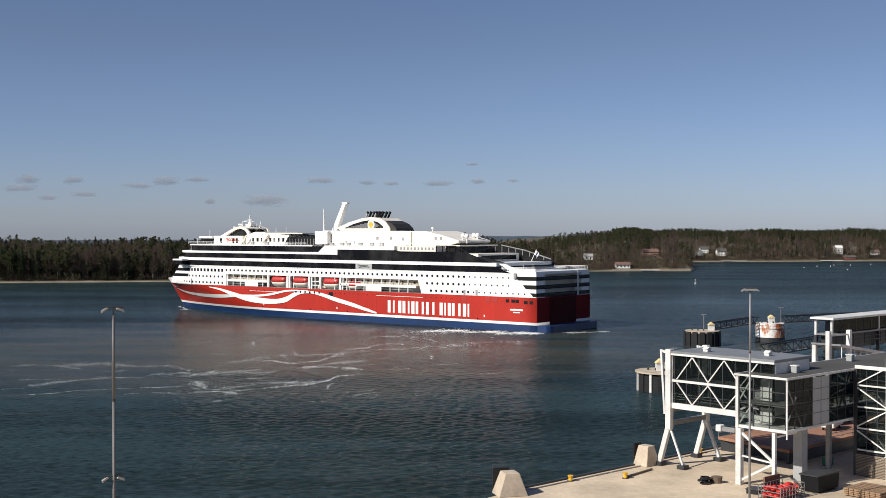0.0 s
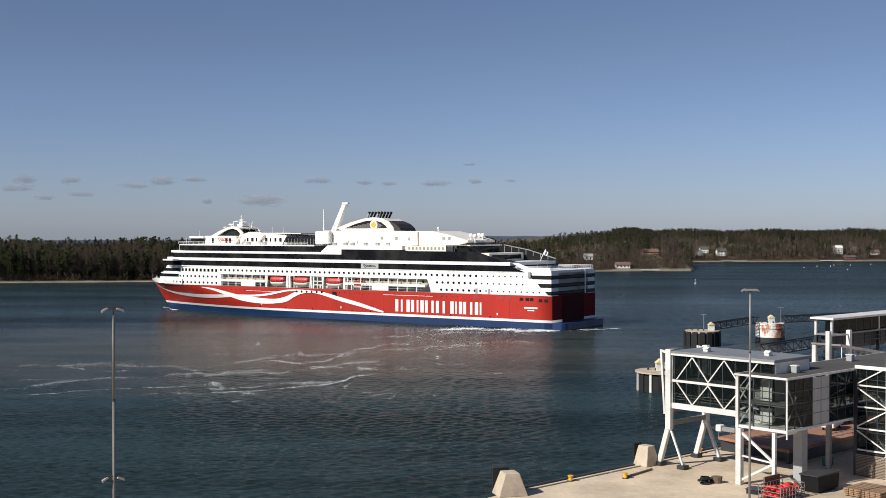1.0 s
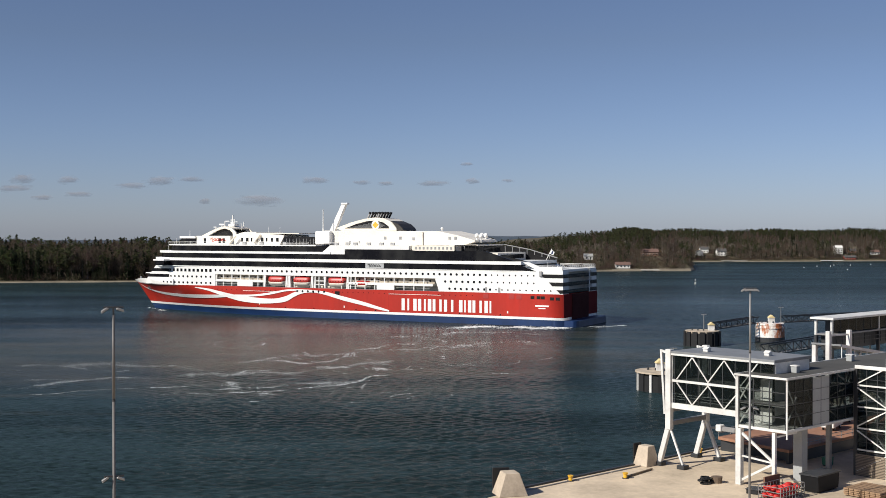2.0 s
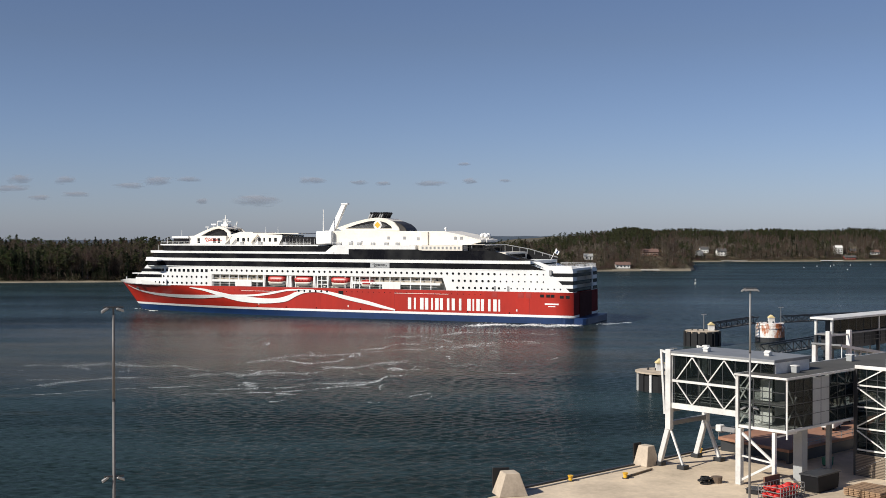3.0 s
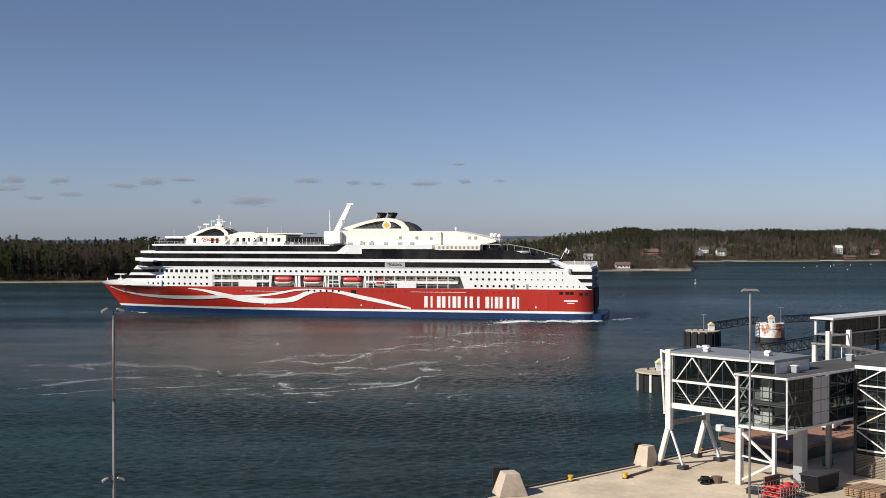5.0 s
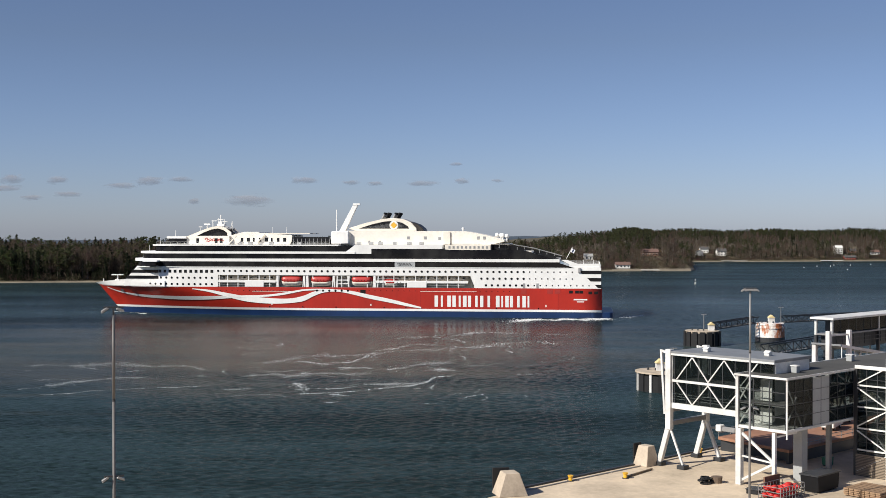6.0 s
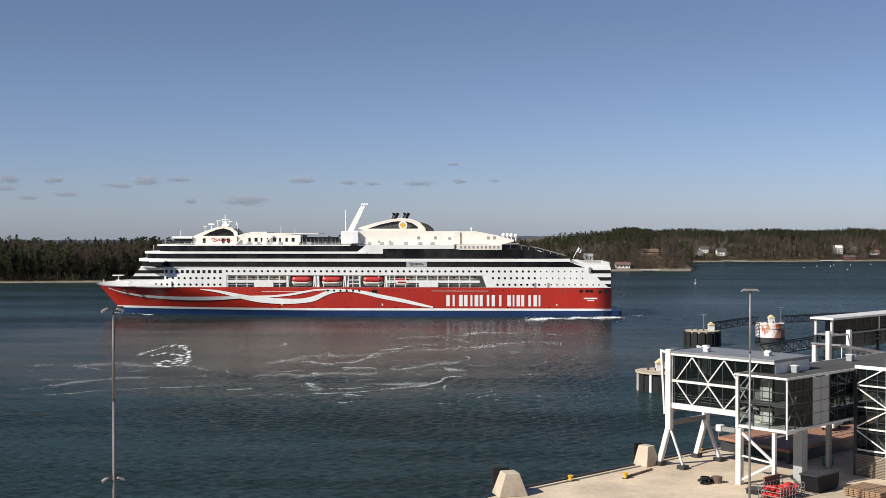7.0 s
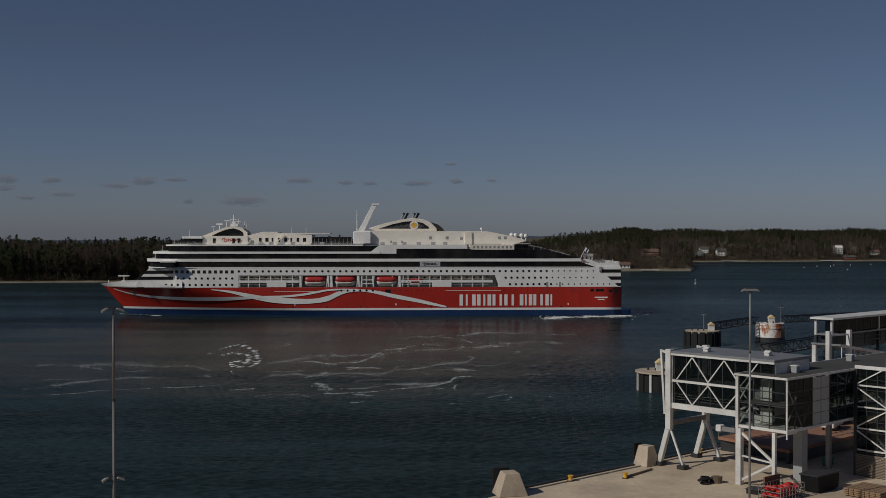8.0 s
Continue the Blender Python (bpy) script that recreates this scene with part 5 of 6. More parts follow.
dolphin(78.9, 358, 5.5, 4.3, RUBBER, "round mooring dolphin with black fenders and a small white hut")
dolphin(103.2, 371, 4.6, 5.6, RUST, "round mooring dolphin in rust-stained white steel", hut=-0.5, lamp=3.4)
dolphin(47.6, 256, 5.4, 4.0, RUBBER, "round concrete mooring dolphin with black and white fender piles", cap=1.05, hut=-1.2, lamp=2.6)


def truss_walk(p, q, w, h, n, piles=()):
    o = thing("truss_walkway", Matrix.Identity(4), "dark steel lattice walkway over the water", "walkway", "walkways between the dolphins")
    p, q = Vector(p), Vector(q)
    d = (q - p).normalized()
    s = d.cross(Vector((0, 0, 1))).normalized() * w / 2
    up = Vector((0, 0, h))
    bm = B()
    for k in (s, -s):
        for z in (Vector(), up):
            bar(bm, p + k + z, q + k + z, 0.3)
    part("chord", bm, DARKSTEEL, o)
    bm = B()
    for k in (s, -s):
        for i in range(n):
            a, b = p.lerp(q, i / n) + k, p.lerp(q, (i + 1) / n) + k
            bar(bm, a, a + up, 0.16)
            bar(bm, a if i % 2 else a + up, b + up if i % 2 else b, 0.16)
    part("lattice", bm, DARKSTEEL, o)
    bm = B()
    for i in range(n * 2):
        bar(bm, p.lerp(q, i / n / 2) - s, p.lerp(q, i / n / 2) + s, 0.5, 0.1)
    part("tread", bm, GALV, o)
    for k in piles:
        c = p.lerp(q, k)
        for side in (s, -s):
            part("pile", rod(B(), (c.x + side.x, c.y + side.y, -4), (c.x + side.x, c.y + side.y, c.z), 0.28, 8), DARKSTEEL, o)
    return o


truss_walk((82, 358, 4.9), (98.5, 370, 6.0), 2.0, 1.9, 8)
truss_walk((107.5, 372, 6.0), (150, 392, 6.4), 2.0, 1.9, 18)
truss_walk((82, 300, 3.0), (125, 345, 3.6), 2.4, 2.6, 14, (0.03, 0.5, 0.97))

# the second boarding bridge farther along
fb = thing("far_boarding_bridge", QUAY, "dark glazed boarding bridge under a flat white roof", "boarding bridge")
part("roof", box(B(), 86.2, 126, 6.6, 11.2, 18.7, 19.1), STEELW, fb, "flat white roof slab", bevel=0.06)
part("floor", box(B(), 86.8, 126, 7.2, 10.5, 15.9, 16.2), GALV, fb)
grid_wall(fb, "side", (87.2, 7.3), (126, 7.3), 16.35, 18.7, 14, 1, SMOKED, DARKSTEEL, 0.12)
part("core", box(B(), 90, 125, 8.4, 10.3, 16.35, 18.68), DARKSTEEL, fb)
part("under_truss", box(B(), 88, 126, 8.0, 10.0, 13.2, 15.9), DARKSTEEL, fb)
bm = B()
for z in (15.2, 14.5):
    bar(bm, (88, 6.9, z), (126, 6.9, z), 0.12)
for i in range(20):
    bar(bm, (88 + 2 * i, 6.9, 13.9), (88 + 2 * i, 6.9, 15.9), 0.12)
part("guard_rail", bm, DARKSTEEL, fb)
for a, b in ((87.0, 7.3), (87.0, 10.4), (104, 7.4), (120, 7.4)):
    part("frame_post", box(B(), a - 0.2, a + 0.2, b - 0.2, b + 0.2, 15.9, 18.7), STEELW, fb)
    part("support_post", box(B(), a - 0.25, a + 0.25, b - 0.25, b + 0.25, QZ, 15.9), DARKSTEEL, fb)
lo = thing("low_gangway", QUAY, "pale grey roofed gangway between white posts", "gangway")
part("roof", prism(B(), [(75, 15.35), (93, 12.65), (93, 13.0), (75, 15.7)], -1.2, 4.4), ROOFGREY, lo, "sloping light grey roof", bevel=0.05)
part("floor", prism(B(), [(75, 12.0), (93, 9.6), (93, 9.9), (75, 12.3)], -1.0, 4.2), GALV, lo)
part("roof_edge", prism(B(), [(75, 15.25), (93, 12.55), (93, 13.03), (75, 15.73)], -1.32, -1.2), STEELW, lo)
for i in range(9):
    part("side_post", bar(B(), (75.3 + 2.1 * i, -1.1, 12.2 - 0.28 * i), (75.3 + 2.1 * i, -1.1, 15.3 - 0.31 * i), 0.14), STEELW, lo)
part("cross_beam", prism(B(), [(71.4, 17.2), (78, 17.1), (78, 17.35), (71.4, 17.45)], -1.0, -0.8), STEELW, lo)
for a, b, z in ((75.4, 3.9, 15.3), (71.4, -0.9, 18.1), (78, -0.9, 17.95), (90, -0.9, 13.0), (90, 3.9, 13.0)):
    part("support_post", box(B(), a - 0.36, a + 0.36, b - 0.36, b + 0.36, QZ, z), STEELW, lo, bevel=0.04)


# ---------- a van on the ramp, bins, pallets and crates ----------
def van(m, paint, label):
    o = thing("van", m, label, "van")
    part("body", prism(B(), [(-2.5, 0.45), (2.5, 0.45), (2.55, 1.1), (1.7, 1.35), (1.0, 2.2), (-2.45, 2.25)], -0.95, 0.95), paint, o, bevel=0.08)
    part("windscreen", prism(B(), [(1.62, 1.42), (1.72, 1.42), (1.08, 2.15), (0.98, 2.15)], -0.82, 0.82), HOLE, o)
    for s in (0.955, -0.985):
        part("side_window", prism(B(), [(1.4, 1.4), (0.95, 2.05), (-0.2, 2.05), (-0.2, 1.4)], s, s + 0.03), HOLE, o)
    for x in (-1.6, 1.6):
        for y in (-0.9, 0.7):
            w = new("wheel")
            w.parent = o
            w.matrix_basis = pose(x, y, 0.36)
            part("tyre", rod(B(), (0, 0, 0), (0, 0.22, 0), 0.36, 16), RUBBER, w)
            part("rim", rod(B(), (0, -0.01, 0), (0, 0.23, 0), 0.2, 12), STEELW, w)
    return o


van(QUAY @ pose(58.5, -8.8, 4.5, 0, 0, 15), STEELW, "white delivery van parked on the ramp")
van(QUAY @ pose(64.5, -7.0, 4.5, 0, 0, 8), DARKSTEEL, "dark grey van parked on the ramp")
gb = thing("waste_bin", QUAY @ pose(41.5, -17.8, QZ), "green plastic wheeled waste bin", "bin")
part("tub", prism(B(), [(-0.5, 0.12), (0.5, 0.12), (0.65, 1.1), (-0.65, 1.1)], -0.55, 0.55), mat("green_plastic", (0.03, 0.16, 0.09), 0.5), gb, bevel=0.04)
part("lid", box(B(), -0.7, 0.7, -0.6, 0.6, 1.1, 1.2), mat("green_lid", (0.025, 0.13, 0.075), 0.5), gb, bevel=0.03)
part("caster", box(B(), -0.45, 0.45, -0.45, 0.45, 0, 0.13), RUBBER, gb)
cr = thing("crate", QUAY @ pose(19.4, -20.6, QZ, 0, 0, 12), "low black plastic crate on the quay", "crate")
part("tray", box(B(), -0.9, 0.9, -0.7, 0.7, 0.0, 0.55), RUBBER, cr, bevel=0.05)
part("rim", box(B(), -0.97, 0.97, -0.77, 0.77, 0.55, 0.65), DARKSTEEL, cr)
TIMBER = mat("raw_timber", (0.30, 0.19, 0.11), 0.85, vary=0.3, size=0.8, fine=0.1)
pl = thing("pallet", QUAY @ pose(28.6, -31.2, QZ), "stack of weathered brown timber planks", "timber stack")
plank = None
for k in range(4):
    for j in range(7):
        m = pose(0, -2.1 + j * 0.68 + 0.05 * (k % 2), 0.14 + k * 0.22)
        if plank is None:
            plank = part("plank", box(B(), -2.4, 2.4, 0, 0.6, 0, 0.16), TIMBER, pl)
            plank.matrix_basis = m
        else:
            again(plank, m)
part("bearer", box(B(), -1.8, -1.5, -2.1, 2.5, 0, 0.14), TIMBER, pl)
part("bearer", box(B(), 1.5, 1.8, -2.1, 2.5, 0, 0.14), TIMBER, pl)
slat = part("slat", box(B(), T0 - 0.3, T0 - 0.18, U0 + 0.1, U1 - 0.1, 0, 0.13), mat("grey_timber_slat", (0.24, 0.19, 0.14), 0.8), tw, "weathered timber slat")
slat.matrix_basis = pose(0, 0, QZ + 0.1)
for k in range(1, 14):
    again(slat, pose(0, 0, QZ + 0.1 + k * 0.2))
sl2 = part("backing", box(B(), T0 - 0.18, T0 - 0.1, U0 + 0.1, U1 - 0.1, QZ, QZ + 2.9), DARKSTEEL, tw)


# ---------- the far shore ----------
SHX = [-2600, -900, -304, -170, 0, 100, 140, 185, 226, 232, 277, 300, 540, 1200, 3000]
SHY = [700, 775, 806, 830, 930, 1020, 1052, 1058, 1064, 1084, 1375, 1393, 1440, 1650, 1900]


def shore_y(x):
    return float(np.interp(x, SHX, SHY)) + 5 * noise.noise(Vector((x * 0.02, 0, 3)))


def ground(x, d):
    """Height of the land d metres behind the waterline."""
    cap = float(np.interp(x, [-2600, -300, 0, 110, 165, 240, 600, 3000], [6, 7, 9, 12, 20, 25, 25, 25]))
    z = cap * (1 - math.exp(-max(d, 0) / (0.10 * 1000)))
    return z + min(1, max(0, d) / 30) * 1.4 * noise.noise(Vector((x * 0.012, d * 0.015, 0))) + (0.9 if d > 2 else 0.45 * d)


xs = list(range(-2600, -520, 80)) + list(range(-520, 760, 8)) + list(range(760, 3000, 80))
ds = [-6, 0, 1.5, 6, 14, 30, 60, 110, 180, 300, 500, 900, 1600]
verts = [(x, shore_y(x) + d, ground(x, d) if d >= 0 else -3) for d in ds for x in xs]
n = len(xs)
faces = [(j * n + i, j * n + i + 1, (j + 1) * n + i + 1, (j + 1) * n + i) for j in range(len(ds) - 1) for i in range(n - 1)]
me = bpy.data.meshes.new("far_shore")
me.from_pydata(verts, [], faces)
me.materials.append(LAND), me.materials.append(SHORE)
me.polygons.foreach_set("material_index", [1 if k // (n - 1) < 2 or (k // (n - 1) < 3 and 150 < xs[k % (n - 1)] < 236) else 0 for k in range(len(faces))])
tagged(new("far_shore", me), "low wooded shore with a pale rocky waterline", "shore", kind="structure")

# blue ridge on the horizon; the air's haze is painted in as base colour
vs, fs = [], []
rx = list(range(-2600, 2700, 25))
for j, (yy, s) in enumerate(((3400, 0), (3500, 1), (3900, 1.06), (4300, 0.4))):
    for x in rx:
        vs.append((x, yy, -1 + s * (float(np.interp(x, [-2600, -700, -50, 2600], [10, 12.5, 24.5, 24.5])) + 2.5 * noise.noise(Vector((x * 0.0016, 2, 0))) + 2.2 * noise.noise(Vector((x * 0.03, 5, j))))))
n = len(rx)
fs = [(j * n + i, j * n + i + 1, (j + 1) * n + i + 1, (j + 1) * n + i) for j in range(3) for i in range(n - 1)]
me = bpy.data.meshes.new("backdrop")
me.from_pydata(vs, [], fs)
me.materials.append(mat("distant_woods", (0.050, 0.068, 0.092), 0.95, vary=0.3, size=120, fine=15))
tagged(new("backdrop", me), "wooded ridge on the horizon, tinted blue for haze", "ridge", kind="structure")


# ---------- woods ----------
class Heap:
    """Gathers faces into one mesh with several materials."""

    def __init__(self):
        self.v, self.f, self.m = [], [], []

    def mesh(self, name, mats):
        me = bpy.data.meshes.new(name)
        me.from_pydata(self.v, [], self.f)
        for m in mats:
            me.materials.append(m)
        me.polygons.foreach_set("material_index", self.m)
        return me


NR = np.random.default_rng(23)


def sprays(c, length, width, e0, e1, droop=None):
    """One pointed triangle at each centre, at a random heading and an elevation between e0 and e1."""
    n = len(c)
    a = NR.uniform(0, 2 * math.pi, n) if droop is None else droop
    e, b = NR.uniform(e0, e1, n), NR.uniform(0, math.pi, n)
    d = np.stack([np.cos(a) * np.cos(e), np.sin(a) * np.cos(e), np.sin(e)], -1)
    w = np.stack([-np.sin(a) * np.cos(b) - np.cos(a) * np.sin(e) * np.sin(b), np.cos(a) * np.cos(b) - np.sin(a) * np.sin(e) * np.sin(b), np.cos(e) * np.sin(b)], -1)
    k = NR.uniform(0.6, 1.35, n)[:, None]
    return np.stack([c + d * k * length * 0.6, c - d * k * length * 0.4 + w * k * width / 2, c - d * k * length * 0.4 - w * k * width / 2], 1)


def trunk_tris(r, top):
    out = []
    for i in range(3):
        p = [(r * math.cos(q), r * math.sin(q)) for q in (i * 2.094, i * 2.094 + 2.094)]
        out.append([(*p[0], -0.03), (*p[1], -0.03), (p[1][0] * 0.25, p[1][1] * 0.25, top)])
        out.append([(*p[0], -0.03), (p[1][0] * 0.25, p[1][1] * 0.25, top), (p[0][0] * 0.25, p[0][1] * 0.25, top)])
    return np.array(out)


def tree_form(kind, rich=1.0, trunk=True):
    """A tree of height 1 as triangles and material numbers; kinds: 0 pine, 1 spruce, 2 bare birch, 3 thicket."""
    tri, mt = [], []

    def put(t, m):
        tri.append(t)
        mt.append(np.full(len(t), m))

    if trunk and kind < 3:
        put(trunk_tris(0.012, 0.9), 4 if kind == 2 and NR.random() < 0.5 else 3)
    if kind == 0:
        low = NR.uniform(0.42, 0.58)
        for i in range(int(13 * rich)):
            t = low + (0.97 - low) * (i + NR.random()) / int(13 * rich)
            r = 0.135 * math.sin(math.pi * min(0.97, 0.22 + 0.78 * (t - low) / (1 - low))) + 0.02
            a = NR.uniform(0, 6.3)
            c = np.array([0.75 * r * math.cos(a), 0.75 * r * math.sin(a), t]) + NR.normal(0, 1, (13, 3)) * np.array([0.42 * r, 0.42 * r, 0.020])
            put(sprays(c, 0.070, 0.039, -0.4, 0.9), 0)
    elif kind == 1:
        n = int(190 * rich)
        t = 0.04 + 0.95 * NR.random(n) ** 1.15
        r = (0.165 * (1 - t) ** 0.75 + 0.008) * (0.82 + 0.18 * np.sin(t * 60)) * NR.random(n) ** 0.4
        a = NR.uniform(0, 6.283, n)
        put(sprays(np.stack([r * np.cos(a), r * np.sin(a), t], -1), 0.070, 0.042, -0.75, 0.1, a), 1)
    elif kind == 2:
        n = int(20 * rich)
        t, a = NR.uniform(0.25, 0.85, n), NR.uniform(0, 6.283, n)
        put(sprays(np.stack([0.03 * np.cos(a), 0.03 * np.sin(a), t + 0.06], -1), 0.26, 0.011, 0.8, 1.3, a), 2)
        n = int(170 * rich)
        t, a = NR.uniform(0.32, 1.0, n), NR.uniform(0, 6.283, n)
        r = 0.20 * np.sqrt(NR.random(n)) * np.sin(np.pi * np.clip(0.25 + 0.75 * (t - 0.32) / 0.68, 0, 0.96))
        put(sprays(np.stack([r * np.cos(a), r * np.sin(a), t - 0.02], -1), 0.088, 0.018, 0.4, 1.4, a), 2)
    else:
        c = NR.normal(0, 1, (int(34 * rich), 3)) * np.array([0.42, 0.42, 0.26]) + np.array([0, 0, 0.42])
        put(sprays(c, 0.42, 0.10, 0.2, 1.4), 2)
    return np.concatenate(tri), np.concatenate(mt)


def tri_mesh(name, tri, mt, mats):
    me = bpy.data.meshes.new(name)
    n = len(tri)
    me.vertices.add(3 * n), me.loops.add(3 * n), me.polygons.add(n)
    me.vertices.foreach_set("co", np.ascontiguousarray(tri, dtype=np.float32).ravel())
    me.loops.foreach_set("vertex_index", np.arange(3 * n, dtype=np.int32))
    me.polygons.foreach_set("loop_start", np.arange(0, 3 * n, 3, dtype=np.int32))
    for m in mats:
        me.materials.append(m)
    me.polygons.foreach_set("material_index", mt.astype(np.int32))
    me.update(calc_edges=True)
    return me


FORMS = {0: [tree_form(0, 1.0) for i in range(7)], 1: [tree_form(1, 1.05) for i in range(6)], 2: [tree_form(2, 0.85) for i in range(7)], 3: [tree_form(3) for i in range(5)]}


def plant(name, rows, label):
    """rows: x, y, z, height, breadth factor, kind. All trees of one wood in one mesh."""
    tris, mts = [], []
    groups = {}
    for r in rows:
        groups.setdefault((r[5], rng.randrange(len(FORMS[r[5]]))), []).append(r[:5])
    for (kind, j), g in sorted(groups.items()):
        f, m = FORMS[kind][j]
        g = np.array(g)
        a = NR.uniform(0, 6.283, len(g))
        ca, sa = np.cos(a)[:, None, None], np.sin(a)[:, None, None]
        w, h = (g[:, 3] * g[:, 4])[:, None, None], g[:, 3][:, None, None]
        lean = NR.normal(0, 0.025, len(g))[:, None, None]
        X, Y, Z = f[None, :, :, 0], f[None, :, :, 1], f[None, :, :, 2]
        out = np.stack([(ca * X - sa * Y) * w + lean * Z * h + g[:, 0, None, None], (sa * X + ca * Y) * w + g[:, 1, None, None], Z * h + g[:, 2, None, None]], -1)
        tris.append(out.reshape(-1, 3, 3))
        mts.append(np.tile(m, len(g)))
    tagged(new(name, tri_mesh(name, np.concatenate(tris), np.concatenate(mts), WOODS)), label, "woods", kind="stuff")


def kind_at(x, d, rng):
    v = noise.noise(Vector((x * 0.018, d * 0.01, 7))) + 0.8 * noise.noise(Vector((x * 0.045, d * 0.03, 2)))
    if x > 120:
        brown = (0.80 if d < 150 else 0.26) + 0.7 * v
        if d < 25:
            brown = 0.88
    else:
        brown = 0.55 + 0.75 * v
    if rng.random() < brown:
        return 2
    return 1 if rng.random() < (0.42 if x < 60 else 0.18) else 0


rng = random.Random(11)
WOODS = [PINE, SPRUCE, BARE, TRUNK, PALEBARK]
PLOTS = [(139, 76), (162.5, 10), (198, 70), (310, 30), (320, 48), (338, 30), (491, 32), (538, 28), (512, 40), (497, 7)]  # house plots: x and metres behind the waterline
for label, x0, x1, count, hmin, hmax in (("dense mixed pine, spruce and bare birch wood", -470, 95, 3500, 15.5, 23.5), ("pine wood behind bare brown birches on a hill", 60, 720, 4900, 11, 18)):
    rows = []
    for i in range(count):
        x = rng.uniform(x0, x1)
        d = 7 + 330 * rng.random() ** 1.7 if x < 95 else 8 + 520 * rng.random() ** 1.35
        h = rng.uniform(hmin, hmax) * (0.97 + 0.26 * noise.noise(Vector((x * 0.022, d * 0.004, 4)))) * float(np.interp(x, [40, 60, 110, 150, 185], [1, 0.78, 0.76, 0.84, 0.94]))
        k = kind_at(x, d, rng)
        if any(abs(x - hx) < 7.5 and hd - 9 < d < hd + 6 for hx, hd in PLOTS):
            continue
        if any(abs(x - hx) < 6.0 and d < hd for hx, hd in PLOTS):
            h *= 0.3
        if 318 < x < 352 and d < 34 and rng.random() < 0.8:
            continue
        if 120 < x < 236 and d < 45:
            h *= 0.62
            if rng.random() < 0.35 or (x > 196 and d < 16):
                continue
        rows.append((x, shore_y(x) + d, ground(x, d), h * (0.92 if k == 2 else 1), rng.uniform(0.8, 1.3), k))
    # undergrowth and saplings
    for i in range(int(count * (1.1 if x1 < 100 else 0.8))):
        x = rng.uniform(x0, x1)
        d = 5 + 60 * rng.random() ** 1.5
        if 221 < x < 240 and d < 12 or any(abs(x - hx) < 6 and hd - 7 < d < hd + 4 for hx, hd in PLOTS):
            continue
        k = 1 if rng.random() < (0.62 if x1 < 100 else 0.04) else 3
        q = rng.uniform(3.5, 9.0) if k == 1 else rng.uniform(2.0, 4.6) * (1.2 if x1 < 100 else 0.8)
        rows.append((x, shore_y(x) + d, ground(x, d) - 0.2, q, 1.3 if k == 1 else 1.0, k))
    if x1 > 100:
        # scrub on the low point
        for i in range(900):
            x, d = rng.uniform(125, 292), 8 + 130 * rng.random()
            if x > 222 and d < 14 or any(abs(x - hx) < 7 and d < hd + 5 for hx, hd in PLOTS):
                continue
            rows.append((x, shore_y(x) + d, ground(x, d) - 0.2, rng.uniform(2.0, 5.0), 1.0, 3))
    plant("woods", rows, label)

# trees at the water's edge, one by one
protos = []
for k, nm, lab in ((1, "spruce", "dark green spruce at the water's edge"), (0, "pine", "tall pine with a bare trunk at the water's edge"), (2, "birch", "bare brown birch at the water's edge"),
                   (1, "spruce", "dark green spruce at the water's edge"), (2, "birch", "bare brown birch at the water's edge")):
    t = thing(nm, pose(0, 0, 0), lab, "tree", nm + " trees on the shore")
    f, fm = tree_form(k, 2.0, False)
    c = new("crown", tri_mesh("crown", f * 20.0, fm, WOODS))
    c.parent = t
    bm = rod(B(), (0, 0, -0.8), (0, 0, 17), 0.30, 7, 0.07)
    for j in range(6):
        a = j * 1.3
        rod(bm, (0, 0, 8 + j * 1.3), (1.4 * math.cos(a), 1.4 * math.sin(a), 9.4 + j * 1.3), 0.10, 5, 0.04)
    part("trunk", bm, TRUNK, t)
    protos.append(t)
for i in range(72):
    x = -330 + i * 4.9 + rng.uniform(-1.8, 1.8)
    d = rng.uniform(5, 11)
    k = i if i < 5 else rng.choice([0, 1, 2, 2, 3, 4])
    m = pose(x, shore_y(x) + d, ground(x, d), 0, 0, rng.uniform(0, 360))
    s = rng.uniform(0.6, 1.05)
    o = protos[i] if i < 5 else copy_thing(protos[k], m)
    o.matrix_basis = m @ Matrix.Diagonal((s, s, s, 1))


# ---------- houses and jetties on the far shore ----------
HW = mat("white_timber_wall", (0.75, 0.73, 0.68), 0.7, vary=0.15, size=1.5)
HG = mat("grey_timber_wall", (0.33, 0.33, 0.32), 0.7, vary=0.2, size=1.5)
HB = mat("brown_timber_wall", (0.22, 0.12, 0.08), 0.7, vary=0.2, size=1.5)
HR = mat("red_tile_roof", (0.16, 0.095, 0.075), 0.8, vary=0.25, size=1.5)
HD = mat("dark_tile_roof", (0.09, 0.085, 0.08), 0.8, vary=0.25, size=1.5)


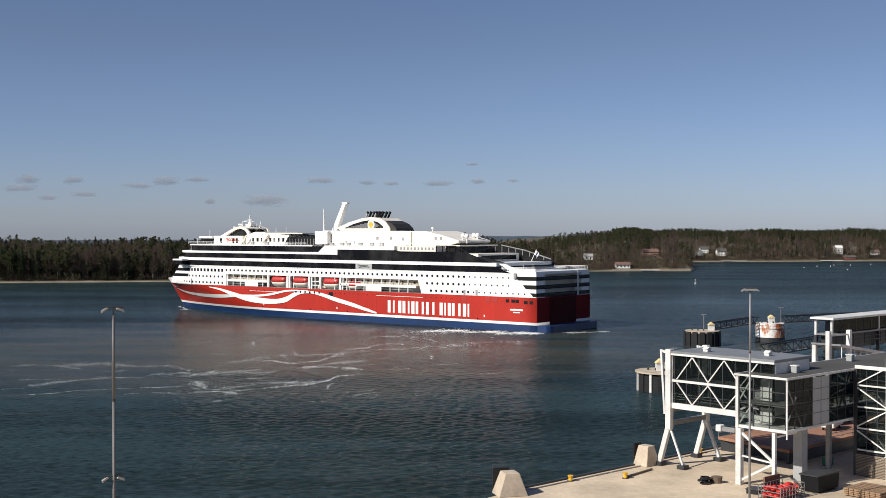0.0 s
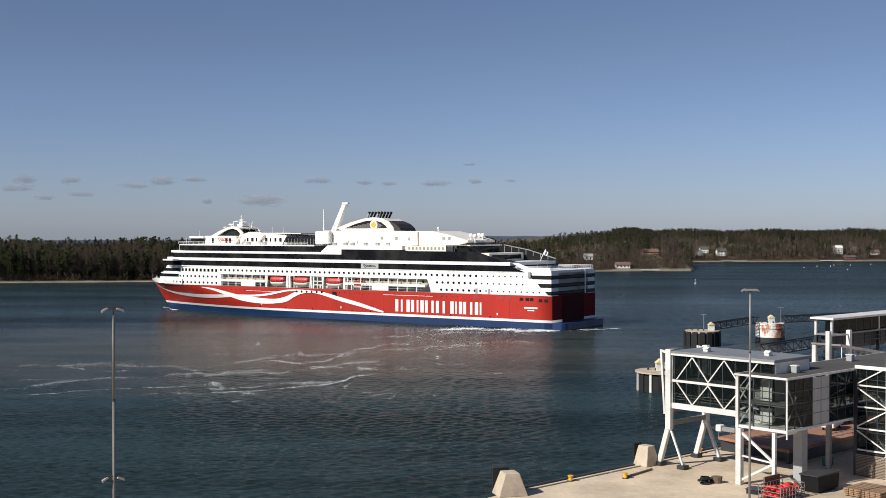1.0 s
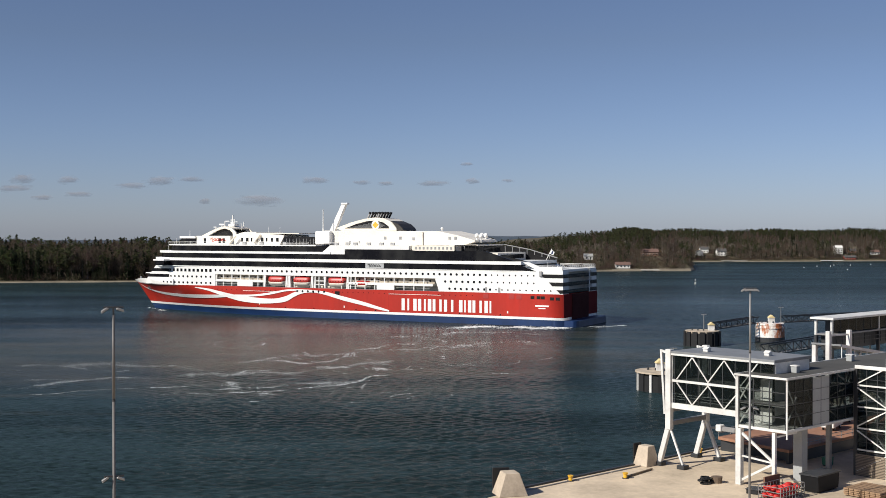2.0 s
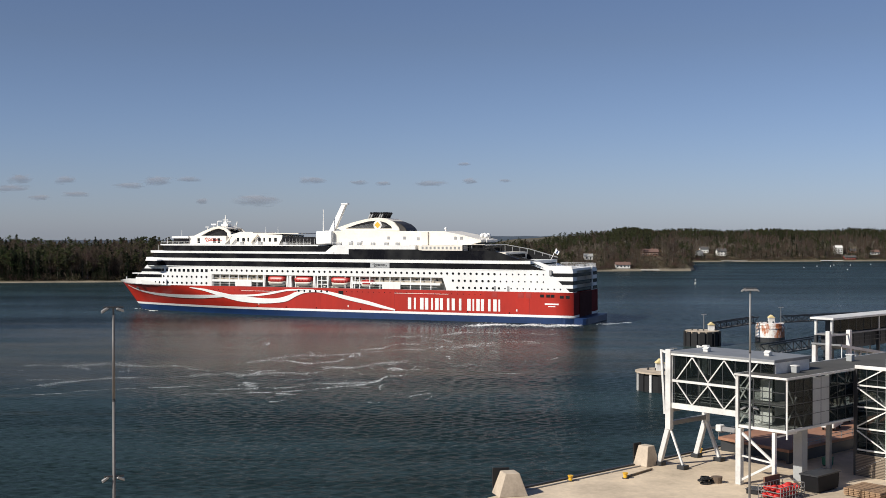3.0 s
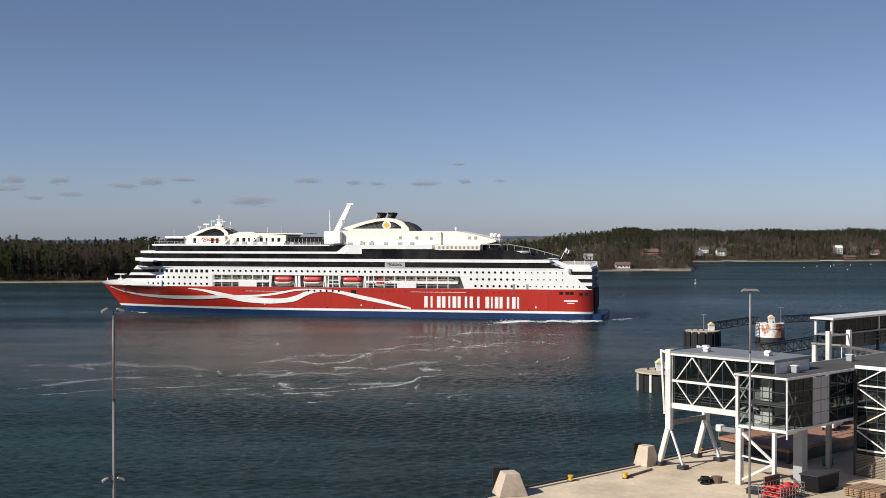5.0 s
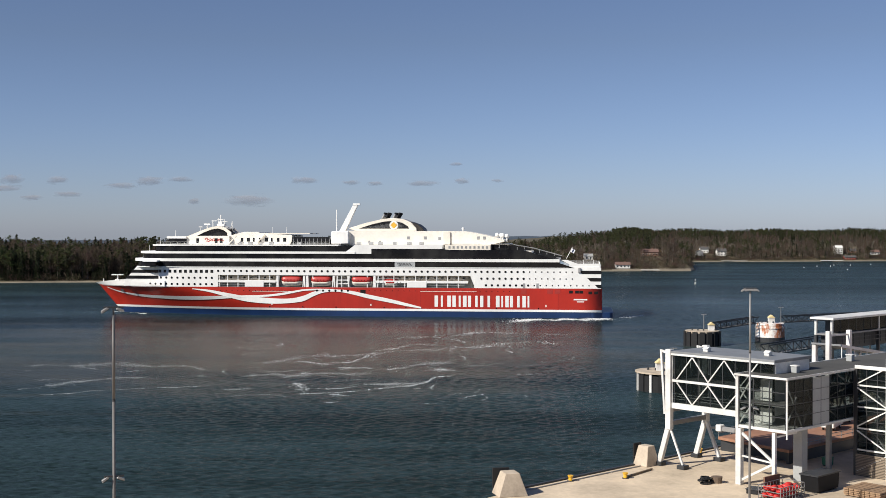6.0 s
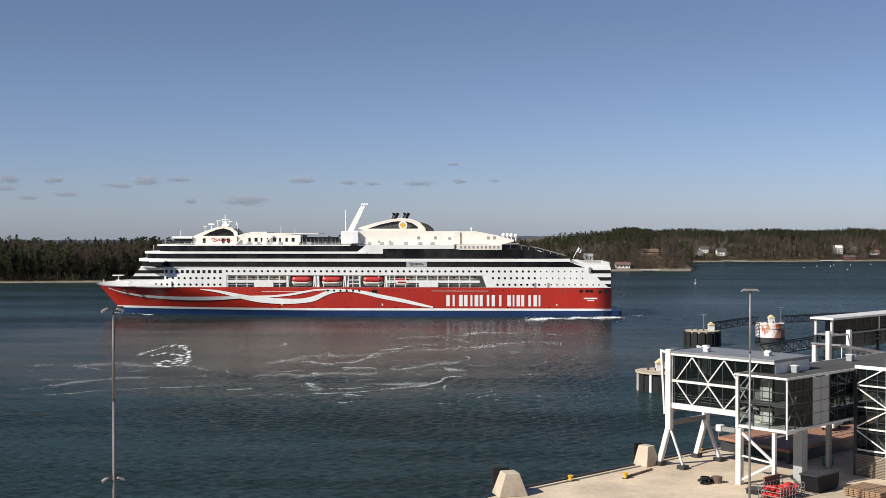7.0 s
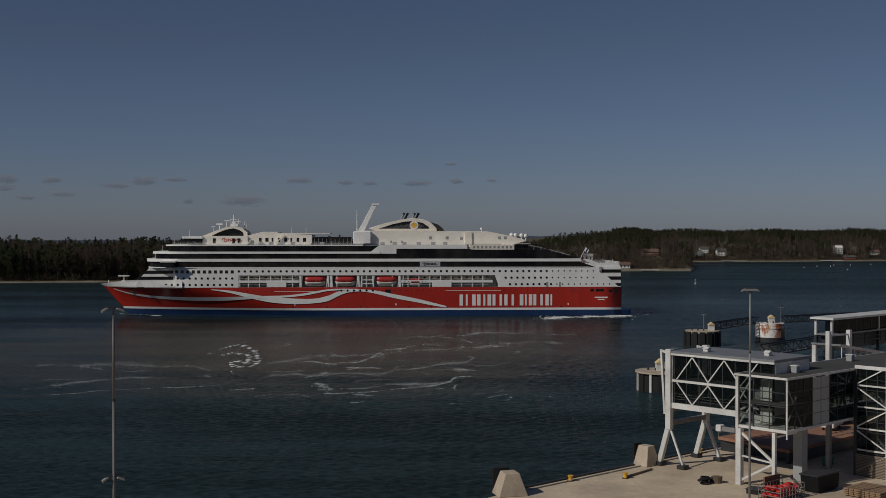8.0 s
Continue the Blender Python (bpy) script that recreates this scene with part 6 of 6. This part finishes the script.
def cottage(x, d, w, dp, h, wall, roof, label, turn=0):
    z = ground(x, d) - 0.4
    o = thing("house", pose(x, shore_y(x) + d, z, 0, 0, turn), label, "house", "houses on the far shore")
    part("wall", prism(B(), [(-dp / 2, 0), (dp / 2, 0), (dp / 2, h), (0, h + dp * 0.3), (-dp / 2, h)], -w / 2, w / 2), wall, o).matrix_basis = pose(0, 0, 0, 0, 0, 90)
    bm = B()
    for s in (1, -1):
        prism(bm, [(0, h + dp * 0.3 + 0.1), (s * (dp / 2 + 0.6), h - 0.25), (s * (dp / 2 + 0.6), h + 0.1), (0, h + dp * 0.3 + 0.45)], -w / 2 - 0.5, w / 2 + 0.5)
    r = part("roof", bm, roof, o)
    r.matrix_basis = pose(0, 0, 0, 0, 0, 90)
    ch = part("chimney", box(B(), w * 0.15, w * 0.15 + 0.8, -0.4, 0.4, h, h + dp * 0.3 + 1.2), HB, r)
    ch.matrix_basis = pose(0, 0, 0, 0, 0, -90)
    for i in range(max(2, int(w / 3))):
        for k in range(max(1, int(h / 2.9))):
            e = new("window")
            e.parent = o
            e.matrix_basis = pose(-w / 2 + (i + 0.5) * w / max(2, int(w / 3)), -dp / 2 - 0.03, 1.1 + 2.8 * k)
            part("frame", box(B(), -0.7, 0.7, -0.05, 0.03, 0, 1.5), HW if wall is not HW else HG, e)
            part("pane", box(B(), -0.58, 0.58, -0.08, -0.05, 0.12, 1.38), HOLE, e)
    return o


cottage(139, 76, 8, 7, 3.4, HW, HG, "white timber house among bare trees")
cottage(162.5, 10, 13, 7, 3.2, HW, HR, "low white boathouse with a red tile roof")
cottage(198, 70, 16, 9, 4, HB, HR, "brown timber villa among trees")
cottage(310, 30, 9, 8, 4.5, HG, HD, "grey gabled timber cottage near the shore", 90)
cottage(320, 48, 10, 8, 5, HW, HD, "white timber house behind bare trees")
cottage(338, 30, 11, 9, 6, HW, HD, "two-storey white house with a dark roof")
cottage(491, 32, 9, 8, 8, HW, HW, "tall narrow white house")
cottage(538, 28, 10, 8, 3.4, HW, HR, "white cottage near the water")
cottage(512, 40, 8, 7, 3, HB, HD, "small brown timber cottage among trees")


def jetty(x, w, lab):
    y = shore_y(x)
    o = thing("jetty", pose(x, y - 3, 0), lab, "jetty", "jetties on the far shore")
    part("deck", box(B(), -w / 2, w / 2, -4, 3, 1.0, 1.4), HW, o)
    for i in range(int(w / 4)):
        part("pile", rod(B(), (-w / 2 + 2 + i * 4, -3.5, -3), (-w / 2 + 2 + i * 4, -3.5, 1.0), 0.2, 6), HB, o)
    return o


jetty(346, 30, "pale timber jetty on the shore")
jetty(470, 26, "pale timber jetty with a red boathouse behind")
jetty(186, 16, "small pale jetty on the point")
cottage(497, 7, 14, 6, 2.6, mat("red_timber_wall", (0.30, 0.06, 0.04), 0.7), HD, "red boathouse at the waterline")


def buoy(x, y, h, r, lab, m):
    o = thing("buoy", pose(x, y, 0), lab, "buoy", "buoys in the channel")
    part("float", rod(B(), (0, 0, -1), (0, 0, h * 0.35), r, 10, r * 0.8), m, o)
    part("spar", rod(B(), (0, 0, h * 0.35), (0, 0, h), r * 0.55, 8, r * 0.3), m, o)
    if h > 2:
        part("band", rod(B(), (0, 0, h * 0.45), (0, 0, h * 0.68), r * 0.62, 8), RUBBER, o, "black band")


buoy(169, 788, 3.6, 0.6, "white spar buoy in the channel", STEELW)
for px, py in ((1423, 474), (1446, 472), (1470, 472), (1500, 478), (1541, 469), (1476, 470), (1505, 470)):
    yy = 34.13 * 2083 / (py - 413)
    buoy((px - 784) / 2083 * yy, yy, 1.1, 0.5, "small round white mooring buoy", STEELW)


# ---------- foam on the water ----------
FOAM = mat("sea_foam", (0.78, 0.80, 0.80), 0.9, vary=0.2, size=2, fine=0.3)


def sea_point(px, py):
    y = 34.13 * 2083 / (py - 413.1)
    return ((px - 784) / 2083 * y, y)


def foam(name, pts, spread, count, seed, size=(0.05, 0.24), deep=1.0, solid=False, label="broken line of white foam drifting on the water"):
    """Flat flecks of foam scattered about a line on the water."""
    r = random.Random(seed)
    o = Heap()
    seg = [math.dist(a, b) for a, b in zip(pts, pts[1:])]
    total = sum(seg)
    for i in range(int(count * 4.2)):
        t = along = r.random() * total
        dens = noise.noise(Vector((t * 0.10, seed * 3.1, 0)))
        fine = noise.noise(Vector((t * 0.8, seed * 1.7, 4)))
        if not solid and r.random() > min(1, max(0.08, 0.45 + 1.5 * dens)) * min(1, max(0.05, 0.55 + 1.4 * fine)):
            continue
        k = 0
        while t > seg[k] and k < len(seg) - 1:
            t -= seg[k]
            k += 1
        a, b = pts[k], pts[k + 1]
        x, y = a[0] + (b[0] - a[0]) * t / seg[k], a[1] + (b[1] - a[1]) * t / seg[k]
        # the line meanders, frays and thickens
        y += spread * (1.6 * noise.noise(Vector((along * 0.09, seed * 2.3, 9))) + 0.7 * noise.noise(Vector((along * 0.35, seed * 2.3, 1))))
        w = spread * (0.16 + max(0, dens + 0.4 * fine) * 2.2 * r.random())
        x, y = x + r.gauss(0, w * 0.6), y + r.gauss(0, w * 0.8 * deep)
        s = r.uniform(*size) * (0.3 + 0.75 * r.random() ** 2)
        kk = len(o.v)
        a0 = r.random() * 6
        m = 6
        for j in range(m):
            q = a0 + j * 2 * math.pi / m
            rad = s * r.uniform(0.5, 1.25)
            o.v.append((x + 1.5 * rad * math.cos(q), y + deep * rad * math.sin(q), 0.09))
        o.v.append((x, y, 0.10 + 0.05 * s))
        for j in range(m):
            o.f.append((kk + j, kk + (j + 1) % m, kk + m))
            o.m.append(0)
    return tagged(new(name, o.mesh(name, [FOAM])), label, "foam", kind="stuff")


def crop(ox, oy, s, *pts):
    return [sea_point(ox + x / s, oy + y / s) for x, y in pts]


NEAR_FOAM = [foam("foam_streak", crop(480, 560, 2.48, *p), sp * 1.7, int(c * 1.1), 20 + i) for i, (p, sp, c) in enumerate((
    (((105, 345), (280, 340), (440, 320), (600, 312), (690, 290), (720, 268), (820, 258)), 1.0, 420),
    (((725, 235), (760, 240), (785, 245)), 3.0, 160),
    (((60, 272), (125, 262), (160, 245)), 1.2, 120),
    (((105, 295), (130, 315), (180, 330)), 1.2, 110),
    (((240, 340), (330, 345)), 2.0, 60)))]
MID_FOAM = [foam("foam_streak", crop(480, 560, 2.48, *p), sp * 1.5, int(c * 1.1), 40 + i) for i, (p, sp, c) in enumerate((
    (((275, 205), (330, 210), (420, 180), (470, 155), (600, 130), (700, 128)), 2.6, 520),
    (((700, 128), (900, 140), (970, 135)), 1.5, 150),
    (((640, 100), (720, 92), (800, 98), (860, 118), (960, 135)), 2.0, 220),
    (((285, 228), (440, 232)), 1.2, 110),
    (((0, 195), (150, 200), (270, 215)), 1.3, 170),
    (((830, 80), (940, 73)), 1.6, 90)))]
LEFT_FOAM = [foam("foam_streak", crop(0, 560, 2.82, *p), sp * 1.1, c, 60 + i, (0.04, 0.13)) for i, (p, sp, c) in enumerate((
    (((110, 395), (240, 390), (380, 375), (520, 367), (660, 362)), 0.9, 330),
    (((700, 358), (850, 355), (1010, 345)), 0.9, 150),
    (((100, 318), (290, 322)), 1.3, 80),
    (((480, 272), (560, 278), (630, 270)), 1.6, 110),
    (((290, 255), (410, 268)), 1.6, 90),
    (((60, 275), (105, 265)), 1.8, 60),
    (((350, 325), (470, 318)), 1.0, 50),
    (((1030, 372), (1160, 365)), 1.5, 70)))]
# thin broken threads curling in the churned water
rt = random.Random(77)
for i in range(60):
    cx, cy, rx, ry = rt.uniform(430, 960), rt.uniform(608, 712), rt.uniform(25, 80), rt.uniform(3, 11)
    a0, span = rt.uniform(0, 6.28), rt.uniform(0.8, 2.2)
    arc = [sea_point(cx + rx * math.cos(a0 + span * j / 6), cy + ry * math.sin(a0 + span * j / 6)) for j in range(7)]
    (NEAR_FOAM if cy > 660 else MID_FOAM).append(foam("foam_thread", arc, 0.6, rt.randint(30, 80), 200 + i, (0.03, 0.12), 1.0, label="thin curling thread of foam on churned water"))
# thin lace of bubbles over the churned water
for i, (p, sp, c, group) in enumerate(((((430, 668), (560, 664), (680, 656), (800, 640)), 4.5, 900, 0), (((520, 690), (650, 684), (760, 676)), 3.0, 600, 0), (((470, 640), (640, 628), (860, 612), (980, 608)), 5.0, 1100, 1),
                                       (((700, 600), (860, 590), (1010, 592)), 4.0, 700, 1), (((0, 690), (150, 672), (330, 668)), 4.0, 600, 2), (((20, 650), (180, 645), (340, 655)), 4.0, 500, 2))):
    (NEAR_FOAM, MID_FOAM, LEFT_FOAM)[group].append(foam("foam_lace", [sea_point(*q) for q in p], sp, int(c * 2.2), 300 + i, (0.04, 0.12), 1.2, label="thin lace of bubbles on churned water"))
# churned water along the ferry's quarter; laid out in the ferry's own plan
WASH = foam("stern_wash", [(2, 23.0), (12, 26.0), (24, 29.5), (38, 34)], 9.0, 3600, 90, (0.10, 0.42), 1.4, label="white churned water along the ferry's stern")
TRAIL = foam("stern_wash", [(-3, 15), (-8, 9), (-12, 1)], 2.4, 150, 91, (0.10, 0.36), 1.6, label="thin white wake behind the ferry's stern")
BOW = foam("bow_wave", [(215, 0.3), (212, 2.2), (208, 4.6), (203, 6.9), (196, 9.8)], 1.4, 420, 92, (0.12, 0.4), 1.5, label="small white bow wave beside the ferry's stem")
# white flecks added in place of a sun glint; its brightness is their colour
GLIT = foam("bright_foam_patch", [sea_point(*p) for p in ((296, 629), (318, 621), (340, 613), (370, 612), (383, 622), (385, 634), (377, 645), (358, 651), (338, 649), (331, 642), (346, 639), (360, 643), (374, 630), (346, 624), (318, 630))], 1.2, 800, 95, (0.3, 0.8), 2.4, True, "bright white flecks imitating a sun glint on the water")


# ---------- small clouds low over the horizon ----------
def cloud_mat():
    m = bpy.data.materials.new("thin_cloud")
    m.use_nodes = True
    n, ln = m.node_tree.nodes, m.node_tree.links.new
    b = n["Principled BSDF"]
    b.inputs["Roughness"].default_value = 1.0
    b.inputs["Specular IOR Level"].default_value = 0.0
    # sunlit tops and shaded undersides are painted in by height
    mixc, cn, cr2 = n.new("ShaderNodeMix"), n.new("ShaderNodeSeparateXYZ"), n.new("ShaderNodeMapRange")
    mixc.data_type = "RGBA"
    mixc.inputs["A"].default_value, mixc.inputs["B"].default_value = (0.21, 0.225, 0.27, 1), (0.40, 0.37, 0.385, 1)
    tc, le, no = n.new("ShaderNodeTexCoord"), n.new("ShaderNodeVectorMath"), n.new("ShaderNodeTexNoise")
    le.operation = "LENGTH"
    ln(tc.outputs["Object"], le.inputs[0])
    ln(tc.outputs["Object"], cn.inputs[0]), ln(cn.outputs["Z"], cr2.inputs["Value"])
    cr2.inputs["From Min"].default_value, cr2.inputs["From Max"].default_value = -0.2, 0.6
    ln(cr2.outputs["Result"], mixc.inputs["Factor"]), ln(mixc.outputs["Result"], b.inputs["Base Color"])
    no.inputs["Scale"].default_value, no.inputs["Detail"].default_value = 2.1, 7
    oi, ad = n.new("ShaderNodeObjectInfo"), n.new("ShaderNodeVectorMath")
    mu = n.new("ShaderNodeMath")
    mu.operation = "MULTIPLY"
    mu.inputs[1].default_value = 40
    ln(oi.outputs["Random"], mu.inputs[0])
    ln(tc.outputs["Object"], ad.inputs[0]), ln(mu.outputs[0], ad.inputs[1]), ln(ad.outputs[0], no.inputs["Vector"])
    s = n.new("ShaderNodeMath")
    s.operation = "MULTIPLY_ADD"
    s.inputs[1].default_value = -0.78
    ln(le.outputs["Value"], s.inputs[0]), ln(no.outputs["Fac"], s.inputs[2])
    mr = n.new("ShaderNodeMapRange")
    mr.inputs["From Min"].default_value, mr.inputs["From Max"].default_value, mr.inputs["To Max"].default_value = -0.04, 0.24, 0.30
    ln(s.outputs[0], mr.inputs["Value"]), ln(mr.outputs["Result"], b.inputs["Alpha"])
    return m


CLOUD = cloud_mat()
CLOUDS = []
cm = None
for px, py, w, h in ((50, 317, 44, 16), (32, 334, 66, 12), (131, 319, 40, 14), (148, 344, 54, 9), (245, 329, 60, 9), (291, 321, 52, 16), (348, 318, 50, 9), (85, 350, 40, 9), (372, 356, 22, 10),
                     (473, 355, 84, 18), (568, 320, 52, 12), (650, 323, 30, 8), (692, 325, 30, 7), (778, 325, 58, 10), (846, 321, 30, 10), (908, 320, 26, 6), (836, 291, 22, 6)):
    dist = 4300.0
    k = dist / 2083
    if cm is None:
        bm = B()
        bmesh.ops.create_uvsphere(bm, u_segments=20, v_segments=10, radius=1.0)
        for v in bm.verts:
            v.co.z *= 0.95
            v.co.y *= 0.2
        ob = part("cloud", bm, CLOUD, smooth=True)
        cm = ob.data
    else:
        ob = new("cloud", cm)
    ob.scale = (w * k * 0.74, w * k * 0.3, h * k * 0.8)
    ob.location = ((px - 784) * k, dist, 34.13 + (413 - py) * k)
    tagged(ob, "small thin grey fair-weather cloud low in the sky", "cloud", "low clouds")
    CLOUDS.append(ob)


# ---------- what moves ----------
SHIP = [(0.0, 46.72, 414.19, 38.15), (0.5, 49.44, 420.35, 35.51), (1.0, 51.88, 426.67, 32.87), (1.5, 54.05, 433.10, 30.20), (3.0, 59.66, 452.88, 22.13), (3.5, 61.42, 459.31, 19.46), (4.0, 63.18, 465.45, 16.81),
        (4.5, 64.94, 471.26, 14.20), (6.0, 70.31, 487.91, 6.64), (6.5, 72.15, 493.14, 4.23), (7.0, 74.11, 497.84, 1.89), (7.5, 76.12, 502.49, -0.35), (8.0, 78.21, 507.24, -2.51)]


def motions():
    rows = [(t, pose(x, y, 0, 0, 0, 180 - a)) for t, x, y, a in SHIP]
    walk(ship, rows)
    walk(WASH, [(t, pose(x, y, 0, 0, 0, 180 - a)) for t, x, y, a in SHIP])
    walk(BOW, [(t, pose(x, y, 0, 0, 0, 180 - a)) for t, x, y, a in SHIP])
    walk(TRAIL, [(t, pose(x, y, 0, 0, 0, 180 - a)) for t, x, y, a in SHIP])
    for f in NEAR_FOAM:
        walk(f, [(0.0, pose(-23, 2.5, 0)), (3.5, pose(-9.5, 1, 0)), (6.0, pose(0, 0, 0)), (8.0, pose(5, 0, 0))])
    for f in MID_FOAM:
        walk(f, [(0.0, pose(-9, 2, 0)), (3.5, pose(-3.5, 1, 0)), (6.0, pose(0, 0, 0)), (8.0, pose(2, 0, 0))])
    for f in LEFT_FOAM:
        walk(f, [(0.0, pose(0, 0, 0)), (8.0, pose(5, 0, 0))])
    # the glint flecks rise through the surface to appear, then sink again
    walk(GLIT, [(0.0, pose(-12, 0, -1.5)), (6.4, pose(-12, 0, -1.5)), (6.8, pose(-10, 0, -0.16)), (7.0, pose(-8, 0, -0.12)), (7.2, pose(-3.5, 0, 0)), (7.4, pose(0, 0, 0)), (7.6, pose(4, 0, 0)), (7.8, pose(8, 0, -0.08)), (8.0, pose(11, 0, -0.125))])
    for c in CLOUDS:
        p = c.location.copy()
        walk(c, [(0.0, pose(*p)), (8.0, pose(p.x - 78, p.y, p.z))])


motions()
